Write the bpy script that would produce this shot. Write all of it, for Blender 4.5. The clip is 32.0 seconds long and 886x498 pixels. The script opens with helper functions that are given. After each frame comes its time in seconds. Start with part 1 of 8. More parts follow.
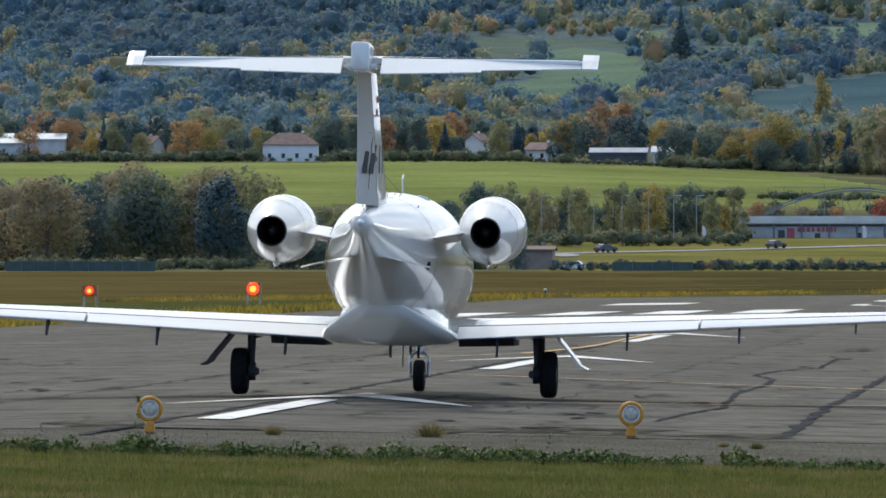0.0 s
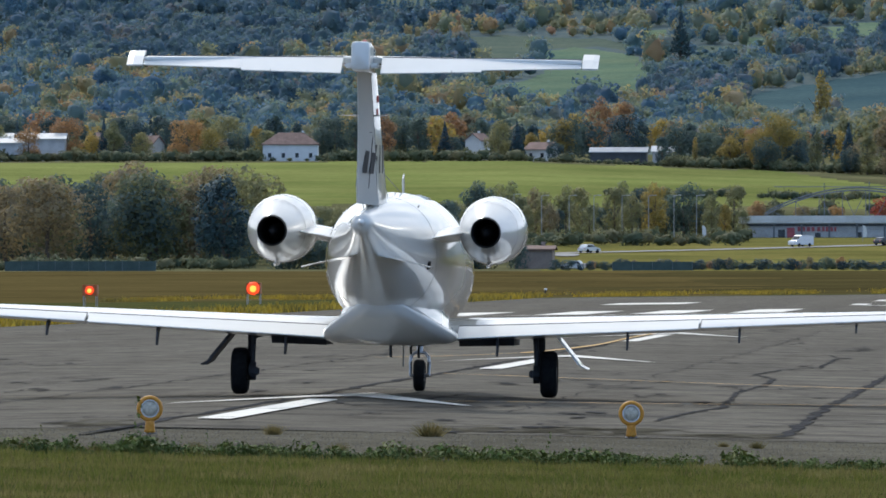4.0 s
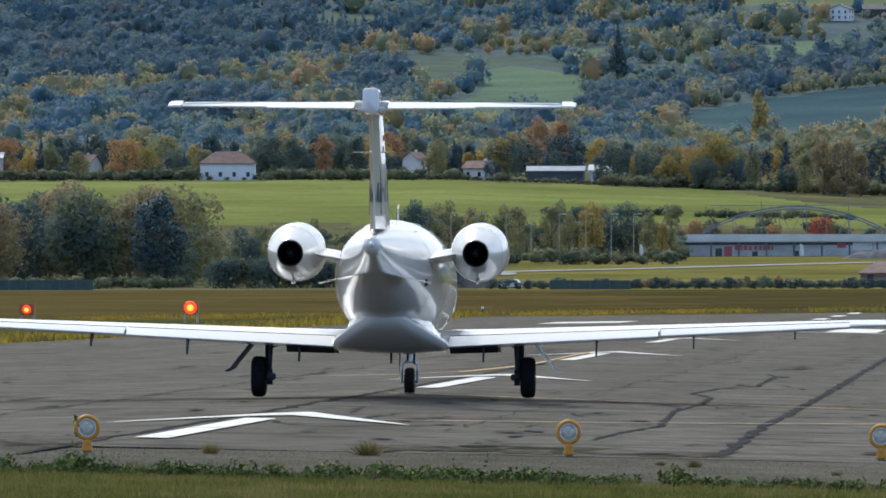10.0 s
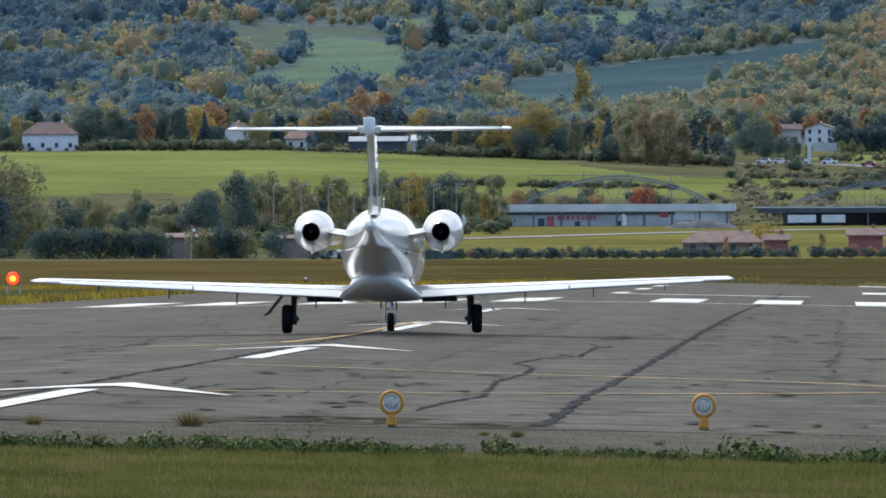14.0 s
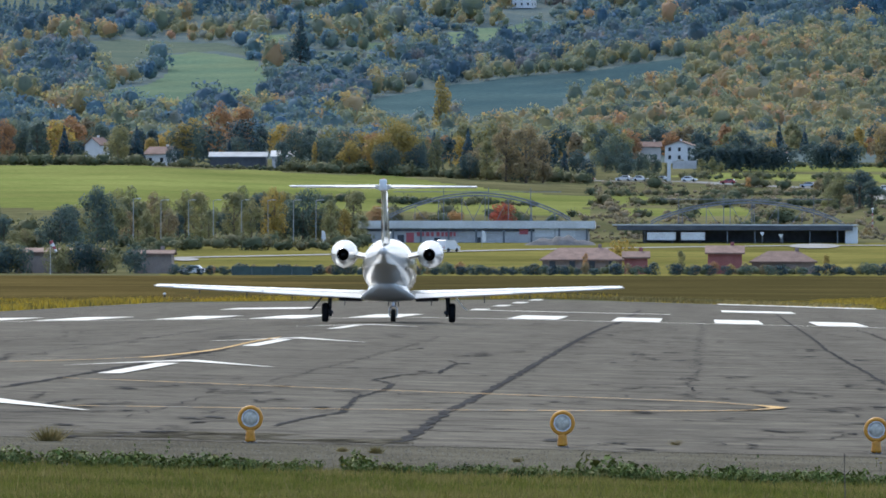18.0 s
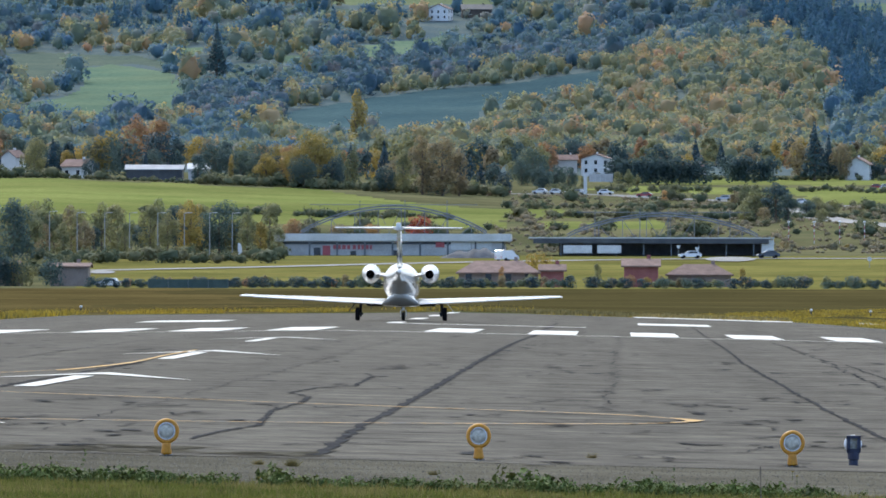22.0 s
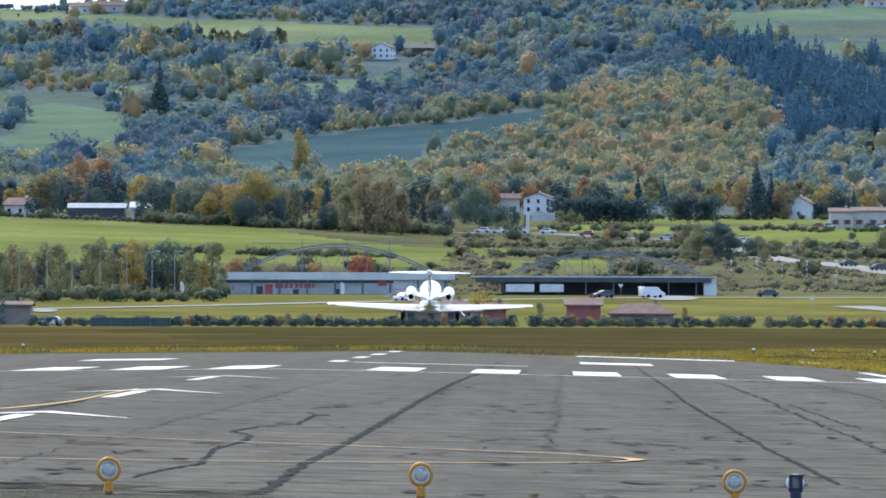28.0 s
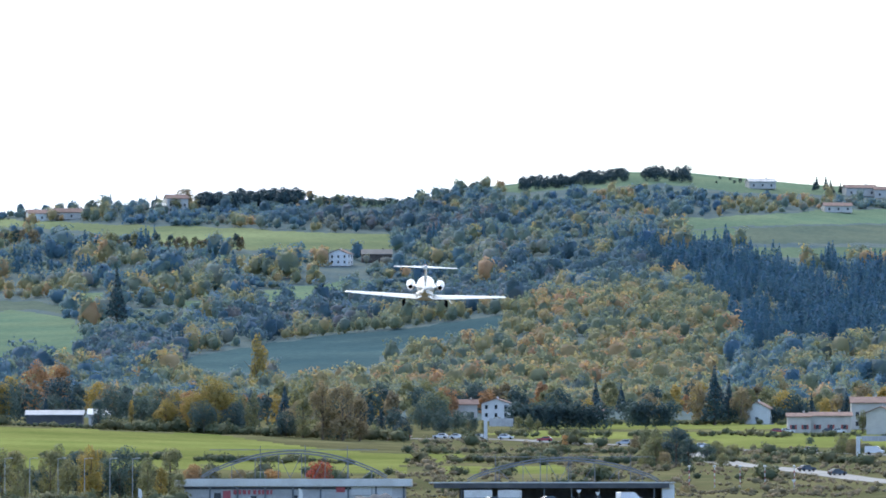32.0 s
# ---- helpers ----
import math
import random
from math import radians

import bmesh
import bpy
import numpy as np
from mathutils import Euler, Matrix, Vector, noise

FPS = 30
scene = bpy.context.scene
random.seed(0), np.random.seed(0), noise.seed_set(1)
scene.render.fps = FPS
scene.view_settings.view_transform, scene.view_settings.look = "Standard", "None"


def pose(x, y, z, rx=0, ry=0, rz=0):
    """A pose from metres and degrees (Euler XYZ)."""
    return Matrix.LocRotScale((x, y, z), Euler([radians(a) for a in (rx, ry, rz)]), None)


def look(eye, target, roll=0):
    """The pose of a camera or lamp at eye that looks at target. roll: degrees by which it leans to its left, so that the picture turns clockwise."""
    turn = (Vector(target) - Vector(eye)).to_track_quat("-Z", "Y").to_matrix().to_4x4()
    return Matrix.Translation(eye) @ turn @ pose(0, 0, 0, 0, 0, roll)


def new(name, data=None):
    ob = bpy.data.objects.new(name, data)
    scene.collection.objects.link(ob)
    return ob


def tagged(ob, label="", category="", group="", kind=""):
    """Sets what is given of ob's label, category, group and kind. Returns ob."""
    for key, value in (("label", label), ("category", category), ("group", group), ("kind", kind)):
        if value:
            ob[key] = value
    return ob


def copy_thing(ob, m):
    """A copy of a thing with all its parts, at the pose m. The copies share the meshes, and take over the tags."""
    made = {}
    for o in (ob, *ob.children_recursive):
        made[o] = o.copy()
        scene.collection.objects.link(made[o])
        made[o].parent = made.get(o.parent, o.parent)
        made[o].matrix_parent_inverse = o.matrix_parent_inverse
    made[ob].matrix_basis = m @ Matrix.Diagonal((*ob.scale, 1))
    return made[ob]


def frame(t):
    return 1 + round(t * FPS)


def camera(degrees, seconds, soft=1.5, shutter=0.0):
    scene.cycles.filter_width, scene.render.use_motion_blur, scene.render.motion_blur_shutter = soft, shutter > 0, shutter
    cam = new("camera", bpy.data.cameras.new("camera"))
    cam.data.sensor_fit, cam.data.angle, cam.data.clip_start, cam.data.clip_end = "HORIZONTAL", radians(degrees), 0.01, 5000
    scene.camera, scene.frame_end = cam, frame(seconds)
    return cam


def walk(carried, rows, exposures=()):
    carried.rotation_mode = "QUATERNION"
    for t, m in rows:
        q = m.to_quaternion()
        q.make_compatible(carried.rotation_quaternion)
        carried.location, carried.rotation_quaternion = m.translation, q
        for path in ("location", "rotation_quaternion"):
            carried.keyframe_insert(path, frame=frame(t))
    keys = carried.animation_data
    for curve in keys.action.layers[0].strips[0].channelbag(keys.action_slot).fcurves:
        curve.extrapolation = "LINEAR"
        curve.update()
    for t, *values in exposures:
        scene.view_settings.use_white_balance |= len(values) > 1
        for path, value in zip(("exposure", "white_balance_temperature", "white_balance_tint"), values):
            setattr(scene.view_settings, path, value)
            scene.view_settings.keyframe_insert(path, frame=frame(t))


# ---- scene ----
cam = camera(5.611, 32.0, soft=1.7)
EYE = Vector((0.0, 0.0, 1.63))

# seconds, bearing right of the runway's line, rise (both in degrees), lean (degrees)
PAN = [
    (0.0, -4.0288, 0.1173, -0.04),
    (0.5, -4.0264, 0.1133, -0.07),
    (1.0, -4.0404, 0.0988, -0.05),
    (1.5, -4.0296, 0.1012, -0.01),
    (2.0, -4.0422, 0.1006, -0.02),
    (2.5, -4.0342, 0.1188, -0.07),
    (3.0, -4.0412, 0.1325, -0.09),
    (3.5, -4.0468, 0.1145, -0.05),
    (5.5, -3.9621, 0.1201, -0.11),
    (6.0, -3.9622, 0.1027, -0.10),
    (6.5, -3.9731, 0.1043, -0.14),
    (7.0, -3.9739, 0.1189, -0.08),
    (7.5, -3.9348, 0.1462, -0.09),
    (8.0, -3.8925, 0.1804, -0.07),
    (8.5, -3.8398, 0.1992, -0.13),
    (9.0, -3.7696, 0.2130, -0.06),
    (9.5, -3.7186, 0.2188, -0.09),
    (10.0, -3.6317, 0.2343, -0.09),
    (10.5, -3.4892, 0.2436, -0.11),
    (11.0, -3.3248, 0.2221, -0.12),
    (11.5, -3.1897, 0.1170, -0.11),
    (12.0, -3.0168, 0.0607, -0.14),
    (12.5, -2.8672, 0.0628, -0.15),
    (13.0, -2.7201, 0.0275, -0.19),
    (13.5, -2.6027, 0.0232, -0.23),
    (14.0, -2.5081, 0.0433, -0.20),
    (14.5, -2.4207, 0.0704, -0.14),
    (15.0, -2.2727, 0.0920, -0.14),
    (15.5, -2.1184, 0.1013, -0.01),
    (17.5, -1.6811, 0.1108, 0.03),
    (18.0, -1.6175, 0.1450, 0.06),
    (18.5, -1.5510, 0.1800, -0.00),
    (19.0, -1.4539, 0.1898, 0.15),
    (19.5, -1.4144, 0.1588, 0.15),
    (20.0, -1.3163, 0.1552, 0.11),
    (20.5, -1.2169, 0.1835, 0.07),
    (21.0, -1.1335, 0.2294, 0.17),
    (21.5, -1.0955, 0.2607, 0.09),
    (22.0, -1.0872, 0.2275, 0.09),
    (22.5, -1.1051, 0.1409, 0.09),
    (23.0, -1.0765, 0.0868, 0.14),
    (23.5, -1.0643, 0.0481, 0.12),
    (24.0, -1.0411, 0.0487, 0.17),
    (24.5, -1.0145, 0.0915, 0.15),
    (26.5, -0.8135, 0.2569, 0.10),
    (27.0, -0.7911, 0.3149, 0.14),
    (27.5, -0.7690, 0.3702, 0.11),
    (28.0, -0.7229, 0.4736, 0.14),
    (28.5, -0.6403, 0.5877, 0.15),
    (29.0, -0.5620, 0.7003, 0.09),
    (29.5, -0.5208, 0.8023, 0.16),
    (30.0, -0.4766, 0.9748, 0.14),
    (30.5, -0.4838, 1.1585, 0.14),
    (31.0, -0.4926, 1.3295, 0.13),
    (31.5, -0.4933, 1.5020, 0.07),
    (32.0, -0.4560, 1.7796, -0.02),
]


def aim(turn, rise, lean):
    a, e = radians(turn), radians(rise)
    way = Vector((math.sin(a) * math.cos(e), math.cos(a) * math.cos(e), math.sin(e)))
    return look(EYE, EYE + way * 100, lean)


walk(cam, [(t, aim(a, e, r)) for t, a, e, r in PAN],
     [(t, s, k, 9.0) for t, s, k in ((0, -0.54, 5880), (8, -0.52, 5860), (13, -0.43, 5840), (19, -0.21, 5800), (24, -0.09, 5720), (28, -0.03, 5640), (32, -0.02, 5640))])

# ---- sky, sun, exposure ----
SUN_TURN, SUN_RISE = -20.0, 38.0       # degrees right of the runway's line, above the horizon
world = bpy.data.worlds.new("sky")
scene.world = world
world.use_nodes = True
wn, wl = world.node_tree.nodes, world.node_tree.links
wn.clear()
sky = wn.new("ShaderNodeTexSky")
sky.sky_type, sky.sun_disc = "NISHITA", False
sky.sun_elevation, sky.sun_rotation = radians(SUN_RISE), radians(SUN_TURN)
sky.air_density, sky.dust_density = 1.0, 0.4
wtc = wn.new("ShaderNodeTexCoord")
wmap = wn.new("ShaderNodeMapping")
wmap.inputs["Scale"].default_value = (9, 9, 26)
cloud = wn.new("ShaderNodeTexNoise")
cloud.inputs["Scale"].default_value, cloud.inputs["Detail"].default_value = 1.1, 7
cramp = wn.new("ShaderNodeValToRGB")
cramp.color_ramp.elements[0].position, cramp.color_ramp.elements[1].position = 0.36, 0.52
cramp.color_ramp.elements[0].color = (0.42, 0.42, 0.42, 1)
wmix = wn.new("ShaderNodeMix")
wmix.data_type = "RGBA"
# clouds are brighter towards the sun
wdot = wn.new("ShaderNodeVectorMath")
wdot.operation = "DOT_PRODUCT"
wdot.inputs[1].default_value = (math.sin(radians(SUN_TURN)) * math.cos(radians(SUN_RISE)), math.cos(radians(SUN_TURN)) * math.cos(radians(SUN_RISE)), math.sin(radians(SUN_RISE)))
wl.new(wtc.outputs["Generated"], wdot.inputs[0])
wlit = wn.new("ShaderNodeMapRange")
wlit.inputs["From Min"].default_value, wlit.inputs["From Max"].default_value = -0.25, 0.9
wl.new(wdot.outputs["Value"], wlit.inputs["Value"])
wcol = wn.new("ShaderNodeMix")
wcol.data_type = "RGBA"
wcol.inputs["A"].default_value = (5.2, 7.9, 12.6, 1)
wcol.inputs["B"].default_value = (14.5, 14.2, 13.8, 1)
wl.new(wlit.outputs["Result"], wcol.inputs["Factor"])
wl.new(wcol.outputs["Result"], wmix.inputs["B"])
wbg = wn.new("ShaderNodeBackground")
wbg.inputs["Strength"].default_value = 0.125
wout = wn.new("ShaderNodeOutputWorld")
wl.new(wtc.outputs["Generated"], wmap.inputs["Vector"])
wl.new(wmap.outputs["Vector"], cloud.inputs["Vector"])
wl.new(cloud.outputs["Fac"], cramp.inputs["Fac"])
wl.new(cramp.outputs["Color"], wmix.inputs["Factor"])
wl.new(sky.outputs["Color"], wmix.inputs["A"])
wl.new(wmix.outputs["Result"], wbg.inputs["Color"])
wl.new(wbg.outputs["Background"], wout.inputs["Surface"])
sun = new("sun", bpy.data.lights.new("sun", "SUN"))
sun.data.energy, sun.data.angle, sun.data.color = 3.1, radians(5.0), (1.0, 0.89, 0.73)
sa, se = radians(SUN_TURN), radians(SUN_RISE)
sun.matrix_world = look((math.sin(sa) * math.cos(se) * 60, math.cos(sa) * math.cos(se) * 60, math.sin(se) * 60), (0, 0, 0))


# ---- materials ----
def node_mat(name):
    m = bpy.data.materials.new(name)
    m.use_nodes = True
    nt = m.node_tree
    return m, nt.nodes, nt.links, nt.nodes["Principled BSDF"]


def ramp(nodes, stops):
    r = nodes.new("ShaderNodeValToRGB")
    els = r.color_ramp.elements
    while len(els) < len(stops):
        els.new(0.5)
    for el, (p, c) in zip(els, stops):
        el.position, el.color = p, (*c, 1)
    return r


def tex_noise(nodes, links, vec, scale, detail=5, rough=0.6):
    n = nodes.new("ShaderNodeTexNoise")
    n.inputs["Scale"].default_value, n.inputs["Detail"].default_value = scale, detail
    n.inputs["Roughness"].default_value = rough
    links.new(vec, n.inputs["Vector"])
    return n.outputs["Fac"]


def blend(nodes, links, fac, a, b, mode="MIX"):
    m = nodes.new("ShaderNodeMix")
    m.data_type, m.blend_type = "RGBA", mode
    for key, v in (("Factor", fac), ("A", a), ("B", b)):
        if isinstance(v, (int, float)):
            m.inputs[key].default_value = v
        elif isinstance(v, tuple):
            m.inputs[key].default_value = (*v, 1)
        else:
            links.new(v, m.inputs[key])
    return m.outputs["Result"]


def surface(name, c1, c2, scale=2.0, rough=0.7, metal=0.0, bump=0.0, fine=None, coat=0.0, wide=None, vary=0.0, spec=0.5):
    """Two colours mixed by a coarse noise, a fine grain over it, optional relief."""
    m, n, l, p = node_mat(name)
    tc = n.new("ShaderNodeTexCoord").outputs["Object"]
    f1 = tex_noise(n, l, tc, scale)
    r1 = ramp(n, [(0.36, c1), (0.64, c2)])
    l.new(f1, r1.inputs["Fac"])
    col = r1.outputs["Color"]
    fine = fine or scale * 14
    f2 = tex_noise(n, l, tc, fine, 3)
    r2 = ramp(n, [(0.3, (0.8, 0.8, 0.8)), (0.7, (1.12, 1.12, 1.12))])
    l.new(f2, r2.inputs["Fac"])
    col = blend(n, l, 1.0, col, r2.outputs["Color"], "MULTIPLY")
    if wide:
        f3 = tex_noise(n, l, tc, wide, 3)
        r3 = ramp(n, [(0.35, (0.82, 0.82, 0.82)), (0.65, (1.15, 1.15, 1.15))])
        l.new(f3, r3.inputs["Fac"])
        col = blend(n, l, 1.0, col, r3.outputs["Color"], "MULTIPLY")
    if vary:
        oi = n.new("ShaderNodeObjectInfo")
        r4 = ramp(n, [(0.0, (1 - vary,) * 3), (1.0, (1 + vary,) * 3)])
        l.new(oi.outputs["Random"], r4.inputs["Fac"])
        col = blend(n, l, 1.0, col, r4.outputs["Color"], "MULTIPLY")
    l.new(col, p.inputs["Base Color"])
    p.inputs["Roughness"].default_value, p.inputs["Metallic"].default_value = rough, metal
    p.inputs["Coat Weight"].default_value, p.inputs["Specular IOR Level"].default_value = coat, spec
    if bump:
        b = n.new("ShaderNodeBump")
        b.inputs["Strength"].default_value, b.inputs["Distance"].default_value = bump, 0.02
        l.new(f2, b.inputs["Height"])
        l.new(b.outputs["Normal"], p.inputs["Normal"])
    return m


def haze_sheen(p, amount):
    """Blue-tinted sheen at glancing angles on leaves and grass, standing in for haze."""
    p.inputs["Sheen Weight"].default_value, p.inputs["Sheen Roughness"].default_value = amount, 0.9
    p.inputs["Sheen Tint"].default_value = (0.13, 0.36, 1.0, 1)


def foliage(name, stops, cell=7.0, stand=60.0, through_light=0.4, island=0.1, haze=0.0):
    """Leaves: hue by tree-sized cells and by stands, lightness by leaf clump."""
    m, n, l, p = node_mat(name)
    geo = n.new("ShaderNodeNewGeometry")
    vor = n.new("ShaderNodeTexVoronoi")
    vor.inputs["Scale"].default_value = 1.0 / cell
    l.new(geo.outputs["Position"], vor.inputs["Vector"])
    sep = n.new("ShaderNodeSeparateColor")
    l.new(vor.outputs["Color"], sep.inputs["Color"])
    f = tex_noise(n, l, geo.outputs["Position"], 1.0 / stand, 3)
    mx = n.new("ShaderNodeMix")
    mx.inputs["Factor"].default_value = 0.66
    l.new(f, mx.inputs["B"])
    l.new(sep.outputs["Red"], mx.inputs["A"])
    r = ramp(n, stops)
    l.new(mx.outputs["Result"], r.inputs["Fac"])
    isl = ramp(n, [(0.0, (1 - island,) * 3), (1.0, (1 + island,) * 3)])
    l.new(geo.outputs["Random Per Island"], isl.inputs["Fac"])
    col = blend(n, l, 1.0, r.outputs["Color"], isl.outputs["Color"], "MULTIPLY")
    l.new(col, p.inputs["Base Color"])
    p.inputs["Roughness"].default_value = 0.75
    p.inputs["Specular IOR Level"].default_value = 0.25
    if haze:
        haze_sheen(p, haze)
    if through_light:
        tr = n.new("ShaderNodeBsdfTranslucent")
        l.new(col, tr.inputs["Color"])
        ms = n.new("ShaderNodeMixShader")
        ms.inputs["Fac"].default_value = through_light
        l.new(p.outputs["BSDF"], ms.inputs[1])
        l.new(tr.outputs["BSDF"], ms.inputs[2])
        l.new(ms.outputs["Shader"], n["Material Output"].inputs["Surface"])
    return m


def glow(name, col, strength):
    m, n, l, p = node_mat(name)
    p.inputs["Base Color"].default_value = (*col, 1)
    p.inputs["Emission Color"].default_value = (*col, 1)
    p.inputs["Emission Strength"].default_value = strength
    return m


def asphalt_mat():
    m, n, l, p = node_mat("asphalt")
    tc = n.new("ShaderNodeTexCoord").outputs["Object"]
    base = ramp(n, [(0.3, (0.085, 0.077, 0.0625)), (0.7, (0.128, 0.115, 0.091))])
    l.new(tex_noise(n, l, tc, 0.22, 8, 0.7), base.inputs["Fac"])
    col = base.outputs["Color"]
    # dark tar blotches and scuffs
    blot = ramp(n, [(0.57, (1, 1, 1)), (0.66, (0.5, 0.5, 0.51))])
    l.new(tex_noise(n, l, tc, 0.55, 6, 0.65), blot.inputs["Fac"])
    col = blend(n, l, 0.85, col, blot.outputs["Color"], "MULTIPLY")
    # lanes along the strip, one paver's width each
    mp = n.new("ShaderNodeMapping")
    mp.inputs["Scale"].default_value = (0.35, 0.006, 1)
    l.new(tc, mp.inputs["Vector"])
    lane = ramp(n, [(0.35, (0.88, 0.88, 0.88)), (0.65, (1.12, 1.12, 1.12))])
    l.new(tex_noise(n, l, mp.outputs["Vector"], 1.0, 3), lane.inputs["Fac"])
    col = blend(n, l, 1.0, col, lane.outputs["Color"], "MULTIPLY")
    # cross streaks of fine cracking
    mp2 = n.new("ShaderNodeMapping")
    mp2.inputs["Scale"].default_value = (0.55, 0.9, 1)
    l.new(tc, mp2.inputs["Vector"])
    st = ramp(n, [(0.33, (0.5, 0.5, 0.51)), (0.43, (0.95, 0.95, 0.95)), (0.6, (1.05, 1.05, 1.04)), (0.72, (1.35, 1.34, 1.32))])
    l.new(tex_noise(n, l, mp2.outputs["Vector"], 1.0, 6, 0.75), st.inputs["Fac"])
    col = blend(n, l, 1.0, col, st.outputs["Color"], "MULTIPLY")
    # coarse aggregate and scuffing
    mp3 = n.new("ShaderNodeMapping")
    mp3.inputs["Scale"].default_value = (2.6, 0.75, 1)
    l.new(tc, mp3.inputs["Vector"])
    ag = ramp(n, [(0.34, (0.62, 0.62, 0.62)), (0.46, (0.95, 0.95, 0.95)), (0.58, (1.05, 1.05, 1.05)), (0.68, (1.4, 1.39, 1.37))])
    l.new(tex_noise(n, l, mp3.outputs["Vector"], 1.0, 10, 0.8), ag.inputs["Fac"])
    col = blend(n, l, 1.0, col, ag.outputs["Color"], "MULTIPLY")
    # crazed surface, metre by metre
    mp4 = n.new("ShaderNodeMapping")
    mp4.inputs["Scale"].default_value = (0.85, 0.8, 1)
    l.new(tc, mp4.inputs["Vector"])
    cz = ramp(n, [(0.36, (0.55, 0.55, 0.56)), (0.45, (0.96, 0.96, 0.96)), (0.58, (1.04, 1.04, 1.04)), (0.66, (1.32, 1.31, 1.28))])
    l.new(tex_noise(n, l, mp4.outputs["Vector"], 1.0, 4, 0.6), cz.inputs["Fac"])
    col = blend(n, l, 1.0, col, cz.outputs["Color"], "MULTIPLY")
    gr = ramp(n, [(0.3, (0.8, 0.8, 0.8)), (0.7, (1.2, 1.2, 1.2))])
    fg = tex_noise(n, l, tc, 40, 3)
    l.new(fg, gr.inputs["Fac"])
    col = blend(n, l, 1.0, col, gr.outputs["Color"], "MULTIPLY")
    l.new(col, p.inputs["Base Color"])
    p.inputs["Roughness"].default_value = 0.9
    p.inputs["Specular IOR Level"].default_value = 0.04
    return m


def worn_paint(name, col, wear=0.6):
    m, n, l, p = node_mat(name)
    tc = n.new("ShaderNodeTexCoord").outputs["Object"]
    r = ramp(n, [(wear, col), (wear + 0.05, (0.14, 0.14, 0.14))])
    l.new(tex_noise(n, l, tc, 1.6, 8, 0.75), r.inputs["Fac"])
    r2 = ramp(n, [(0.3, (0.85, 0.85, 0.85)), (0.7, (1.05, 1.05, 1.05))])
    l.new(tex_noise(n, l, tc, 0.7, 4), r2.inputs["Fac"])
    l.new(blend(n, l, 1.0, r.outputs["Color"], r2.outputs["Color"], "MULTIPLY"), p.inputs["Base Color"])
    p.inputs["Roughness"].default_value = 0.7
    return m


AUTUMN = [(0.26, (0.150, 0.195, 0.165)), (0.42, (0.240, 0.275, 0.150)), (0.58, (0.385, 0.340, 0.140)), (0.76, (0.525, 0.315, 0.150))]
# Blue lifted above natural leaf green: haze put into the base colour.
HAZY_GREEN = [(0.22, (0.088, 0.158, 0.205)), (0.46, (0.130, 0.210, 0.200)), (0.60, (0.235, 0.285, 0.170)), (0.80, (0.360, 0.285, 0.190))]
M_asphalt = asphalt_mat()
M_shoulder = surface("shoulder_gravel", (0.106, 0.096, 0.071), (0.146, 0.133, 0.100), 0.8, 0.95, fine=30, bump=0.4, wide=0.12)
M_white = worn_paint("runway_white", (0.71, 0.68, 0.60), 0.575)
M_faded = worn_paint("faded_yellow", (0.48, 0.27, 0.055), 0.53)
M_yellow = worn_paint("runway_yellow", (0.53, 0.30, 0.05), 0.56)
M_tar = surface("tar", (0.044, 0.043, 0.043), (0.084, 0.082, 0.080), 1.5, 0.95, spec=0.0)
M_soil = surface("soil", (0.055, 0.060, 0.020), (0.090, 0.090, 0.032), 0.5, 0.95, wide=0.08)
M_field_dry = surface("dry_grass", (0.058, 0.050, 0.020), (0.092, 0.074, 0.028), 0.05, 0.95, fine=0.6, wide=0.012)
M_field_gold = surface("golden_dry_grass", (0.078, 0.061, 0.023), (0.122, 0.092, 0.034), 0.05, 0.95, fine=0.6, wide=0.012)
M_flowers = surface("yellow_grass", (0.16, 0.125, 0.03), (0.36, 0.26, 0.03), 0.4, 0.95, fine=3)
M_meadow = surface("meadow", (0.158, 0.184, 0.053), (0.215, 0.228, 0.072), 0.03, 0.95, fine=0.5, wide=0.008)
M_bank = surface("bank_grass", (0.138, 0.133, 0.040), (0.200, 0.176, 0.054), 0.05, 0.95, fine=0.7, wide=0.015)
M_scrub = surface("scrub_ground", (0.092, 0.096, 0.048), (0.160, 0.148, 0.074), 0.035, 0.95, fine=0.3, wide=0.01)
M_wood = surface("forest_floor", (0.095, 0.125, 0.120), (0.140, 0.160, 0.130), 0.05, 0.95, fine=0.6)
M_hillgrass = surface("hill_pasture", (0.115, 0.165, 0.095), (0.160, 0.200, 0.108), 0.02, 0.95, fine=0.4, wide=0.006)
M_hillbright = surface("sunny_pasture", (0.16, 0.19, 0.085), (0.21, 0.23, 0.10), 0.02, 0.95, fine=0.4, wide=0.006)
# The big hill field's shade is put into this dark bluish colour.
M_hillshade = surface("shaded_crop", (0.055, 0.090, 0.086), (0.078, 0.116, 0.104), 0.02, 0.95, fine=0.4, wide=0.006)
M_hillpale = surface("hill_stubble", (0.092, 0.118, 0.080), (0.135, 0.152, 0.095), 0.02, 0.95, fine=0.4)
for ground_mat in (M_shoulder, M_soil, M_field_dry, M_field_gold, M_flowers, M_meadow, M_bank, M_scrub, M_wood, M_hillgrass, M_hillpale, M_hillbright, M_hillshade):
    ground_mat.node_tree.nodes["Principled BSDF"].inputs["Specular IOR Level"].default_value = 0.0
# A faint blue sheen over the hill ground, also in place of haze.
for ground_mat in (M_wood, M_hillgrass, M_hillpale, M_hillbright, M_hillshade):
    haze_sheen(ground_mat.node_tree.nodes["Principled BSDF"], 0.03)
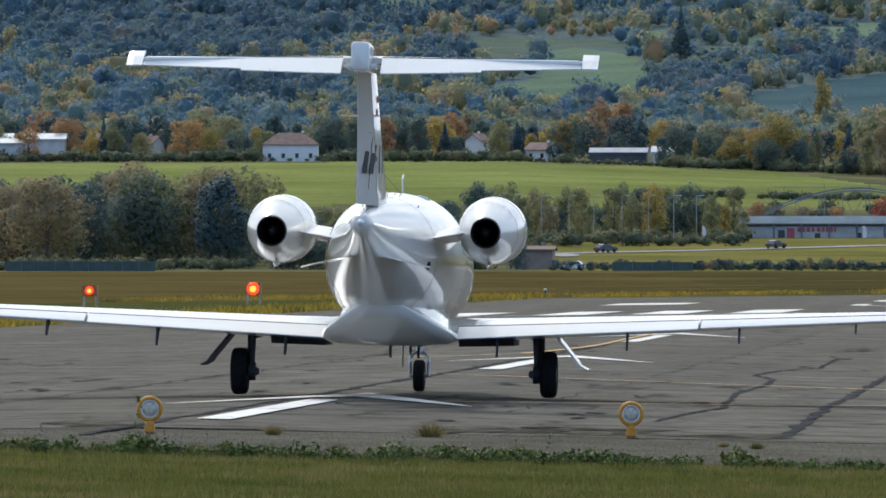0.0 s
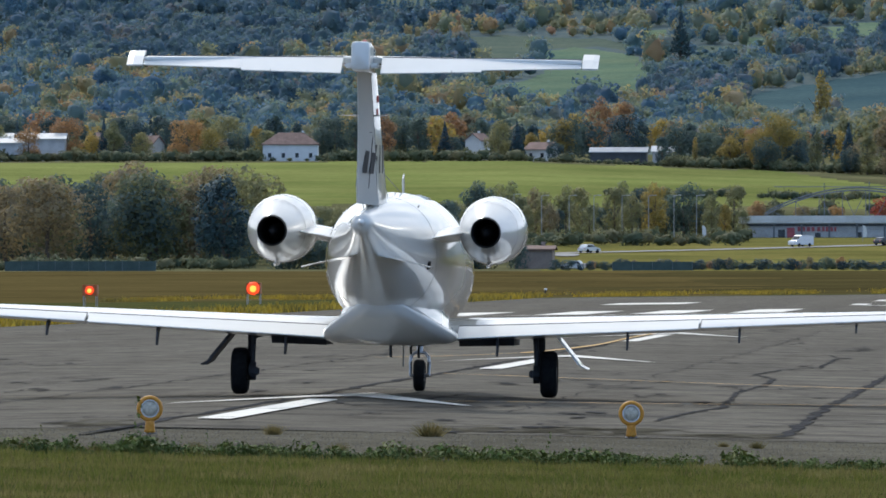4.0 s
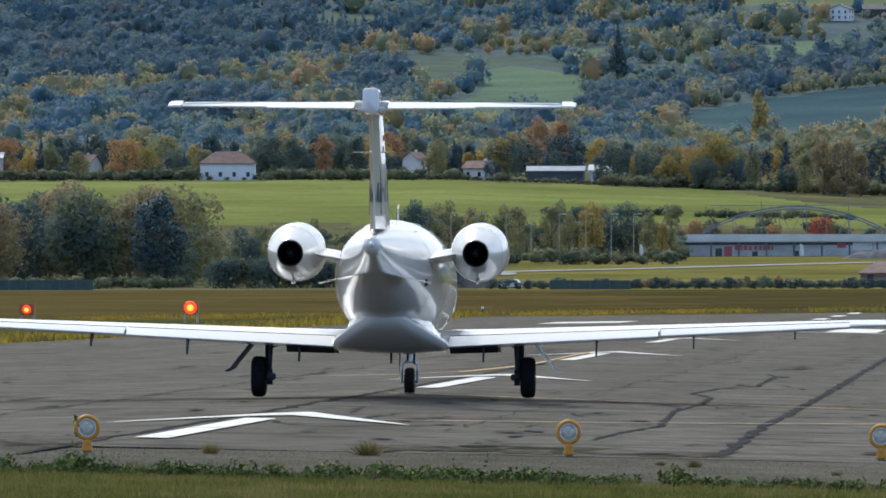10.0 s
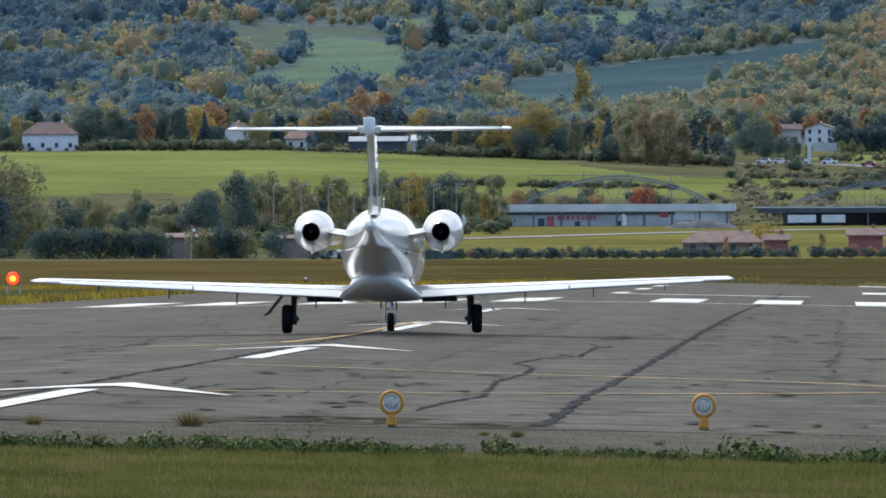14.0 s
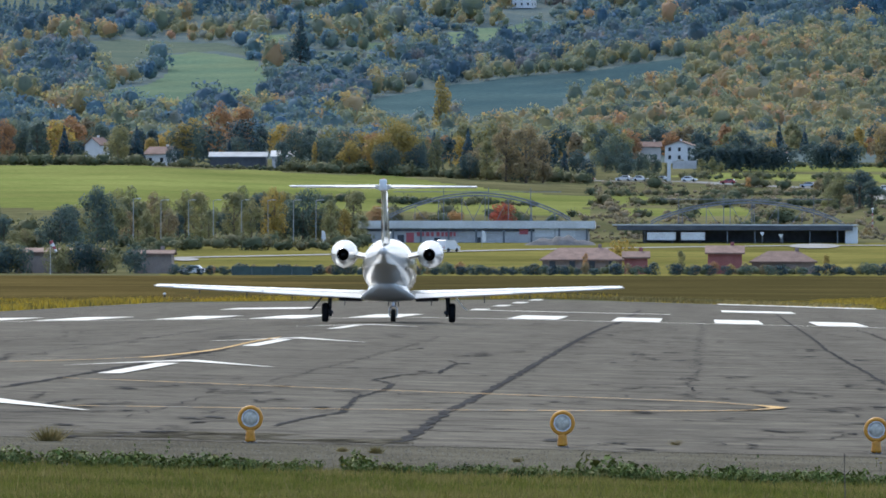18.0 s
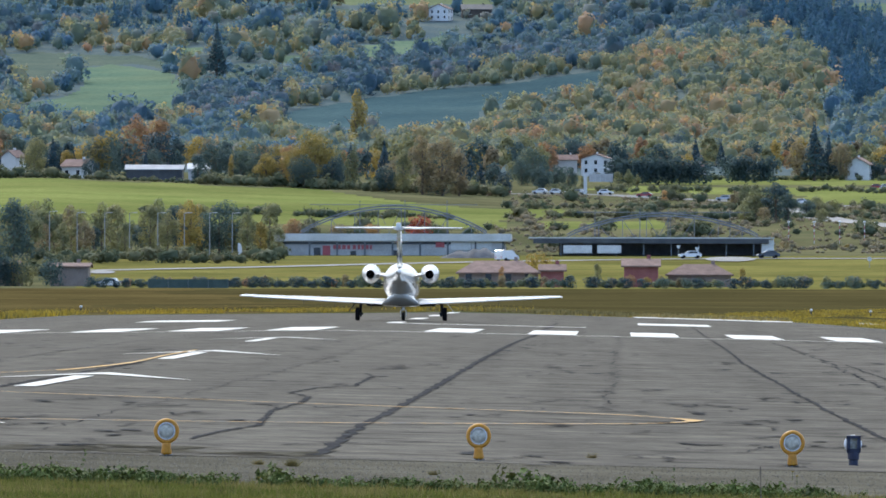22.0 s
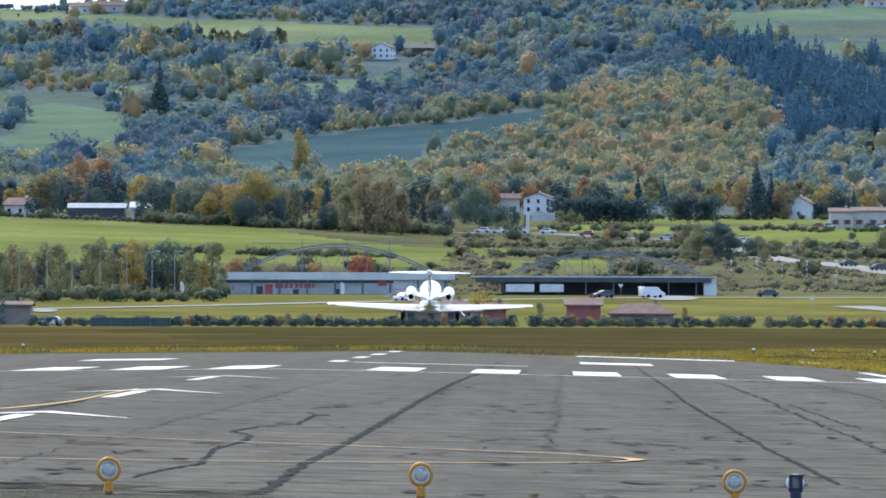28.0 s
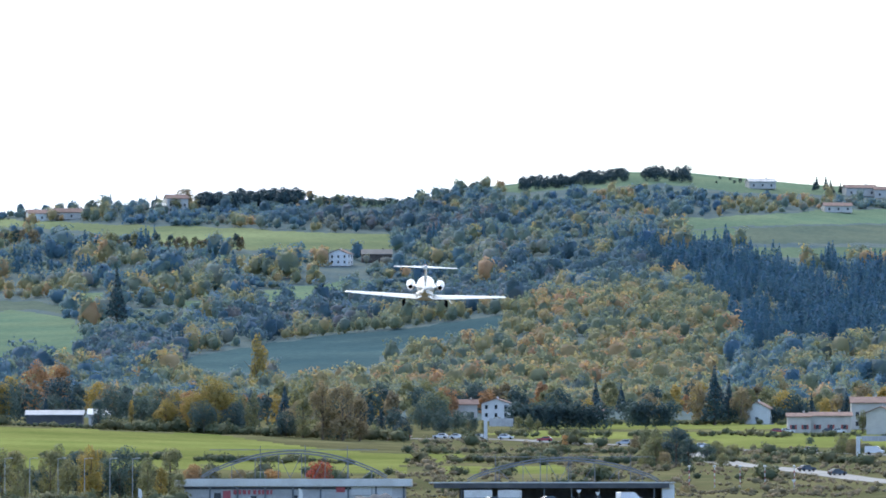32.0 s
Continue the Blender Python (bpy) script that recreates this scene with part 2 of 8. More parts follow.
# Last number: weight of the blue sheen drawn in place of haze.
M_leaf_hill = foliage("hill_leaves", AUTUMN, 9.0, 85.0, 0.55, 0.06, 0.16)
M_leaf_green = foliage("green_leaves", HAZY_GREEN, 10.0, 110.0, 0.5, 0.06, 0.26)
# Leaf colour darkened to carry the shade of these stands.
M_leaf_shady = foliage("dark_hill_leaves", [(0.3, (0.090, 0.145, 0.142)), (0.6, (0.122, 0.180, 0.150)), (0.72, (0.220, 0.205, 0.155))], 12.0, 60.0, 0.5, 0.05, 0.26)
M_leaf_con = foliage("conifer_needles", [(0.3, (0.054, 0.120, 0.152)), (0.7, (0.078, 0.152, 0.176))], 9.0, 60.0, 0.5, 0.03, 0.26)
M_bark = surface("bark", (0.09, 0.07, 0.055), (0.16, 0.13, 0.10), 2.0, 0.9)


# ---- plan helpers ----
# A place is named by its bearing a and its fall b, counted in 1/16000 rad (1190, 494 look level along the runway), and its distance d.
def lerp_table(v, table):
    if v <= table[0][0]:
        return table[0][1]
    for (x0, y0), (x1, y1) in zip(table, table[1:]):
        if v <= x1:
            return y0 + (y1 - y0) * (v - x0) / (x1 - x0)
    return table[-1][1]


def strip_z(x, y):
    """The cambered airfield surface."""
    c = 0.08 * math.exp(-((y - 250) / 55) ** 2)
    return c - 0.022 * max(0.0, min(x, 30) + 9.5) - 0.011 * max(0.0, -9.5 - max(x, -60))


RIDGE = [(-900, -40), (100, -60), (277, -62), (480, -75), (640, -82), (840, -92), (1000, -88), (1143, -114), (1390, -140),
         (1500, -138), (1700, -118), (1850, -108), (2300, -92)]


def fall(a, y):
    """Fall b of the land at bearing a and distance y, past the airfield."""
    k = min(max((a - 200) / 800, 0), 1)
    mid = [(560, 541), (1380, 501), (1450, 496), (1750, 442), (1900, 426), (2100, 374 + 12 * k), (2450, 306 + 33 * k),
           (2600, 300 + 16 * k), (2750, 295 + 8 * k), (3000, 284), (3200, 262)]
    if y <= 3200:
        return lerp_table(y, mid)
    top = lerp_table(a, RIDGE)
    f = (y - 3200) / 1500
    b = 262 + (top - 262) * f
    b -= 34 * math.exp(-((a - 1240) / 290) ** 2) * math.exp(-((y - 3650) / 210) ** 2)
    b += 30 * math.exp(-((a - 930) / 300) ** 2) * math.exp(-((y - 3980) / 200) ** 2)
    b += 9 * noise.noise((a / 260, y / 260, 3.1)) * min(1, f * 3) * min(1, (1 - f) * 4)
    if y > 4700:
        b = top + (y - 4700) * 1.2
    return b


def land(x, y):
    """Height of the ground anywhere."""
    if y < 560:
        return strip_z(x, y)
    a = 1190 + x / y * 16000
    z = 1.63 + (494 - fall(a, y)) / 16000 * y
    if y < 900:
        k = (y - 560) / 340
        return strip_z(x, 560) * (1 - k) + z * k
    return z


def ground_at(a, b):
    """Where the sight line a, b meets the airfield."""
    y = 26080 / (b - 494)
    for _ in range(8):
        x = (a - 1190) / 16000 * y
        y = 16000 * (1.63 - strip_z(x, y)) / (b - 494)
    return (a - 1190) / 16000 * y, y


def stand(a, y, lift=0.0):
    x = (a - 1190) / 16000 * y
    return Vector((x, y, land(x, y) + lift))


def spot_y(a, b):
    """Distance at which the land past the meadow stands at fall b."""
    lo, hi = 2440.0, 4690.0
    for _ in range(40):
        m = (lo + hi) / 2
        if fall(a, m) > b:
            lo = m
        else:
            hi = m
    return (lo + hi) / 2


def inside(px, py, poly):
    hit = False
    for (x0, y0), (x1, y1) in zip(poly, poly[1:] + poly[:1]):
        if (y0 > py) != (y1 > py) and px < x0 + (py - y0) / (y1 - y0) * (x1 - x0):
            hit = not hit
    return hit


# ---- mesh helpers ----
def link_mesh(name, bm, mats, parent=None, label="", smooth=False):
    me = bpy.data.meshes.new(name)
    bm.normal_update()
    bm.to_mesh(me)
    bm.free()
    for mm in (mats if isinstance(mats, (list, tuple)) else [mats]):
        me.materials.append(mm)
    if smooth:
        me.polygons.foreach_set("use_smooth", [True] * len(me.polygons))
    ob = new(name, me)
    if parent is not None:
        ob.parent = parent
    if label:
        tagged(ob, label)
    return ob


def part(name, bm, material, parent, label="", smooth=False):
    return link_mesh(name, bm, material, parent, label, smooth)


def raw_mesh(name, verts, faces, mats, index=None):
    """A mesh from numpy arrays: verts (n, 3), faces (m, 3 or 4)."""
    me = bpy.data.meshes.new(name)
    m, k = faces.shape
    me.vertices.add(len(verts))
    me.vertices.foreach_set("co", np.ascontiguousarray(verts, dtype=np.float32).ravel())
    me.loops.add(m * k)
    me.loops.foreach_set("vertex_index", np.ascontiguousarray(faces, dtype=np.int32).ravel())
    me.polygons.add(m)
    me.polygons.foreach_set("loop_start", np.arange(0, m * k, k, dtype=np.int32))
    for mm in mats:
        me.materials.append(mm)
    if index is not None:
        me.polygons.foreach_set("material_index", np.asarray(index, dtype=np.int32))
    me.update(calc_edges=True)
    me.validate()
    return me


def box(bm, sx, sy, sz, m=None, bevel=0.0):
    r = bmesh.ops.create_cube(bm, size=1.0)
    vs = r["verts"]
    for v in vs:
        v.co.x *= sx
        v.co.y *= sy
        v.co.z *= sz
    if bevel:
        es = list({e for v in vs for e in v.link_edges})
        vs = list({v for f in bmesh.ops.bevel(bm, geom=es, offset=bevel, segments=2, affect="EDGES")["faces"] for v in f.verts} | {v for v in vs if v.is_valid})
    if m is not None:
        bmesh.ops.transform(bm, matrix=m, verts=vs)
    return vs


def tube(bm, p0, p1, r0, r1=None, seg=10, caps=True):
    r1 = r0 if r1 is None else r1
    p0, p1 = Vector(p0), Vector(p1)
    d = p1 - p0
    r = bmesh.ops.create_cone(bm, cap_ends=caps, segments=seg, radius1=r0, radius2=r1, depth=d.length)
    m = Matrix.Translation((p0 + p1) / 2) @ d.to_track_quat("Z", "Y").to_matrix().to_4x4()
    bmesh.ops.transform(bm, matrix=m, verts=r["verts"])
    return r["verts"]


def loft(bm, rings, close=True, caps=True):
    """Rings of equal length, joined in order."""
    rows = [[bm.verts.new(p) for p in ring] for ring in rings]
    n = len(rows[0])
    for r0, r1 in zip(rows, rows[1:]):
        for i in range(n if close else n - 1):
            bm.faces.new((r0[i], r0[(i + 1) % n], r1[(i + 1) % n], r1[i]))
    if caps:
        bm.faces.new(rows[0])
        bm.faces.new(list(reversed(rows[-1])))
    bmesh.ops.recalc_face_normals(bm, faces=bm.faces[:])
    return rows


def oval(cx, y, cz, rx, rz, n=28, power=2.0, flat=0.0):
    pts = []
    for i in range(n):
        t = 2 * math.pi * i / n
        c, s = math.cos(t), math.sin(t)
        x = math.copysign(abs(c) ** (2 / power), c) * rx
        z = math.copysign(abs(s) ** (2 / power), s) * rz
        pts.append((cx + x, y, cz + z * (1 - flat if z < 0 else 1)))
    return pts


def lathe(bm, profile, m=None, seg=20):
    """A turned body about the local z axis: profile of (radius, height)."""
    rings = [[(r * math.cos(2 * math.pi * i / seg), r * math.sin(2 * math.pi * i / seg), h) for i in range(seg)] for r, h in profile]
    k = len(bm.verts)
    loft(bm, rings)
    bm.verts.ensure_lookup_table()
    if m is not None:
        bmesh.ops.transform(bm, matrix=m, verts=bm.verts[k:])


def flat_shape(pts, lift=0.016):
    """A painted shape on the airfield from plan points (x, y)."""
    bm = bmesh.new()
    vs = [bm.verts.new((x, y, strip_z(x, y) + lift)) for x, y in pts]
    f = bm.faces.new(vs)
    if f.normal.z < 0:
        f.normal_flip()
    bmesh.ops.triangulate(bm, faces=bm.faces[:])
    return bm


def ribbon(pts, width, lift=0.014, ragged=0.0, rng=None, zf=strip_z):
    """A band along plan points (x, y), draped on the ground."""
    bm = bmesh.new()
    prev = None
    for i, (x, y) in enumerate(pts):
        x0, y0 = pts[max(i - 1, 0)]
        x1, y1 = pts[min(i + 1, len(pts) - 1)]
        d = Vector((x1 - x0, y1 - y0)).normalized()
        nx, ny = -d.y, d.x
        w = width if rng is None else width * rng.uniform(1 - ragged, 1 + ragged)
        j = 0 if rng is None else rng.uniform(-1, 1) * ragged * width * 0.5
        a = bm.verts.new((x + nx * (w / 2 + j), y + ny * (w / 2 + j), zf(x + nx * w / 2, y + ny * w / 2) + lift))
        b = bm.verts.new((x - nx * (w / 2 - j), y - ny * (w / 2 - j), zf(x - nx * w / 2, y - ny * w / 2) + lift))
        if prev:
            f = bm.faces.new((prev[0], prev[1], b, a))
            f.normal_update()
            if f.normal.z < 0:
                f.normal_flip()
        prev = (a, b)
    return bm


def smooth_line(pts, n=10):
    out = []
    for i in range(len(pts) - 1):
        p = [Vector(pts[max(0, min(len(pts) - 1, i + k))]) for k in (-1, 0, 1, 2)]
        for s in range(n):
            t = s / n
            out.append(tuple(0.5 * (2 * p[1] + (p[2] - p[0]) * t + (2 * p[0] - 5 * p[1] + 4 * p[2] - p[3]) * t * t
                                    + (3 * p[1] - p[0] - 3 * p[2] + p[3]) * t ** 3)))
    return out + [tuple(pts[-1])]


# ---- ground: one sheet from the camera to the ridge ----
FIELDS = [
    ([(140, 200), (150, 178), (195, 165), (248, 150), (236, 112), (300, 104), (345, 111), (400, 119), (430, 146), (408, 183), (335, 194), (250, 203)], 6),
    ([(100, 84), (235, 84), (345, 91), (392, 99), (396, 112), (335, 103), (240, 107), (228, 118), (168, 136), (136, 112), (100, 104)], 10),
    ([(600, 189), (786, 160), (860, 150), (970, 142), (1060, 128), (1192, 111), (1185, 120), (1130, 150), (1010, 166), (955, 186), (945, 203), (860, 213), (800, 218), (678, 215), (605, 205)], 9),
    ([(-60, 8), (72, 14), (62, 30), (-60, 36)], 10),
    ([(728, 92), (735, 72), (840, 60), (905, 51), (940, 55), (900, 72), (830, 86)], 6),
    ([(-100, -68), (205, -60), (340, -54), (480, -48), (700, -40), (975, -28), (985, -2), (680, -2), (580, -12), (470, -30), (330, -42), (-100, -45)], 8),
    ([(1435, -53), (1775, -73), (2300, -75), (2300, -46), (1775, -48), (1600, -44), (1480, -36)], 6),
    ([(1590, -40), (1775, -45), (2300, -43), (2300, -15), (1775, -13), (1590, -13)], 10),
    ([(1480, -34), (1582, -40), (1582, -15), (1500, -20)], 6),
    ([(1575, -5), (2000, -6), (2000, 10), (1600, 12)], 6),
    ([(1143, -112), (1390, -145), (1500, -145), (1701, -124), (1900, -108), (2300, -100), (2300, -88), (1600, -102), (1450, -118), (1366, -112), (1200, -102)], 6),
    ([(820, -90), (1000, -90), (1000, -78), (820, -80)], 6),
    ([(560, 6), (700, 4), (840, 12), (850, 22), (700, 18), (560, 16)], 7),
    ([(398, 105), (590, 111), (604, 146), (480, 152), (420, 126)], 7),
    ([(400, 101), (590, 104), (640, 108), (640, 116), (590, 113), (398, 109)], 10),
    ([(420, 74), (466, 74), (468, 97), (424, 96)], 6),
    ([(590, 90), (655, 88), (655, 101), (600, 104)], 6),
    ([(230, 22), (323, 20), (404, 18), (404, 38), (320, 42), (230, 40)], 7),
    ([(440, 30), (560, 36), (560, 46), (440, 42)], 7),
]
MEADOWS = [(-1500, 2060, 1000, 2445), (1180, 2492, 2400, 2572), (1500, 2370, 2400, 2492), (1230, 2602, 1700, 2740), (1060, 2063, 1155, 2150), (1190, 1995, 1285, 2137), (1515, 1895, 1640, 1945), (900, 2200, 1120, 2300)]

MAIN_ROAD = [(900, 2492), (1073, 2486), (1173, 2478), (1273, 2440), (1523, 2361), (1713, 2308), (2200, 2190)]


def ground_index(a, b, x, y):
    if y < 556:
        return 0
    if y < 1385:
        return 11 if a < 480 + 420 * noise.noise((a / 400, y / 70, 6.6)) else 1
    if y < 1760:
        return 2 if a > 235 else 4
    if y < 2060:
        return 4
    for a0, y0, a1, y1 in MEADOWS:
        wob = 25 * noise.noise((a / 150, 7.7, 0))
        slip = 70 * noise.noise((3.3, y / 45, 1.0)) + 12 * noise.noise((a / 20, y / 12, 5.0))
        if a1 == 1000 and a > 640:
            y1 = y1 - (a - 640) * 0.5
        if a0 + slip < a < a1 + slip and y0 + wob < y < y1 + wob:
            return 3
    if y < 2800:
        return 4
    aw, bw = a + 9 * noise.noise((a / 45, b / 16, 4.4)), b + 3.5 * noise.noise((a / 38, b / 14, 8.8))
    for poly, k in FIELDS:
        if inside(aw, bw, poly):
            return k
    return 5


def make_ground():
    ys = [-60, 0, 30, 50] + [60 + 10 * i for i in range(50)] + [560 + 20 * i for i in range(42)] + [1400 + 16 * i for i in range(90)] + [2840 + 5.5 * i for i in range(340)] + [4720, 4760, 4850, 4960]
    cols = [-12000, -6000, -3500, -2200] + [-1500 + 7 * i for i in range(540)] + [2500, 3200, 4600, 8000, 14000]
    verts = np.zeros((len(ys) * len(cols), 3))
    k = 0
    for y in ys:
        for a in cols:
            yy = max(y, 60)
            x = (a - 1190) / 16000 * yy if y >= 560 else (a - 1190) / 16000 * 560
            z = land(x, y) if y >= 60 else strip_z(x, 60)
            verts[k] = (x, y, z - (0.02 if y < 555 else 0))
            k += 1
    n = len(cols)
    faces, idx = [], []
    for i in range(len(ys) - 1):
        for j in range(n - 1):
            q = i * n + j
            faces.append((q, q + 1, q + n + 1, q + n))
            y = (ys[i] + ys[i + 1]) / 2
            x = verts[q][0]
            a = (cols[j] + cols[j + 1]) / 2
            idx.append(ground_index(a, fall(a, y) if y > 560 else 600, x, y))
    me = raw_mesh("ground", verts, np.array(faces), [M_soil, M_field_dry, M_bank, M_meadow, M_scrub, M_wood, M_hillgrass, M_hillpale, M_hillbright, M_hillshade, M_hillpale, M_field_gold], idx)
    me.polygons.foreach_set("use_smooth", [True] * len(me.polygons))
    tagged(new("ground", me), "airfield grass, meadows and wooded hillside rising to a ridge", "ground", kind="structure")


make_ground()


# ---- runway and its markings ----
FAR_EDGE = [(86, 14.6), (400, 14.6), (470, 12.0), (507, 9.9), (525, 1.5), (545, -8.0), (549, -33.0)]


EDGE = ground_at(700, 801)[1]


def make_runway():
    bm = bmesh.new()
    ys = [EDGE] + [92 + 8 * i for i in range(57)] + [549]
    rows = []
    for y in ys:
        xr = lerp_table(y, FAR_EDGE)
        xs = [-33 + (min(xr, -9.5) + 33) * j / 10 for j in range(10)] + [min(xr, -9.5) + (xr - min(xr, -9.5)) * j / 18 for j in range(19)]
        rows.append([bm.verts.new((x, y, strip_z(x, y))) for x in xs])
    for r0, r1 in zip(rows, rows[1:]):
        for j in range(28):
            bm.faces.new((r0[j], r0[j + 1], r1[j + 1], r1[j]))
    tagged(link_mesh("runway", bm, M_asphalt), "worn grey asphalt runway with cracks and tar", "runway", kind="structure")
    bm = bmesh.new()
    rows = [[bm.verts.new((-40 + 3 * j, y, strip_z(-40 + 3 * j, y) - (0.012 if y < 81 else 0.004))) for j in range(22)] for y in (80.2, 81.2, EDGE + 1.5)]
    for r0, r1 in zip(rows, rows[1:]):
        for j in range(21):
            bm.faces.new((r0[j], r0[j + 1], r1[j + 1], r1[j]))
    tagged(link_mesh("shoulder", bm, M_shoulder), "pale gravelly concrete shoulder beside the runway end", "shoulder", kind="structure")


make_runway()


def painted(name, bm, label, mat=None, group=""):
    return tagged(link_mesh(name, bm, mat or M_white), label, "marking", group, "structure")


def rect(x0, x1, y0, y1):
    n = max(2, int((y1 - y0) / 6))
    pts = [(x0, y0), (x1, y0)] + [(x1, y0 + (y1 - y0) * i / n) for i in range(1, n + 1)] + [(x0, y0 + (y1 - y0) * i / n) for i in range(n, 0, -1)]
    return flat_shape(pts)


for tip in (116.6, 165.6, 215.5, 267.0):
    c = lerp_table(tip, [(115, -9.12), (165, -9.22), (215, -9.46), (266, -9.74)])
    head = bmesh.new()
    for s in (-1, 1):
        prev = None
        for i in range(11):
            k = i / 10
            q = [(c + s * 1.86 * k, tip - 8.4 * k), (c + s * 1.70 * k, tip - 2.9 - 5.2 * k)]
            cur = [head.verts.new((x, y, strip_z(x, y) + 0.016)) for x, y in q]
            if prev:
                head.faces.new((prev[0], prev[1], cur[1], cur[0]))
            prev = cur
    painted("runway_arrow_head", head, "white worn chevron head of a displaced-threshold arrow", group="runway arrows")
    painted("runway_arrow_stem", rect(c - 0.15 - 0.185, c - 0.15 + 0.185, tip - (20.0 if tip < 120 else 22.0), tip - 5.8), "white worn stem of a displaced-threshold arrow", group="runway arrows")
for x0, x1 in ((-27.4, -25.2), (-23.9, -21.7), (-19.6, -17.5), (-16.1, -14.0), (-12.6, -10.5), (-6.9, -4.9), (-3.2, -1.25), (0.5, 2.45), (4.15, 6.2), (7.8, 9.7), (11.4, 13.2)):
    painted("threshold_stripe", rect(x0 + 0.1, x1 - 0.12, 322, 350), "white worn threshold stripe on asphalt", group="threshold stripes")
painted("threshold_line", ribbon([(-30 + 2 * i, 319.0) for i in range(23)], 1.2), "thin white line across the runway")
painted("threshold_line", ribbon([(-9.2 + 2 * i, 384.0) for i in range(5)], 2.6), "short white line across the runway")
for x0, x1 in ((1.1, 4.5), (-22.2, -18.3)):
    painted("touchdown_bar", rect(x0, x1, 418, 438), "white touchdown bar on asphalt", group="touchdown bars")
for y0, y1 in ((384, 398), (428, 444), (470, 488), (516, 536)):
    painted("centreline_dash", rect(-9.75, -9.1, y0, y1), "white centreline dash on asphalt", group="centreline dashes")
painted("edge_line", ribbon([(13.5, 180 + 10 * i) for i in range(23)], 0.5), "white edge line of the runway")
for line in (((1225, 550.5), (1300, 552.4), (1400, 555.0), (1505, 558.6)), ((1618, 560.5), (1690, 567.5), (1773, 578.0), (1850, 588.5))):
    painted("edge_line", flat_shape([ground_at(a, b - 1.3) for a, b in line] + [ground_at(a, b + 1.3) for a, b in line[::-1]]), "long white worn edge line of the runway")
painted("edge_line", ribbon([(8.9, 500), (6.5, 507), (4, 514), (1.4, 520)], 1.6), "white edge line of the runway")
rng = random.Random(5)


def sighted_band(pts, half, n=8):
    """A painted band through sight lines (bearing, fall), tapering to its ends."""
    line = smooth_line(pts, n)
    m = len(line) - 1
    up = [ground_at(a, b - half * (0.35 + 0.65 * math.sin(math.pi * i / m) ** 0.5)) for i, (a, b) in enumerate(line)]
    lo = [ground_at(a, b + half * (0.35 + 0.65 * math.sin(math.pi * i / m) ** 0.5)) for i, (a, b) in enumerate(line)]
    bm = bmesh.new()
    prev = None
    for (x0, y0), (x1, y1) in zip(up, lo):
        cur = [bm.verts.new((x0, y0, strip_z(x0, y0) + 0.016)), bm.verts.new((x1, y1, strip_z(x1, y1) + 0.016))]
        if prev:
            f = bm.faces.new((prev[0], prev[1], cur[1], cur[0]))
            f.normal_update()
            if f.normal.z < 0:
                f.normal_flip()
        prev = cur
    return bm


painted("taxi_line", sighted_band([(60, 684), (140, 686.6), (400, 696.6), (610, 704.4)], 0.24), "thin worn yellow turn-round guide line", M_faded)
painted("taxi_line", sighted_band([(610, 704.4), (1130, 722.2), (1240, 727.4), (1290, 731.0)], 0.38), "thin faded yellow turn-round guide line", M_faded)
painted("taxi_line", sighted_band([(60, 733.4), (131, 734), (400, 737.4), (610, 739.6)], 0.3), "thin worn yellow turn-round guide line", M_faded)
painted("taxi_line", sighted_band([(610, 739.6), (900, 741), (1130, 741.4), (1240, 740.6), (1290, 739.2)], 0.42), "thin faded yellow turn-round guide line", M_faded)
painted("taxi_line", flat_shape([ground_at(a, b) for a, b in ((1288, 730.5), (1316, 732.4), (1338, 734.2), (1350, 735.3), (1338, 737.0), (1316, 738.7), (1288, 739.8), (1288, 738.9), (1308, 737.6), (1318, 736.0), (1308, 733.6), (1288, 731.4))], 0.019), "yellow rounded tip of the turn-round guide line", M_yellow)
painted("taxi_line", sighted_band([(-60, 655), (20, 653.6), (100, 651.5), (200, 647)], 0.3), "thin worn yellow taxi lead-off line", M_faded)
painted("taxi_line", sighted_band([(200, 647), (232, 645), (332, 633.6), (398, 619.5), (451, 610.5)], 1.0), "yellow taxi lead-off line", M_yellow)


def crack(pts, width, wander, step, seed):
    r = random.Random(seed)
    out = []
    for (x0, y0), (x1, y1) in zip(pts, pts[1:]):
        n = max(2, int(math.hypot(x1 - x0, y1 - y0) / step))
        out += [(x0 + (x1 - x0) * i / n + r.uniform(-wander, wander), y0 + (y1 - y0) * i / n) for i in range(n)]
    tagged(link_mesh("pavement_crack", ribbon(out, width, 0.009, 0.4, r), M_tar), "dark tar-filled crack in the asphalt", "crack", "pavement cracks", "structure")


crack([ground_at(a, b) for a, b in ((660, 797), (671, 792.6), (744, 743.8), (813, 709), (870, 676.7), (911, 652), (947, 632))] + [(-2.85, 300)], 0.13, 0.025, 0.8, 1)
crack([(-2.8, 300), (-2.7, 420)], 0.15, 0.06, 2, 2)
crack([ground_at(a, b) for a, b in ((1690, 777), (1658, 761), (1581, 724), (1499, 679), (1417, 632))] + [(3.3, 300), (3.6, 430)], 0.075, 0.03, 1.2, 3)
crack([ground_at(a, b) for a, b in ((1730, 680), (1658, 656.6), (1597, 634))], 0.05, 0.05, 1.0, 13)
crack([(5.0, 100), (5.3, 300)], 0.06, 0.12, 1.5, 4)
crack([(-9.75, 88), (-9.8, 190)], 0.13, 0.06, 1.5, 5)
crack([ground_at(a, b) for a, b in ((437, 768), (496, 754), (557, 744), (572, 730), (580, 719), (634, 704), (651, 693), (612, 686), (667, 677), (732, 673), (745, 665), (766, 656), (744, 651))], 0.075, 0.03, 0.5, 6)
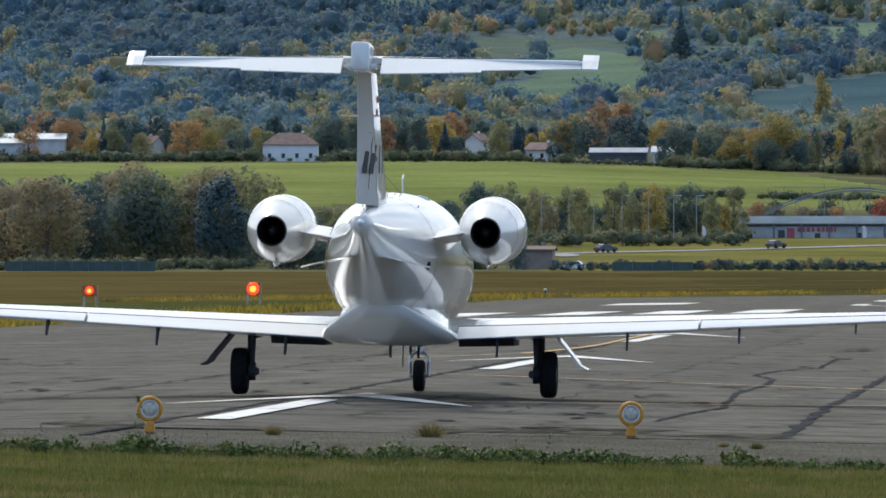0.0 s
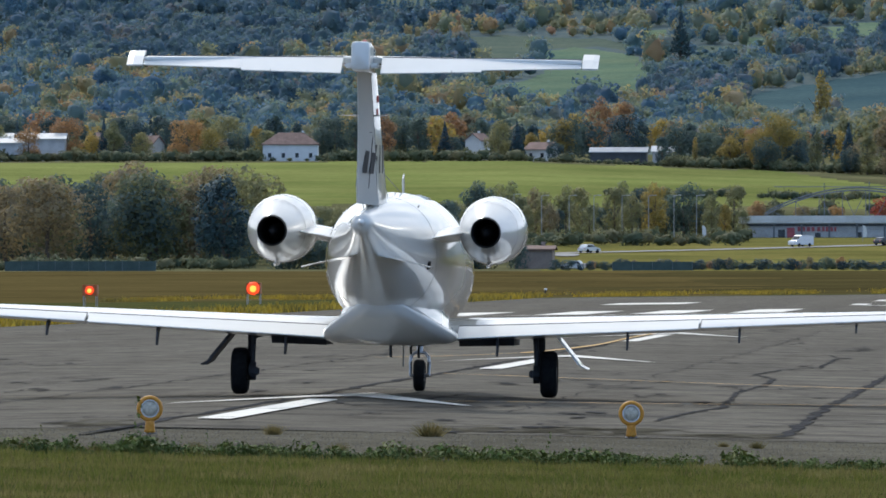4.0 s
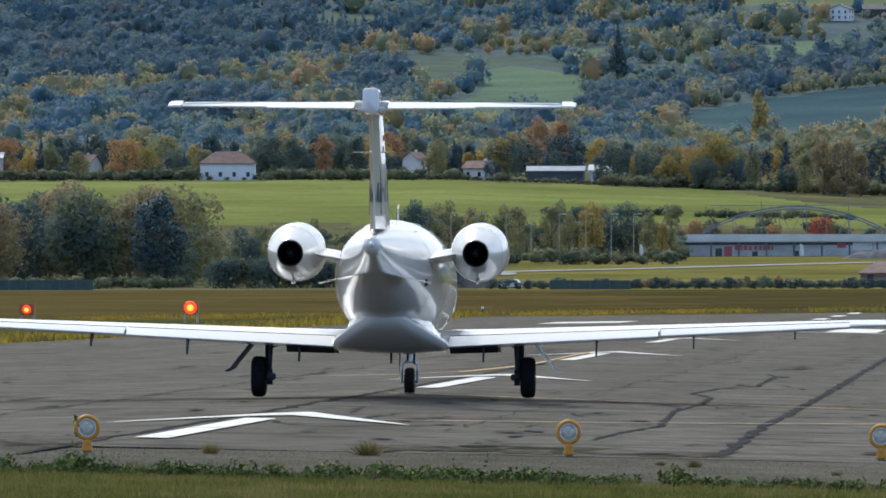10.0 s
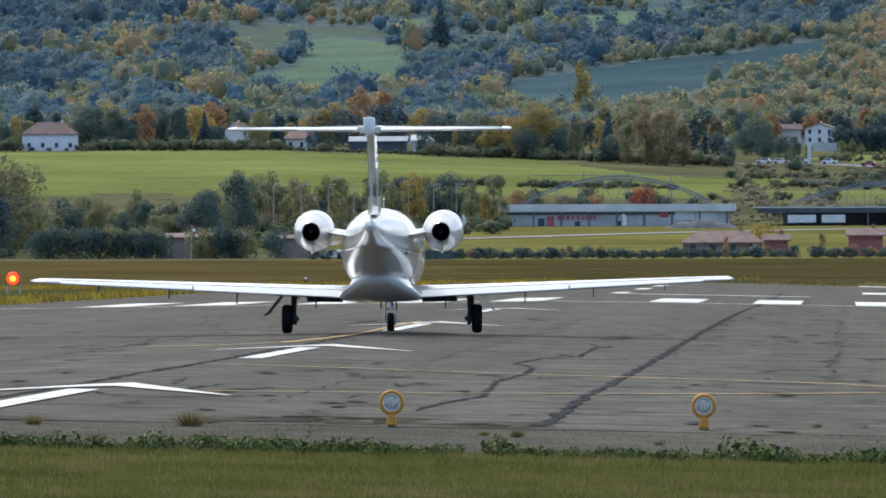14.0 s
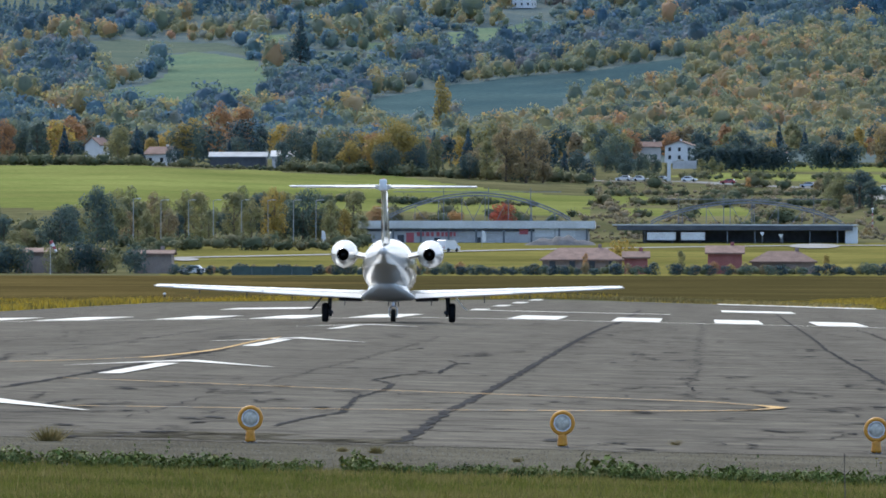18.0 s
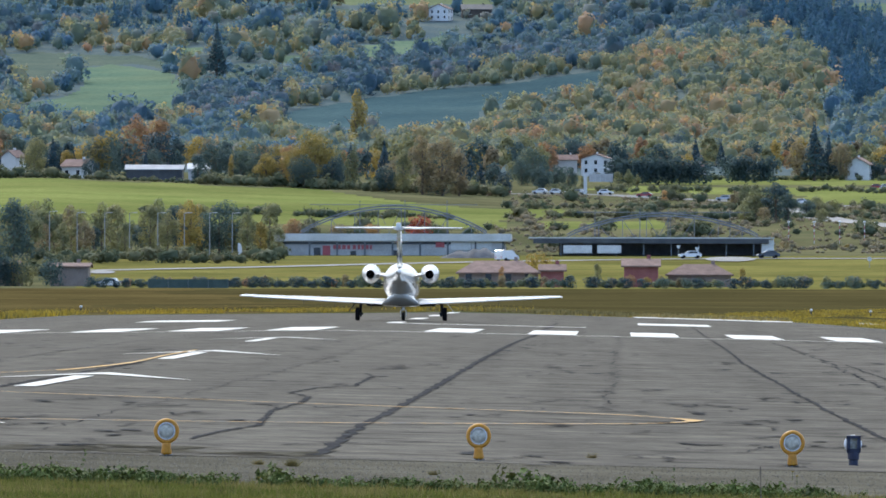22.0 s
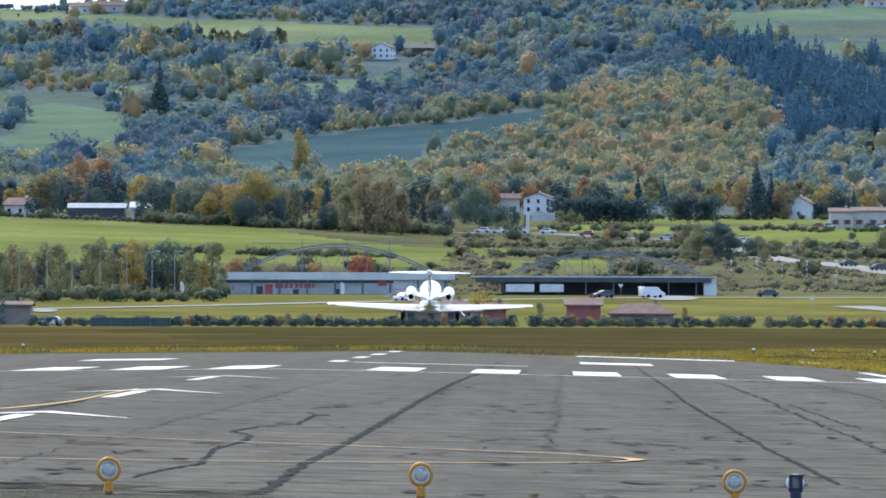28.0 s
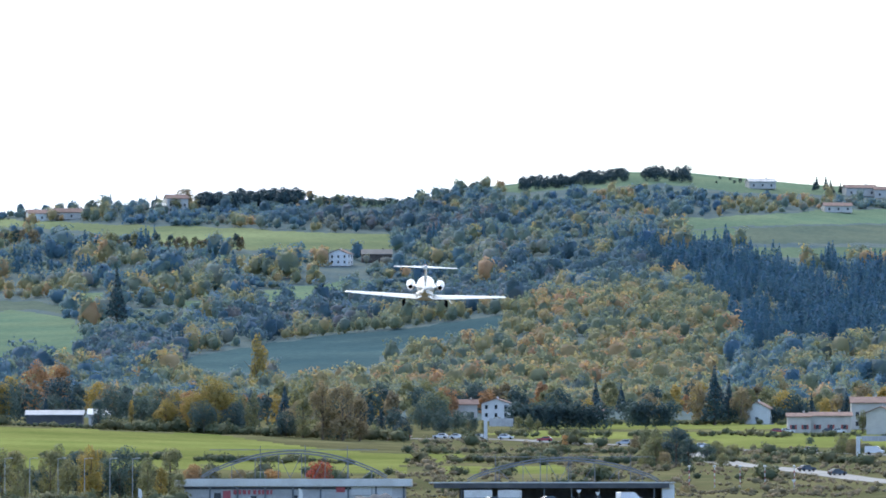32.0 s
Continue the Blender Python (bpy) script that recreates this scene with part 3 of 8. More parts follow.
crack([(-6.6, 105), (-6.4, 260)], 0.022, 0.12, 1.5, 7)
crack([(-0.1, 130), (0.2, 300)], 0.028, 0.16, 1.2, 8)
crack([(-13.2, 96), (-13.4, 320)], 0.04, 0.1, 1.5, 9)
crack([(8.2, 120), (8.5, 330)], 0.06, 0.1, 1.5, 10)
for i in range(70):
    x, y = rng.uniform(-24, 11), 95 * (3.2 ** rng.random())
    crack([(x, y), (x + rng.uniform(-0.8, 0.8), y + rng.uniform(-1.0, 1.0)), (x + rng.uniform(0.2, 1.6), y + rng.uniform(1, 5))], rng.uniform(0.03, 0.08), 0.10, 0.4, 20 + i)


def tar_patches():
    """Short dark scuffs, patches and cracks too many to count."""
    r = random.Random(77)
    vs, fs = [], []
    for i in range(3300):
        if i % 3 == 0:
            y = 91 * (4.4 ** r.random())
            x = r.uniform(-31, 12.5)
        else:
            # the next scuff trails off from the last one
            x += r.uniform(-0.25, 0.4)
            y += r.uniform(0.6, 2.2) * y / 160
        if noise.noise((x * 0.35, y * 0.05, 2.0)) < -0.12:
            continue
        sx = 0.03 + 0.2 * r.random() ** 2
        sy = r.uniform(0.15, 0.9) * (0.4 + y / 200)
        k = len(vs)
        skew = r.uniform(-0.25, 0.35)
        for j in range(14):
            t = 2 * math.pi * j / 14
            m = r.uniform(0.3, 1.0)
            px_, py_ = x + sx * m * math.cos(t) + skew * sy * m * math.sin(t), y + sy * m * math.sin(t)
            vs.append((px_, py_, strip_z(px_, py_) + 0.011))
        vs.append((x, y, strip_z(x, y) + 0.011))
        fs += [(k + j, k + (j + 1) % 14, k + 14) for j in range(14)]
    me = raw_mesh("tar_patches", np.array(vs), np.array(fs), [M_tar])
    tagged(new("tar_patches", me), "dark scuffs and tar patches scattered over the asphalt", "patches", kind="stuff")


tar_patches()


def gravel_patches():
    """Pale ground-in grit along the worn end of the asphalt."""
    r = random.Random(78)
    vs, fs = [], []
    for i in range(420):
        x = r.uniform(-13, 4.5)
        if noise.noise((x * 0.3, 1.0, 7.0)) < (-0.05 if x < -3 else 0.22):
            continue
        y = EDGE + 0.2 + abs(r.gauss(0, 2.0))
        sx, sy = r.uniform(0.05, 0.5), r.uniform(0.1, 0.5)
        k = len(vs)
        for j in range(12):
            t = 2 * math.pi * j / 12
            m = r.uniform(0.35, 1.0)
            px_, py_ = x + sx * m * math.cos(t), y + sy * m * math.sin(t)
            vs.append((px_, py_, strip_z(px_, py_) + 0.007))
        vs.append((x, y, strip_z(x, y) + 0.007))
        fs += [(k + j, k + (j + 1) % 12, k + 12) for j in range(12)]
    me = raw_mesh("gravel_patches", np.array(vs), np.array(fs), [M_shoulder])
    tagged(new("gravel_patches", me), "pale grit ground into the worn asphalt end", "grit", kind="stuff")


gravel_patches()

# ---- end lights ----
M_amber = surface("amber_paint", (0.44, 0.190, 0.008), (0.53, 0.240, 0.012), 6, 0.5, fine=60, vary=0.06)
M_lens = surface("ribbed_lens", (0.29, 0.27, 0.21), (0.60, 0.56, 0.46), 22, 0.4, coat=0.08)
M_rimwhite = surface("white_rim", (0.7, 0.7, 0.7), (0.8, 0.8, 0.8), 8, 0.4)
M_dark = surface("dark_metal", (0.015, 0.016, 0.02), (0.035, 0.036, 0.04), 8, 0.5)
M_navy = surface("navy_enamel", (0.012, 0.016, 0.04), (0.02, 0.026, 0.055), 8, 0.5)
M_steel = surface("steel", (0.35, 0.35, 0.36), (0.5, 0.5, 0.5), 9, 0.35, 0.9)


def end_light():
    ob = new("runway_end_light")
    tagged(ob, "amber-rimmed round runway end light with ribbed glass on a stub post", "light", "runway end lights")
    face = pose(0, 0, 0.25, 90)
    bm = bmesh.new()
    lathe(bm, [(0.085, -0.05), (0.124, -0.04), (0.13, 0.0), (0.124, 0.035), (0.105, 0.045), (0.088, 0.03), (0.085, 0.0)], face, 32)
    part("housing", bm, M_amber, ob, smooth=True)
    bm = bmesh.new()
    lathe(bm, [(0.09, 0.02), (0.09, 0.038), (0.082, 0.042), (0.078, 0.02)], face, 32)
    part("rim", bm, M_rimwhite, ob, smooth=True)
    bm = bmesh.new()
    lathe(bm, [(0.08, 0.008), (0.079, 0.024), (0.055, 0.033), (0.02, 0.037), (0.001, 0.038)], face, 32)
    lens = part("lens", bm, M_lens, ob, "clear ribbed glass lens", True)
    for i in range(-4, 5):
        bm = bmesh.new()
        h = math.sqrt(0.07 ** 2 - (i * 0.014) ** 2)
        box(bm, 0.004, 0.006, h, pose(i * 0.014, -0.036, 0.25 - h / 2))
        part("rib", bm, M_lens, lens)
    bm = bmesh.new()
    lathe(bm, [(0.028, 0.0), (0.03, 0.014), (0.053, 0.018), (0.054, 0.034), (0.044, 0.10), (0.047, 0.13), (0.02, 0.14)], None, 20)
    part("post", bm, M_amber, ob, smooth=True)
    bm = bmesh.new()
    lathe(bm, [(0.001, 0.0), (0.074, 0.0), (0.074, 0.006), (0.03, 0.010)], None, 20)
    part("base_plate", bm, M_dark, ob)
    for i in range(3):
        bm = bmesh.new()
        box(bm, 0.014, 0.014, 0.012, pose(0.062 * math.cos(2.1 * i + 0.5), 0.062 * math.sin(2.1 * i + 0.5), 0.007))
        part("bolt", bm, M_steel, ob)
    return ob


first = None
for a, b in ((-460, 790), (397, 797), (950, 804), (1505, 815)):
    x, y = ground_at(a, b)
    m = pose(x, y, strip_z(x, y), 0, 0, -math.degrees(math.atan2(x, y)))
    if first is None:
        first = end_light()
        first.matrix_basis = m
    else:
        copy_thing(first, m)


def box_light():
    ob = tagged(new("marker_lamp"), "dark rectangular marker lamp with a pale face on a round stub", "light")
    bm = bmesh.new()
    for sx, sz, px, pz in ((0.145, 0.03, 0, 0.075), (0.145, 0.045, 0, -0.072), (0.035, 0.17, -0.055, 0), (0.035, 0.17, 0.055, 0)):
        box(bm, sx, 0.09, sz, pose(px, 0, 0.225 + pz))
    part("hood", bm, M_navy, ob, "navy blue frame")
    bm = bmesh.new()
    lathe(bm, [(0.07, -0.03), (0.093, -0.03), (0.096, 0.0), (0.09, 0.03), (0.06, 0.04)], pose(0, 0.06, 0.225, 90), 24)
    part("rear_shell", bm, M_rimwhite, ob, "cream rear shell", True)
    bm = bmesh.new()
    box(bm, 0.08, 0.02, 0.12, pose(0, 0.02, 0.225))
    part("face", bm, M_lens, ob, "pale blue-grey glass face")
    bm = bmesh.new()
    lathe(bm, [(0.05, 0.0), (0.05, 0.06), (0.062, 0.065), (0.062, 0.13), (0.03, 0.14)], None, 16)
    part("stub", bm, M_navy, ob)
    return ob


x, y = ground_at(1613, 812)
box_light().matrix_basis = pose(x, y, strip_z(x, y), 0, 0, 4)

# approach-slope light boxes left of the runway
M_red = glow("red_lamp", (1.0, 0.06, 0.008), 1.9)
M_glarecore = glow("lamp_bulb", (1.0, 0.28, 0.03), 4.0)
M_orange = surface("orange_housing", (0.35, 0.10, 0.02), (0.42, 0.13, 0.03), 5, 0.5)


def slope_light(x, y, size):
    z = land(x, y)
    ob = tagged(new("approach_light_box"), "orange light box with glowing red lamp in the grass", "light", "approach lights")
    ob.location = (x, y, z)
    bm = bmesh.new()
    box(bm, 0.8, 1.0, 0.62, pose(0, 0, 0.86), 0.03)
    part("housing", bm, M_orange, ob)
    bm = bmesh.new()
    lathe(bm, [(0.001, 0.0), (size, 0.0), (size * 0.9, 0.06), (0.001, 0.09)], pose(0, -0.5, 0.86, 90), 24)
    lamp = part("lamp", bm, M_red, ob, "glowing red lamp")
    # Glowing disc added in front for the bright core of the lamp's glare.
    bm = bmesh.new()
    lathe(bm, [(0.001, 0.0), (size * 0.5, 0.0), (size * 0.42, 0.03), (0.001, 0.05)], pose(0, -0.58, 0.84, 90), 20)
    part("bulb", bm, M_glarecore, lamp, "bright orange core of the lamp's glare")
    for sx in (-0.35, 0.35):
        for sy in (-0.4, 0.4):
            bm = bmesh.new()
            tube(bm, (sx, sy, -0.02), (sx, sy, 0.56), 0.025)
            part("leg", bm, M_steel, ob)


for a, size in ((-566, 0.24), (-274, 0.36)):
    slope_light((a - 1190) / 16000 * 500, 500, size)
M_lampwhite = surface("white_lamp_body", (0.6, 0.6, 0.58), (0.75, 0.75, 0.72), 9, 0.4)
first = None
for a, b in ((1538, 530), (1643, 530), (1752, 532), (245, 538)):
    d = 620
    p = stand(a, d)
    if first is None:
        first = tagged(new("edge_light"), "small white elevated edge light in the grass", "light", "edge lights")
        bm = bmesh.new()
        tube(bm, (0, 0, -0.02), (0, 0, 0.3), 0.05)
        part("stem", bm, M_dark, first)
        bm = bmesh.new()
        lathe(bm, [(0.07, 0.3), (0.1, 0.32), (0.1, 0.40), (0.04, 0.45)])
        part("dome", bm, M_lampwhite, first)
        first.location = p
    else:
        copy_thing(first, Matrix.Translation(p))


# ---- the jet ----
def paint_white():
    m, n, l, p = node_mat("white_aircraft_paint")
    tc = n.new("ShaderNodeTexCoord").outputs["Object"]
    r = ramp(n, [(0.3, (0.66, 0.655, 0.615)), (0.7, (0.72, 0.71, 0.665))])
    l.new(tex_noise(n, l, tc, 1.3, 6), r.inputs["Fac"])
    l.new(r.outputs["Color"], p.inputs["Base Color"])
    p.inputs["Roughness"].default_value = 0.34
    p.inputs["Coat Weight"].default_value, p.inputs["Coat Roughness"].default_value, p.inputs["Coat IOR"].default_value = 1.0, 0.05, 1.55
    return m


M_paint = paint_white()
M_seam = surface("panel_seam", (0.05, 0.05, 0.055), (0.09, 0.09, 0.09), 5, 0.7)
M_bare = surface("bare_metal", (0.55, 0.55, 0.56), (0.68, 0.68, 0.68), 4, 0.22, 0.95)
M_rubber = surface("tyre_rubber", (0.008, 0.008, 0.009), (0.015, 0.015, 0.015), 12, 0.95, spec=0.12)
M_soot = surface("soot", (0.006, 0.006, 0.007), (0.012, 0.012, 0.013), 8, 0.9)
M_gearpaint = surface("gear_grey", (0.028, 0.029, 0.032), (0.05, 0.05, 0.054), 6, 0.6, spec=0.3)
M_under = surface("grey_underside", (0.30, 0.31, 0.33), (0.38, 0.39, 0.40), 3, 0.5)
M_mark = surface("black_marking", (0.03, 0.03, 0.035), (0.05, 0.05, 0.055), 6, 0.5)
M_redmark = surface("red_marking", (0.45, 0.03, 0.03), (0.52, 0.05, 0.04), 6, 0.5)
M_beacon = surface("beacon_red", (0.55, 0.12, 0.10), (0.65, 0.2, 0.15), 6, 0.2)

WING_Z = 0.86
FUSELAGE = [(6.45, 1.36, 0.03, 0.03), (6.25, 1.36, 0.20, 0.18), (5.6, 1.38, 0.44, 0.40), (4.7, 1.45, 0.64, 0.60), (3.7, 1.58, 0.77, 0.78),
            (2.7, 1.68, 0.81, 0.87), (1.5, 1.71, 0.82, 0.89), (0.2, 1.71, 0.82, 0.89), (-0.8, 1.72, 0.815, 0.88), (-1.6, 1.73, 0.78, 0.82),
            (-2.4, 1.80, 0.69, 0.73), (-3.2, 1.89, 0.55, 0.60), (-4.0, 1.99, 0.41, 0.45), (-4.7, 2.06, 0.28, 0.33), (-5.3, 2.13, 0.19, 0.215),
            (-5.65, 2.165, 0.145, 0.155), (-5.85, 2.18, 0.12, 0.125), (-5.95, 2.19, 0.07, 0.07), (-5.97, 2.19, 0.02, 0.02)]


def foil(chord, thick, n=12):
    """Closed aerofoil section: (along, up), leading edge at 0, trailing edge at -chord."""
    up, low = [], []
    for i in range(n + 1):
        t = 0.5 * (1 - math.cos(math.pi * i / n))
        h = 5 * thick * (0.2969 * math.sqrt(t) - 0.126 * t - 0.3516 * t * t + 0.2843 * t ** 3 - 0.1036 * t ** 4)
        up.append((-t * chord, h * 1.15 + 0.002))
        low.append((-t * chord, -h * 0.85 - 0.002))
    return up + low[::-1][:-1]


def wing_ring(x, y_le, z, chord, thick, tilt=0.0, cut=1.0):
    c, s = math.cos(radians(tilt)), math.sin(radians(tilt))
    out = []
    for d, h in foil(chord, thick * chord):
        d = max(d, -chord * cut)
        out.append((x, y_le + d * c + h * s, z + h * c + d * s))
    return out


def wheel(name, parent, x, y, r, w, hub):
    c = new(name)
    c.parent = parent
    me_rot = pose(x, y, r, 0, 90)
    bm = bmesh.new()
    lathe(bm, [(r * 0.55, -w * 0.42), (r * 0.82, -w * 0.5), (r * 0.95, -w * 0.40), (r, -w * 0.2), (r, w * 0.2), (r * 0.95, w * 0.40), (r * 0.82, w * 0.5), (r * 0.55, w * 0.42)], me_rot, 36)
    t = part(name, bm, M_rubber, parent, "black rubber tyre", True)
    bpy.data.objects.remove(c)
    bm = bmesh.new()
    lathe(bm, [(0.02, -w * 0.45), (r * 0.3, -w * 0.46), (r * 0.5, -w * 0.36), (r * 0.56, -w * 0.40), (r * 0.56, w * 0.40), (r * 0.5, w * 0.36), (r * 0.3, w * 0.46), (0.02, w * 0.45)], me_rot, 24)
    part("rim", bm, hub, t, "grey metal wheel hub", True)
    return t


def build_jet():
    jet = tagged(new("business_jet"), "white twin-engined business jet with T-tail, gear down, on the runway", "aircraft")
    # fuselage
    bm = bmesh.new()
    loft(bm, [oval(0, y, z, rx, rz, 40, 2.1) for y, z, rx, rz in FUSELAGE])
    fus = part("fuselage", bm, M_paint, jet, smooth=True)
    def bell(y, half, low, top, neck):
        """Section of the belly fairing: nearly flat below, sweeping in to a neck above."""
        right = [(half * k, low + 0.05 * k * k) for k in (0.0, 0.25, 0.5, 0.72, 0.88)] + [(half * 0.965, low + 0.075), (half, low + 0.13), (half * 0.995, low + 0.17)]
        for i in range(1, 9):
            k = i / 8
            right.append((neck + (half - neck) * (1 - k) ** 2.2, low + 0.17 + (top - low - 0.17) * k))
        right.append((neck * 0.5, top + 0.05))
        return [(x, y, z) for x, z in right] + [(-x, y, z) for x, z in reversed(right[1:])]
    bm = bmesh.new()
    loft(bm, [bell(*q) for q in ((2.75, 0.22, 1.08, 1.3, 0.15), (2.4, 0.50, 0.86, 1.25, 0.36), (1.9, 0.70, 0.72, 1.22, 0.50), (1.2, 0.80, 0.65, 1.20, 0.56), (0.2, 0.845, 0.63, 1.18, 0.60), (-0.75, 0.85, 0.64, 1.17, 0.60),
                                 (-1.1, 0.84, 0.655, 1.17, 0.59), (-1.45, 0.80, 0.69, 1.17, 0.56), (-1.8, 0.70, 0.76, 1.18, 0.50), (-2.15, 0.55, 0.86, 1.2, 0.42), (-2.5, 0.36, 0.98, 1.24, 0.28), (-2.75, 0.15, 1.1, 1.28, 0.1))])
    part("belly_fairing", bm, M_paint, jet, smooth=True)
    bm = bmesh.new()
    box(bm, 0.05, 0.13, 0.11, pose(0.60, -2.75, 1.68, 0, 0, -10), 0.008)
    part("side_vent", bm, M_soot, jet, "dark square vent in the rear flank")
    bm = bmesh.new()
    box(bm, 0.02, 0.42, 0.012, pose(0.42, -2.2, 2.39, 11, 34, 4), 0.003)
    part("upper_slot", bm, M_soot, jet, "dark narrow slot in the upper flank")
    for s in (-1, 1):
        bm = bmesh.new()
        loft(bm, [[(s * x, y0, z), (s * (x + 0.03), (y0 + y1) / 2, z + 0.012), (s * x, y1, z)] for x, z, y0, y1 in ((0.50, 1.52, -2.2, -2.75), (0.56, 1.50, -2.3, -2.7))])
        part("drain_scoop", bm, M_paint, jet)
    # tail-cone keel and rear bay seams
    for y, z, rx, rz in ((-2.4, 1.80, 0.69, 0.73), (-5.0, 2.09, 0.195, 0.25)):
        bm = bmesh.new()
        loft(bm, [oval(0, y - dy, z, rx + g, rz + g, 40, 2.1) for dy, g in ((-0.003, 0.0005), (-0.003, 0.0015), (0.003, 0.0015), (0.003, 0.0005))], caps=False)
        part("panel_seam", bm, M_seam, fus)
    bm = bmesh.new()
    loft(bm, [oval(0, y, z, r, r, 16) for y, z, r in ((-5.9, 2.19, 0.02), (-5.93, 2.19, 0.045), (-6.0, 2.19, 0.04), (-6.04, 2.19, 0.01))])
    part("tail_light_fairing", bm, M_paint, jet, smooth=True)
    bm = bmesh.new()
    tube(bm, (0.04, 1.0, 0.62), (0.04, 0.95, 0.36), 0.012, 0.008)
    part("belly_aerial", bm, M_under, jet)
    for x, y, z0, z1 in ((0.02, -1.0, 0.72, 0.52), (0.22, -0.2, 0.66, 0.55), (0.3, 0.1, 0.66, 0.50)):
        bm = bmesh.new()
        box(bm, 0.025, 0.14, z0 - z1, pose(x, y, (z0 + z1) / 2 , -12))
        part("drain_mast", bm, M_gearpaint, jet)
    bm = bmesh.new()
    box(bm, 0.02, 0.22, 0.3, pose(0.0, 1.2, 2.68, 15), 0.008)
    part("aerial_blade", bm, M_paint, jet)
    bm = bmesh.new()
    box(bm, 0.18, 0.4, 0.07, pose(0.28, 0.9, 2.53, 0, 16), 0.02)
    part("aerial_box", bm, M_paint, jet)
    bm = bmesh.new()
    tube(bm, (-0.02, 1.6, 2.56), (-0.02, -4.3, 3.0), 0.004, 0.004, 6)
    part("wire_aerial", bm, M_seam, jet)
    for s in (-1, 1):
        # wing with dihedral
        dz = math.tan(radians(2.4))
        st = [(0.55, 1.55, 2.35, 0.135), (1.4, 1.42, 2.12, 0.13), (3.9, 1.06, 1.62, 0.125), (6.7, 0.64, 1.06, 0.115), (7.2, 0.55, 0.92, 0.10), (7.3, 0.42, 0.72, 0.05)]
        bm = bmesh.new()
        loft(bm, [wing_ring(s * x, yl, WING_Z + (x - 0.8) * dz, c, t * 0.93, 2.4, 0.78 if x < 6.8 else 0.98) for x, yl, c, t in st])
        w = part("wing", bm, M_paint, jet, smooth=False)
        for f in w.data.polygons:
            f.use_smooth = True

        def movable(name, x0, x1, drop):
            rings = []
            for i in range(5):
                x = x0 + (x1 - x0) * i / 4
                yl = lerp_table(x, [(q[0], q[1]) for q in st])
                ch = lerp_table(x, [(q[0], q[2]) for q in st])
                z = WING_Z + (x - 0.8) * dz - ch * 0.78 * math.sin(radians(2.4)) - 0.002
                yh = yl - ch * 0.785
                c = ch * 0.225
                th = ch * 0.052
                co, si = math.cos(radians(drop)), math.sin(radians(drop))
                ring = []
                for d, h in ((0, 0), (0.006, th * 0.55), (-0.05 * c, th), (-0.5 * c, th * 0.6), (-c, 0.006), (-c, -0.006), (-0.5 * c, -th * 0.4), (-0.05 * c, -th * 0.7), (0.006, -th * 0.4)):
                    ring.append((s * x, yh + d * co + h * si, z + h * co + d * si))
                rings.append(ring)
            bm = bmesh.new()
            loft(bm, rings)
            o = part(name, bm, M_paint, w)
            bm = bmesh.new()
            for r0, r1 in zip(rings, rings[1:]):
                tube(bm, Vector(r0[2]) + Vector((0, 0.012, 0.004)), Vector(r1[2]) + Vector((0, 0.012, 0.004)), 0.005, None, 5)
            part("hinge_gap", bm, M_seam, o)
            bm = bmesh.new()
            tube(bm, Vector(rings[0][2]) + Vector((0, 0, 0.003)), Vector(rings[0][4]), 0.005, None, 5)
            part("end_gap", bm, M_seam, o)
            return o

        movable("flap", 0.84, 3.9, 4)
        movable("aileron", 3.93, 6.7, 2.6)
        # under-wing trackings and static wicks
        for x, ln in ((1.35, 0.30), (3.0, 0.27), (4.42, 0.22), (5.9, 0.14)):
            ch = lerp_table(x, [(q[0], q[2]) for q in st])
            yl = lerp_table(x, [(q[0], q[1]) for q in st])
            zt = WING_Z - 0.06 + (x - 0.8) * dz
            bm = bmesh.new()
            loft(bm, [[(s * x - 0.012, yl - ch * k, z) for k, z in ((0.6, zt), (0.97, zt - 0.04), (1.02, zt - ln), (0.96, zt - ln), (0.85, zt - 0.1))],
                      [(s * x + 0.012, yl - ch * k, z) for k, z in ((0.6, zt), (0.97, zt - 0.04), (1.02, zt - ln), (0.96, zt - ln), (0.85, zt - 0.1))]])
            part("flap_track", bm, M_gearpaint, w)
        bm = bmesh.new()
        loft(bm, [oval(s * 7.31, y, WING_Z - 0.03 + 6.5 * dz, r, r, 10) for y, r in ((0.45, 0.012), (0.3, 0.035), (-0.1, 0.035), (-0.3, 0.012))])
        part("navigation_light", bm, M_lens, w, "clear wing-tip light cover")
        # dark box added under the root: the flap's shaded underside, shade put in colour
        bm = bmesh.new()
        loft(bm, [[(s * x, y, 0.745 + (x - 0.8) * dz * 0.6 - d) for y, d in ((0.9, 0.0), (0.8, 0.10), (-0.35, 0.10), (-0.5, 0.0))] for x in (0.85, 1.55)])
        part("wheel_bay_shroud", bm, M_gearpaint, w)
        # nacelle
        prof = [(-0.35, 0.26), (-0.30, 0.315), (-0.45, 0.36), (-0.8, 0.405), (-1.3, 0.42), (-1.8, 0.415), (-2.3, 0.37), (-2.7, 0.28), (-2.98, 0.205), (-3.02, 0.19)]
        bm = bmesh.new()
        loft(bm, [oval(s * 1.335, y, 2.125 - 0.02 * max(0, -y - 1.3), r, r * 1.03, 36) for y, r in prof], caps=False)
        nac = part("nacelle", bm, M_paint, jet, smooth=True)
        bm = bmesh.new()
        loft(bm, [oval(s * 1.335, y, 2.09, r, r, 30) for y, r in ((-2.2, 0.01), (-2.2, 0.165), (-2.9, 0.172), (-3.10, 0.172), (-3.11, 0.178), (-3.10, 0.182), (-2.9, 0.192))], caps=False)
        part("exhaust", bm, M_soot, nac, "black sooty exhaust pipe", True)
        bm = bmesh.new()
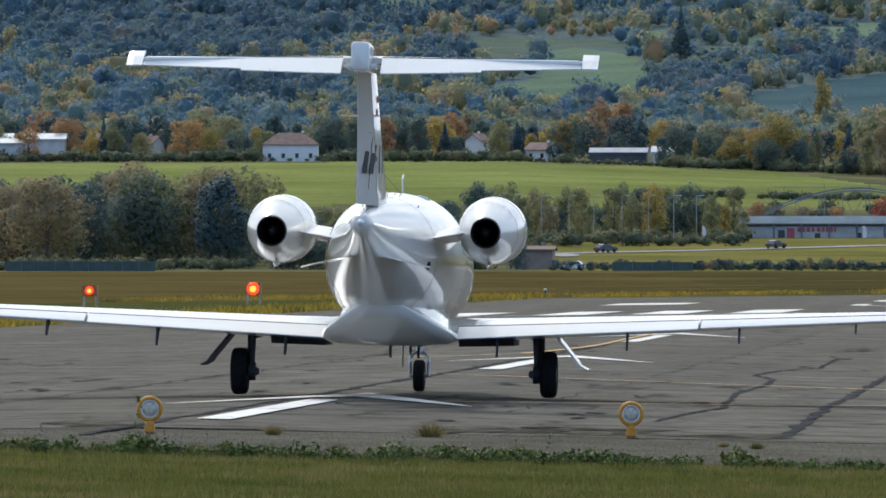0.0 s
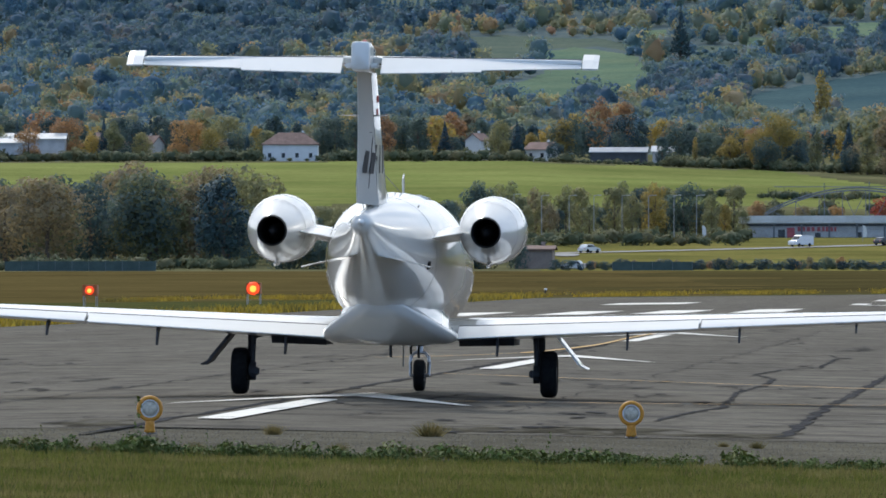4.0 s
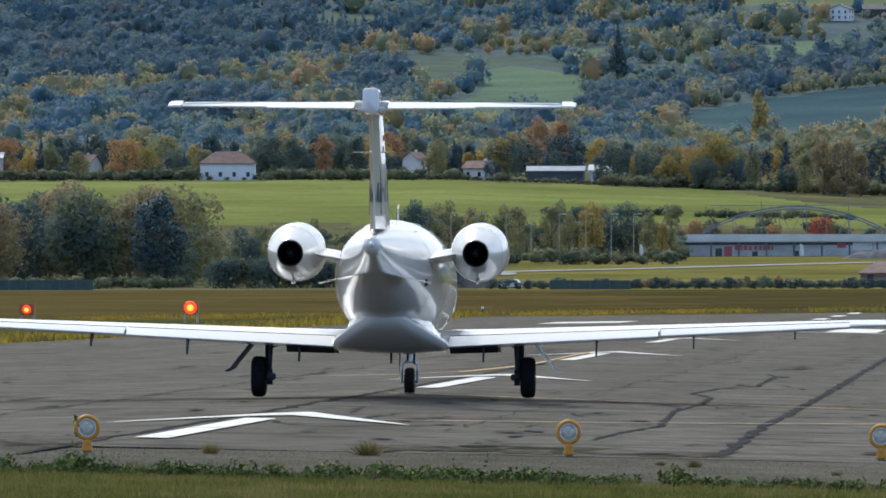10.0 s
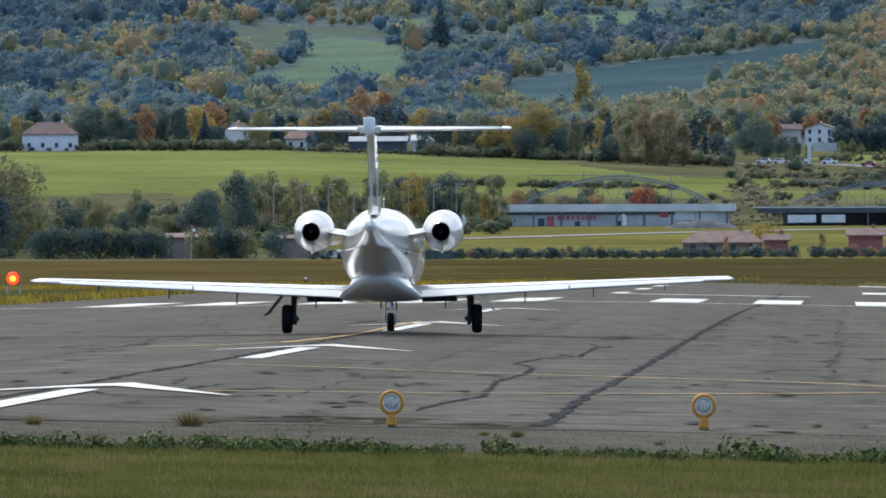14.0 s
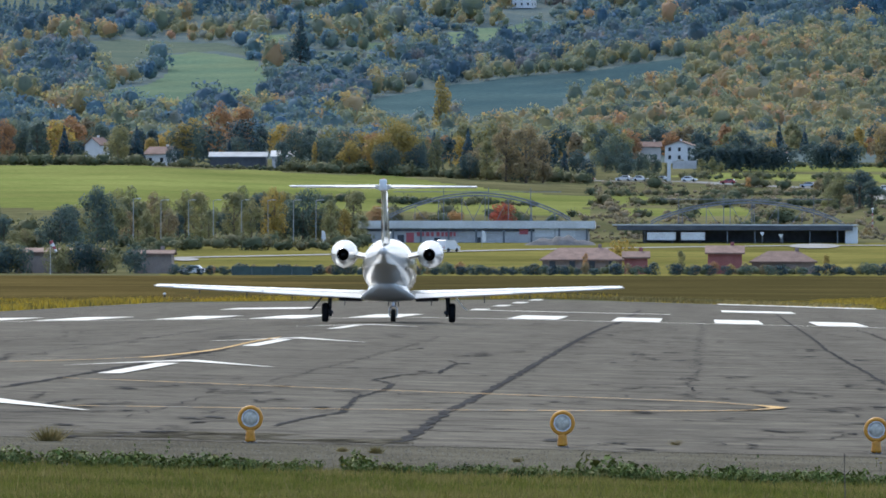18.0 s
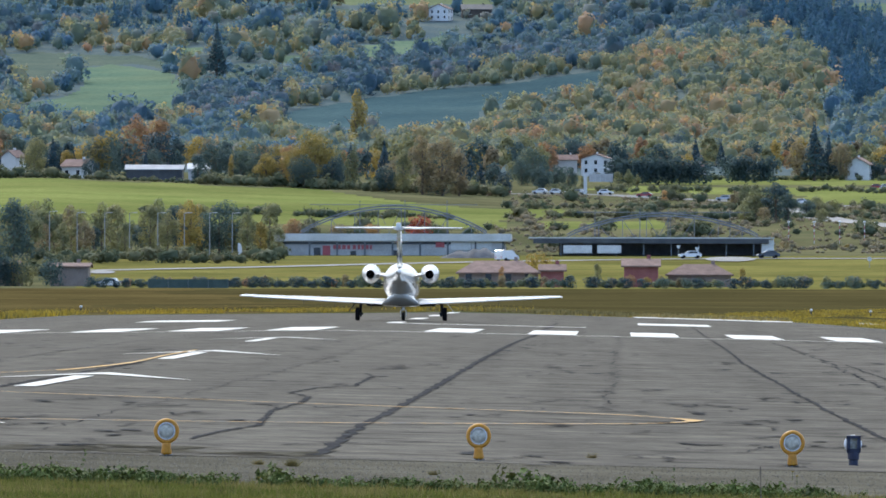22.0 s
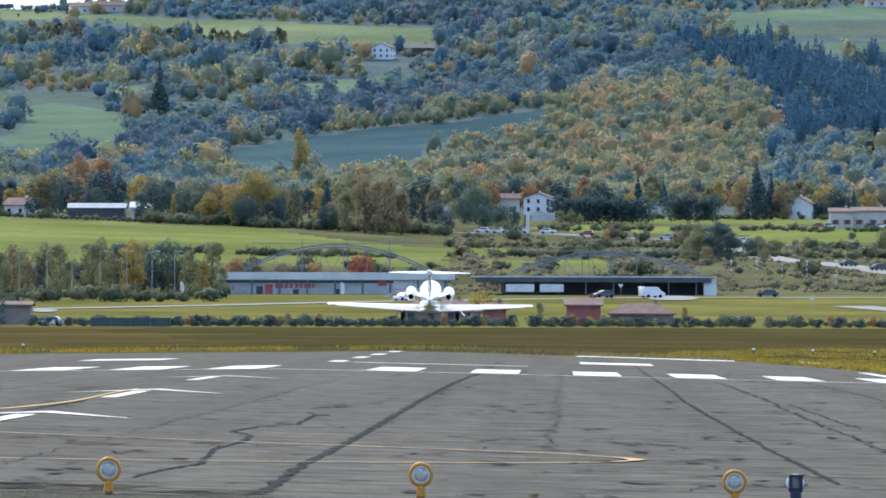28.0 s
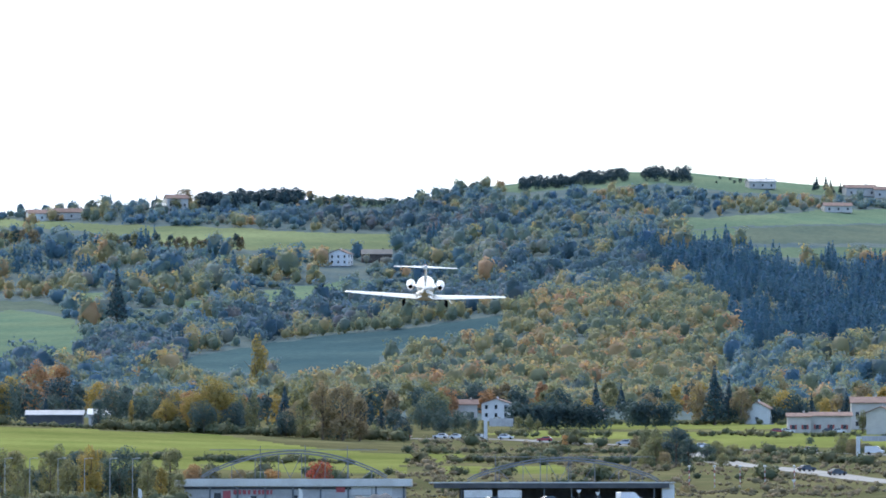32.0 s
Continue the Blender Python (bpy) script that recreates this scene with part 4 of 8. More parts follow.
        loft(bm, [oval(s * 1.335, y, 2.09, r, r, 20) for y, r in ((-3.04, 0.01), (-2.95, 0.05), (-2.6, 0.09), (-2.3, 0.1))])
        part("exhaust_cone", bm, M_soot, nac, smooth=True)
        for yb, rb in ((-1.05, 0.4155), (-1.75, 0.4175), (-2.35, 0.366)):
            bm = bmesh.new()
            loft(bm, [oval(s * 1.335, yb + dy, 2.125 - 0.02 * max(0, -yb - 1.3), rb + g, (rb + g) * 1.03, 36) for dy, g in ((0.003, 0), (0.003, 0.0015), (-0.003, 0.0015), (-0.003, 0))], caps=False)
            part("cowl_seam", bm, M_seam, nac)
        bm = bmesh.new()
        lathe(bm, [(0.3, 0.02), (0.33, 0.0), (0.355, 0.03), (0.36, 0.12)], pose(s * 1.335, -0.3, 2.125, 90), 30)
        part("intake_lip", bm, M_bare, nac, "polished metal intake lip", True)
        bm = bmesh.new()
        loft(bm, [oval(s * 1.335, y, z, r, r * 1.4, 8) for y, z, r in ((-1.9, 1.715, 0.02), (-2.1, 1.695, 0.03), (-2.5, 1.675, 0.02), (-2.6, 1.675, 0.006))])
        part("drain", bm, M_bare, nac)
        # pylon
        bm = bmesh.new()
        loft(bm, [wing_ring(s * x, -0.85, z, 1.75, 0.11, 0) for x, z in ((0.45, 1.98), (0.75, 2.04), (1.05, 2.09))])
        py = part("pylon", bm, M_paint, jet, smooth=True)
        # ventral strake
        bm = bmesh.new()
        loft(bm, [[(s * x, y0, z), (s * x, (y0 + y1) / 2, z + 0.012), (s * x, y1, z), (s * x, (y0 + y1) / 2, z - 0.012)] for x, z, y0, y1 in ((0.12, 1.80, -3.3, -5.35), (0.45, 1.73, -3.9, -5.25), (0.80, 1.65, -4.6, -5.1))])
        part("strake", bm, M_paint, jet)
        # main gear
        gear = part("main_gear_strut", (lambda b: (tube(b, (s * 1.86, 0.32, 0.86), (s * 1.86, 0.22, 0.42), 0.055, 0.05), tube(b, (s * 1.86, 0.28, 0.46), (s * 1.86, -0.02, 0.28), 0.05, 0.045), tube(b, (s * 1.80, 0.0, 0.3), (s * 2.0, 0.0, 0.3), 0.04), tube(b, (s * 1.80, -0.05, 0.85), (s * 1.83, -0.02, 0.34), 0.035), tube(b, (s * 1.5, 0.3, 0.86), (s * 1.84, 0.28, 0.72), 0.02), b)[-1])(bmesh.new()), M_gearpaint, jet, "dark grey trailing-link leg")
        bm = bmesh.new()
        tube(bm, (s * 1.78, 0.0, 0.3), (s * 1.86, 0.0, 0.3), 0.12, None, 18)
        box(bm, 0.06, 0.16, 0.1, pose(s * 1.76, -0.08, 0.30), 0.015)
        part("brake", bm, M_gearpaint, gear)
        wheel("main_wheel", jet, s * 1.98, 0.0, 0.30, 0.21, M_gearpaint)
        bm = bmesh.new()
        loft(bm, [[(s * x + dx, 0.42, z), (s * x + dx, -0.22, z), (s * x - dx, -0.22, z + 0.01), (s * x - dx, 0.42, z + 0.01)] for x, z, dx in ((2.02, 0.86, 0.02), (2.33, 0.48, 0.02), (2.37, 0.42, 0.02), (2.46, 0.37, 0.025))])
        part("gear_door", bm, M_paint if s > 0 else M_gearpaint, jet, "slanting gear door panel")
        # stabiliser half
        bm = bmesh.new()
        loft(bm, [wing_ring(s * x, yl, 4.15, c, t, 0, 0.66) for x, yl, c, t in ((0.05, -5.02, 1.25, 0.10), (0.4, -5.08, 1.18, 0.10), (2.62, -5.50, 0.78, 0.09), (2.66, -5.52, 0.74, 0.05))])
        part("stabiliser", bm, M_paint, jet, smooth=True)
    # nose gear
    bm = bmesh.new()
    tube(bm, (0, 4.72, 1.0), (0, 4.62, 0.50), 0.045)
    for sx in (-1, 1):
        pts = [(0, 0.52), (0.07, 0.51), (0.115, 0.46), (0.125, 0.38), (0.12, 0.21)]
        for (xa, za), (xb, zb) in zip(pts, pts[1:]):
            tube(bm, (sx * xa, 4.62, za), (sx * xb, 4.6, zb), 0.022)
    tube(bm, (-0.13, 4.6, 0.21), (0.13, 4.6, 0.21), 0.025)
    part("nose_gear_fork", bm, M_steel, jet, "bright metal nose gear fork")
    wheel("nose_wheel", jet, 0.0, 4.6, 0.21, 0.15, M_gearpaint)
    # fin, rudder, bullet
    def fin_ring(z, y_le, chord, thick, start=0.0, end=1.0):
        pts = []
        for d, h in foil(chord, thick):
            d = min(max(d, -chord * end), -chord * start)
            pts.append((h, y_le + d, z))
        return pts
    def fin_half(z, y):
        yl, ch, th = (lerp_table(z, [(q[0], q[k]) for q in st]) for k in (1, 2, 3))
        t = min(max((yl - y) / ch, 0.01), 0.7)
        return 1.15 * 5 * th * (0.2969 * math.sqrt(t) - 0.126 * t - 0.3516 * t * t + 0.2843 * t ** 3 - 0.1036 * t ** 4) + 0.004
    st = [(2.25, -2.55, 2.55, 0.25), (2.6, -3.1, 2.15, 0.23), (3.2, -3.75, 1.75, 0.20), (4.02, -4.68, 1.28, 0.17)]
    bm = bmesh.new()
    loft(bm, [fin_ring(*q, end=0.70) for q in st])
    fin = part("fin", bm, M_paint, jet, smooth=True)
    bm = bmesh.new()
    loft(bm, [[(w * q[3] * 0.42, q[1] - q[2] * k, q[0]) for w, k in ((-1, 0.715), (1, 0.715), (0.1, 1.0), (-0.1, 1.0))] for q in ((2.42, -2.8, 2.35, 0.25), *st[1:])])
    rud = part("rudder", bm, M_paint, jet)
    bm = bmesh.new()
    for q0, q1 in zip(st, st[1:]):
        for w in (-1, 1):
            tube(bm, (w * q0[3] * 0.40, q0[1] - q0[2] * 0.707, q0[0]), (w * q1[3] * 0.40, q1[1] - q1[2] * 0.707, q1[0]), 0.005, None, 5)
    part("hinge_gap", bm, M_seam, rud)
    for k in (-1, 1):
        bm = bmesh.new()
        tab = [(k * 0.082, -5.0, 2.62), (k * 0.072, -5.1, 3.3), (k * 0.058, -5.22, 3.3)]
        for q0, q1 in zip(tab, tab[1:]):
            tube(bm, q0, q1, 0.005, None, 5)
        part("trim_tab_seam", bm, M_seam, rud)
    bm = bmesh.new()
    loft(bm, [oval(0, y, z, rx, rz, 40, 7.0) for y, z, rx, rz in ((-4.7, 4.12, 0.02, 0.03), (-4.95, 4.14, 0.09, 0.11), (-5.4, 4.16, 0.115, 0.16), (-5.95, 4.19, 0.118, 0.18), (-6.3, 4.20, 0.115, 0.178), (-6.37, 4.205, 0.108, 0.168), (-6.38, 4.205, 0.095, 0.155))])
    part("tail_bullet", bm, M_paint, jet, smooth=True)
    bm = bmesh.new()
    box(bm, 0.42, 0.5, 0.06, pose(0, -5.9, 4.09), 0.02)
    part("bullet_fillet", bm, M_paint, jet)
    bm = bmesh.new()
    lathe(bm, [(0.035, 0), (0.035, 0.025), (0.02, 0.045), (0.005, 0.05)], pose(0, -5.7, 4.365), 14)
    part("beacon", bm, M_beacon, jet, "pinkish red anti-collision beacon", True)
    # Dark plate added above the rudder; its colour stands for the gap's shadow.
    bm = bmesh.new()
    box(bm, 0.11, 0.34, 0.035, pose(0, -5.72, 4.035))
    part("rudder_gap", bm, M_seam, fin)
    bm = bmesh.new()
    loft(bm, [fin_ring(2.3, -1.2, 2.6, 0.2), fin_ring(2.62, -2.3, 1.5, 0.10), fin_ring(2.66, -2.6, 1.2, 0.05)])
    part("dorsal_fillet", bm, M_paint, jet, smooth=True)
    for s in (-1, 1):
        bm = bmesh.new()
        tube(bm, (s * 0.09, -5.2, 3.5), (s * 0.30, -5.3, 3.5), 0.012, 0.005)
        part("tail_aerial", bm, M_bare, jet)
        # registration as plain bars, and small flag squares
        for dy, h in ((-4.70, 0.06), (-4.46, 0.34), (-4.16, 0.34)):
            bm = bmesh.new()
            box(bm, 0.006, 0.07, h, pose(s * fin_half(2.98, dy), dy, 2.98, 0, 0, -s * 3))
            part("registration_bar", bm, M_mark, fin)
        for dy in (-5.16, -4.95):
            bm = bmesh.new()
            box(bm, 0.006, 0.13, 0.36, pose(s * (0.0087 + (dy + 5.40) / 0.535 * 0.0785 + 0.004), dy, 2.98, 0, 0, -s * 8.3))
            part("registration_bar", bm, M_mark, rud)
        for z in (3.55, 3.71):
            bm = bmesh.new()
            box(bm, 0.006, 0.13, 0.08, pose(s * fin_half(z, -4.85), -4.85, z, 0, 0, -s * 3))
            part("flag_square", bm, M_redmark, fin)
    # elevator: one part, hinged at the stabiliser's rear
    hinge_y, hinge_z = -5.88, 4.15
    elev = new("elevator")
    bm = bmesh.new()
    for s in (-1, 1):
        rings = []
        for x, c, th, sag in ((0.24, 0.46, 0.10, 0.010), (0.6, 0.44, 0.095, 0.010), (1.46, 0.38, 0.08, 0.010), (1.462, 0.34, 0.08, 0.0), (2.66, 0.25, 0.06, 0.0)):
            y0 = -0.0 + 0.02 * (x / 2.66)
            rings.append([(s * x, y0 + d, h) for d, h in ((0.01, th * 0.5), (-0.06, th * 0.5), (-c, 0.006 - sag), (-c, -0.006 - sag), (-0.06, -th * 0.42), (0.01, -th * 0.42))])
        loft(bm, rings)
        loft(bm, [[(s * x, y, z * k) for y, z in ((-0.25, 0.012), (0.0, 0.045), (0.22, 0.045), (0.30, 0.015), (0.30, -0.02), (0.22, -0.04), (0.0, -0.045), (-0.25, -0.012))] for x, k in ((2.67, 0.9), (2.80, 0.85), (2.865, 0.45))])
    me = bpy.data.meshes.new("elevator")
    bm.to_mesh(me)
    bm.free()
    me.materials.append(M_paint)
    bpy.data.objects.remove(elev)
    elev = new("elevator", me)
    elev.parent = jet
    for s in (-1, 1):
        for x in (1.1, 1.8, 2.3, 2.6):
            bm = bmesh.new()
            tube(bm, (s * x, -0.24 - (2.66 - x) * 0.08, 0), (s * x, -0.38 - (2.66 - x) * 0.08, 0), 0.004, 0.003, 5)
            part("static_wick", bm, M_seam, elev)
        bm = bmesh.new()
        tube(bm, (s * 0.24, 0.0, 0.052), (s * 2.66, 0.02, 0.036), 0.007, None, 5)
        part("hinge_gap", bm, M_seam, elev)
    return jet, elev, (0.0, hinge_y, hinge_z), rud


jet, elevator, HINGE, rudder = build_jet()
RUDDER = -12.0      # degrees, trailing edge to the left


# ---- foliage geometry ----
def leaf_shell(rng, blobs, n, size, loose=0.12, near=0.72):
    """n leaf clumps (triangles) on the skins of ellipsoid lobes (cx, cy, cz, rx, ry, rz), with soft normals."""
    blobs = np.array(blobs, dtype=float)
    wgt = blobs[:, 3] * blobs[:, 5]
    pick = rng.choice(len(blobs), n, p=wgt / wgt.sum())
    d = rng.normal(size=(n, 3))
    d[:, 2] += 0.25
    d /= np.linalg.norm(d, axis=1)[:, None]
    b = blobs[pick]
    pos = b[:, :3] + d * b[:, 3:] * rng.uniform(near, 1.08, (n, 1))
    nrm = d / b[:, 3:] + rng.normal(size=(n, 3)) * 0.5 / b[:, 3:].mean()
    nrm /= np.linalg.norm(nrm, axis=1)[:, None]
    t1 = np.cross(nrm, rng.normal(size=(n, 3)))
    t1 /= np.linalg.norm(t1, axis=1)[:, None]
    t2 = np.cross(nrm, t1)
    s = size * rng.uniform(0.55, 1.35, (n, 1))
    k = rng.uniform(0.7, 1.1, (n, 1))
    v = np.stack([pos + t1 * s, pos - t1 * s * 0.5 + t2 * s * 0.87 * k, pos - t1 * s * 0.5 - t2 * s * 0.87 * k], 1).reshape(-1, 3)
    heart = pos - np.array([0, 0, 0.42 * (pos[:, 2].max())])
    heart /= np.linalg.norm(heart, axis=1)[:, None] + 1e-6
    soft = d * 0.62 + heart * 0.35 + np.array([0, 0, 0.32]) + rng.normal(size=(n, 3)) * loose
    soft /= np.linalg.norm(soft, axis=1)[:, None]
    return v, np.arange(3 * n).reshape(n, 3), np.repeat(soft, 3, 0)


def broad_blobs(rng, h, w, count=9, foot=0.18):
    out = []
    for i in range(count):
        t = rng.uniform(foot + 0.12, 0.86)
        r = w * 0.5 * (0.30 + 0.26 * rng.random())
        reach = max(0.0, w * 0.5 * math.sqrt(max(0.05, 1 - ((t - 0.5) / 0.5) ** 2)) - r * 0.75)
        a = rng.uniform(0, 6.283)
        out.append((reach * math.cos(a), reach * math.sin(a), t * h, r, r, r * 0.85))
    out.append((0, 0, h * 0.55, w * 0.34, w * 0.34, h * 0.33))
    out.append((rng.uniform(-0.1, 0.1) * w, 0, h * 0.86, w * 0.2, w * 0.2, h * 0.13))
    return out


def conifer_blobs(h, w):
    return [(0, 0, h * (0.12 + 0.84 * i / 12), w * 0.5 * (1.0 - i / 12.6), w * 0.5 * (1.0 - i / 12.6), h * 0.075) for i in range(12)] + [(0, 0, h * 0.97, w * 0.04, w * 0.04, h * 0.06)]


def poplar_blobs(rng, h, w):
    return [(rng.uniform(-0.12, 0.12) * w, rng.uniform(-0.12, 0.12) * w, h * (0.1 + 0.082 * i), w * 0.5 * (0.3 + 0.55 * math.sin(2.75 * (i + 1) / 11)), w * 0.5 * (0.3 + 0.5 * math.sin(2.75 * (i + 1) / 11)), h * 0.11) for i in range(11)]


def many_trees(name, mats, label, category, places, templates):
    """One joined mesh of uncountable far trees: places of (x, y, z, scale, turn, which)."""
    vs, fs, ns, off = [], [], [], 0
    p = np.array(places)
    for k, (tv, tf, tn) in enumerate(templates):
        q = p[p[:, 5] == k]
        if not len(q):
            continue
        c, s = np.cos(q[:, 4])[:, None], np.sin(q[:, 4])[:, None]
        x = (tv[None, :, 0] * c - tv[None, :, 1] * s) * q[:, 3:4] + q[:, 0:1]
        y = (tv[None, :, 0] * s + tv[None, :, 1] * c) * q[:, 3:4] + q[:, 1:2]
        z = tv[None, :, 2] * q[:, 3:4] + q[:, 2:3]
        vs.append(np.stack([x, y, z], 2).reshape(-1, 3))
        ns.append(np.stack([tn[None, :, 0] * c - tn[None, :, 1] * s, tn[None, :, 0] * s + tn[None, :, 1] * c, np.repeat(tn[None, :, 2], len(q), 0)], 2).reshape(-1, 3))
        fs.append((tf[None] + (off + np.arange(len(q)) * len(tv))[:, None, None]).reshape(-1, 3))
        off += len(q) * len(tv)
    me = raw_mesh(name, np.concatenate(vs), np.concatenate(fs), mats)
    me.polygons.foreach_set("use_smooth", [True] * len(me.polygons))
    me.normals_split_custom_set_from_vertices(np.concatenate(ns))
    return tagged(new(name, me), label, category, kind="stuff")


nrng = np.random.default_rng(11)


def ball_quads(n=2):
    """A cube blown up to a ball: unit verts and quads, shared along the edges."""
    vs, fs, seen = [], [], {}
    for ax in range(3):
        for s in (-1, 1):
            for i in range(n):
                for j in range(n):
                    q = []
                    for di, dj in ((0, 0), (1, 0), (1, 1), (0, 1)):
                        p = [0.0, 0.0, 0.0]
                        p[ax], p[(ax + 1) % 3], p[(ax + 2) % 3] = s, -1 + 2 * (i + di) / n, -1 + 2 * (j + dj) / n
                        key = tuple(round(c, 3) for c in p)
                        if key not in seen:
                            seen[key] = len(vs)
                            vs.append(Vector(p).normalized())
                        q.append(seen[key])
                    fs.append(q if s > 0 else q[::-1])
    return np.array(vs), np.array(fs)


BALL = ball_quads()


def solid_crown(rng, h, w, lobes, n, size):
    """A far crown: leaf clumps over many round lobes, with a dense heart."""
    blobs = [(0, 0, h * 0.42, w * 0.36, w * 0.36, h * 0.36)]
    for i in range(lobes):
        a, r, t = rng.uniform(0, 6.283), w * rng.uniform(0.15, 0.25), rng.uniform(0.04, 0.84)
        out = w * (0.34 - 0.28 * max(0, t - 0.5))
        blobs.append((math.cos(a) * out, math.sin(a) * out, h * t, r, r, r * 0.85))
    b = np.array(blobs[0])
    core = BALL[0] * (1 + 0.1 * rng.normal(size=(len(BALL[0]), 1))) * b[3:] * 0.96 + b[:3]
    quads = BALL[1]
    tri = np.concatenate([quads[:, :3], quads[:, [0, 2, 3]]])
    cn = BALL[0] + np.array([0, 0, 0.3])
    v, f, n_ = leaf_shell(rng, blobs, n, size, 0.1, 0.92)
    return np.concatenate([core, v]), np.concatenate([tri, f + len(core)]), np.concatenate([cn / np.linalg.norm(cn, axis=1)[:, None], n_])


HILL_T = [solid_crown(nrng, nrng.uniform(6.8, 9.4), nrng.uniform(5.4, 7.8), 11, 150, 0.52) for _ in range(10)]
SHRUB_T = [solid_crown(nrng, 2.6, 3.8, 8, 130, 0.3) for _ in range(4)]
LOW_T = [solid_crown(nrng, 3.2, 5.0, 6, 60, 0.5) for _ in range(4)]
CON_T = [leaf_shell(nrng, conifer_blobs(14.0, 6.6), 280, 0.6, 0.05) for _ in range(4)]
CLEARED = [(856, 908, -14, 58), (930, 975, -14, 34)]
# dense stands, shade put in by leaf colour: centre a, b and half spans
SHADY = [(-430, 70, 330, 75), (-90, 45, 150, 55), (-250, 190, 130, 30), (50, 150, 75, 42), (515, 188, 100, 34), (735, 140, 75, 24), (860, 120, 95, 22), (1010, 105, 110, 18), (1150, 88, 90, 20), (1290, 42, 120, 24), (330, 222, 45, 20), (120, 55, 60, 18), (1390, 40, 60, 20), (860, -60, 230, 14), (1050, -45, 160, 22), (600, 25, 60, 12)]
CONIFERS = [(1440, 0), (1500, 14), (1600, 32), (1775, 48), (2300, 48), (2300, 185), (1775, 172), (1597, 182), (1570, 125), (1529, 70), (1462, 42), (1400, 20)]


def plant_hill():
    r = random.Random(3)
    leafy, green, con, low, shady = [], [], [], [], []
    y = 2990.0
    while y < 4700:
        step = 7.4
        a = -810.0 + r.uniform(0, 20)
        da = step / y * 16000
        while a < 1960:
            aj, yj = a + r.uniform(-0.5, 0.5) * da, y + r.uniform(-6.5, 6.5)
            a += da * r.uniform(0.8, 1.3)
            b = fall(aj, yj)
            hole = False
            for poly, k in FIELDS:
                hp = 8.0 / yj * 16000
                if inside(aj, b, poly) or inside(aj, b - 0.5 * hp, poly):
                    hole = True
                    break
            if hole and r.random() > (0.34 if k == 7 else 0.0012):
                if k == 7 and r.random() < 0.35 and inside(aj, b, poly):
                    low.append((*stand(aj, yj), r.uniform(0.5, 1.2), r.uniform(0, 6), r.randrange(4)))
                continue
            if any(a0 < aj < a1 and b0 < b < b1 for a0, a1, b0, b1 in CLEARED):
                continue
            spur = 760 < aj < 1560 and 60 < b < 285 and yj < 3850
            dens = noise.noise((aj / 80, yj / 75, 0.4))
            if dens < (-0.2 if aj > 900 else -0.13) and r.random() < 0.85 and b < 150 and not spur:
                for _ in range(2):
                    low.append((*stand(aj + r.uniform(-20, 20), yj + r.uniform(-6, 6)), r.uniform(0.5, 1.6), r.uniform(0, 6), r.randrange(4)))
                continue
            x = (aj - 1190) / 16000 * yj
            z = land(x, yj)
            t = r.uniform(0, 6.28)
            if inside(aj, b, CONIFERS) or (-20 < b < 60 and noise.noise((aj / 60, yj / 90, 5.5)) > 0.42):
                con.append((x, yj, z, r.uniform(0.55, 1.0), t, r.randrange(4)))
                con.append((*stand(aj + r.uniform(-18, 18), yj + r.uniform(3, 9)), r.uniform(0.5, 1.0), t, r.randrange(4)))
            else:
                s = r.uniform(0.5, 1.15) * (1.35 if r.random() < 0.12 else 1.0) * (0.85 if yj > 4400 else 1.0)
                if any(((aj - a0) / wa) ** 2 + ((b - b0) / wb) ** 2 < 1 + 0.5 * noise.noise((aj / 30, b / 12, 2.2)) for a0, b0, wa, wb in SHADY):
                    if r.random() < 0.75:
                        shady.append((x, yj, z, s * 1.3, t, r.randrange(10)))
                    continue
                if not spur and -20 < b < 262:
                    # looser stands of larger trees round the terraced fields
                    if r.random() < 0.42:
                        continue
                    s *= 1.25 + 0.55 * noise.noise((aj / 40, yj / 40, 6.1))
                (leafy if spur or noise.noise((aj / 110, yj / 120, 9.0)) > 0.05 else green).append((x, yj, z, s, t, r.randrange(10)))
        y += 11.0
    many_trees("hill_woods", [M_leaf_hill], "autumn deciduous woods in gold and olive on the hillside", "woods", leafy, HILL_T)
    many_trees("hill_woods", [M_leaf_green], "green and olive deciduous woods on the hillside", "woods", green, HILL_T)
    many_trees("hill_woods", [M_leaf_shady], "dense hillside woods with shade put into their dark leaf colour", "woods", shady, HILL_T)
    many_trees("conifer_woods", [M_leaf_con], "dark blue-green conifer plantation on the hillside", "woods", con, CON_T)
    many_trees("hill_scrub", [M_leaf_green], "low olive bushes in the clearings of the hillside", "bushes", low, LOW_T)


plant_hill()


M_leaf_under = foliage("undergrowth", [(0.25, (0.085, 0.112, 0.068)), (0.5, (0.136, 0.152, 0.080)), (0.75, (0.215, 0.190, 0.100))], 6.0, 40.0)


M_leaf_dry = foliage("dry_brush", [(0.28, (0.170, 0.165, 0.095)), (0.5, (0.270, 0.225, 0.140)), (0.72, (0.360, 0.290, 0.185))], 5.0, 35.0)


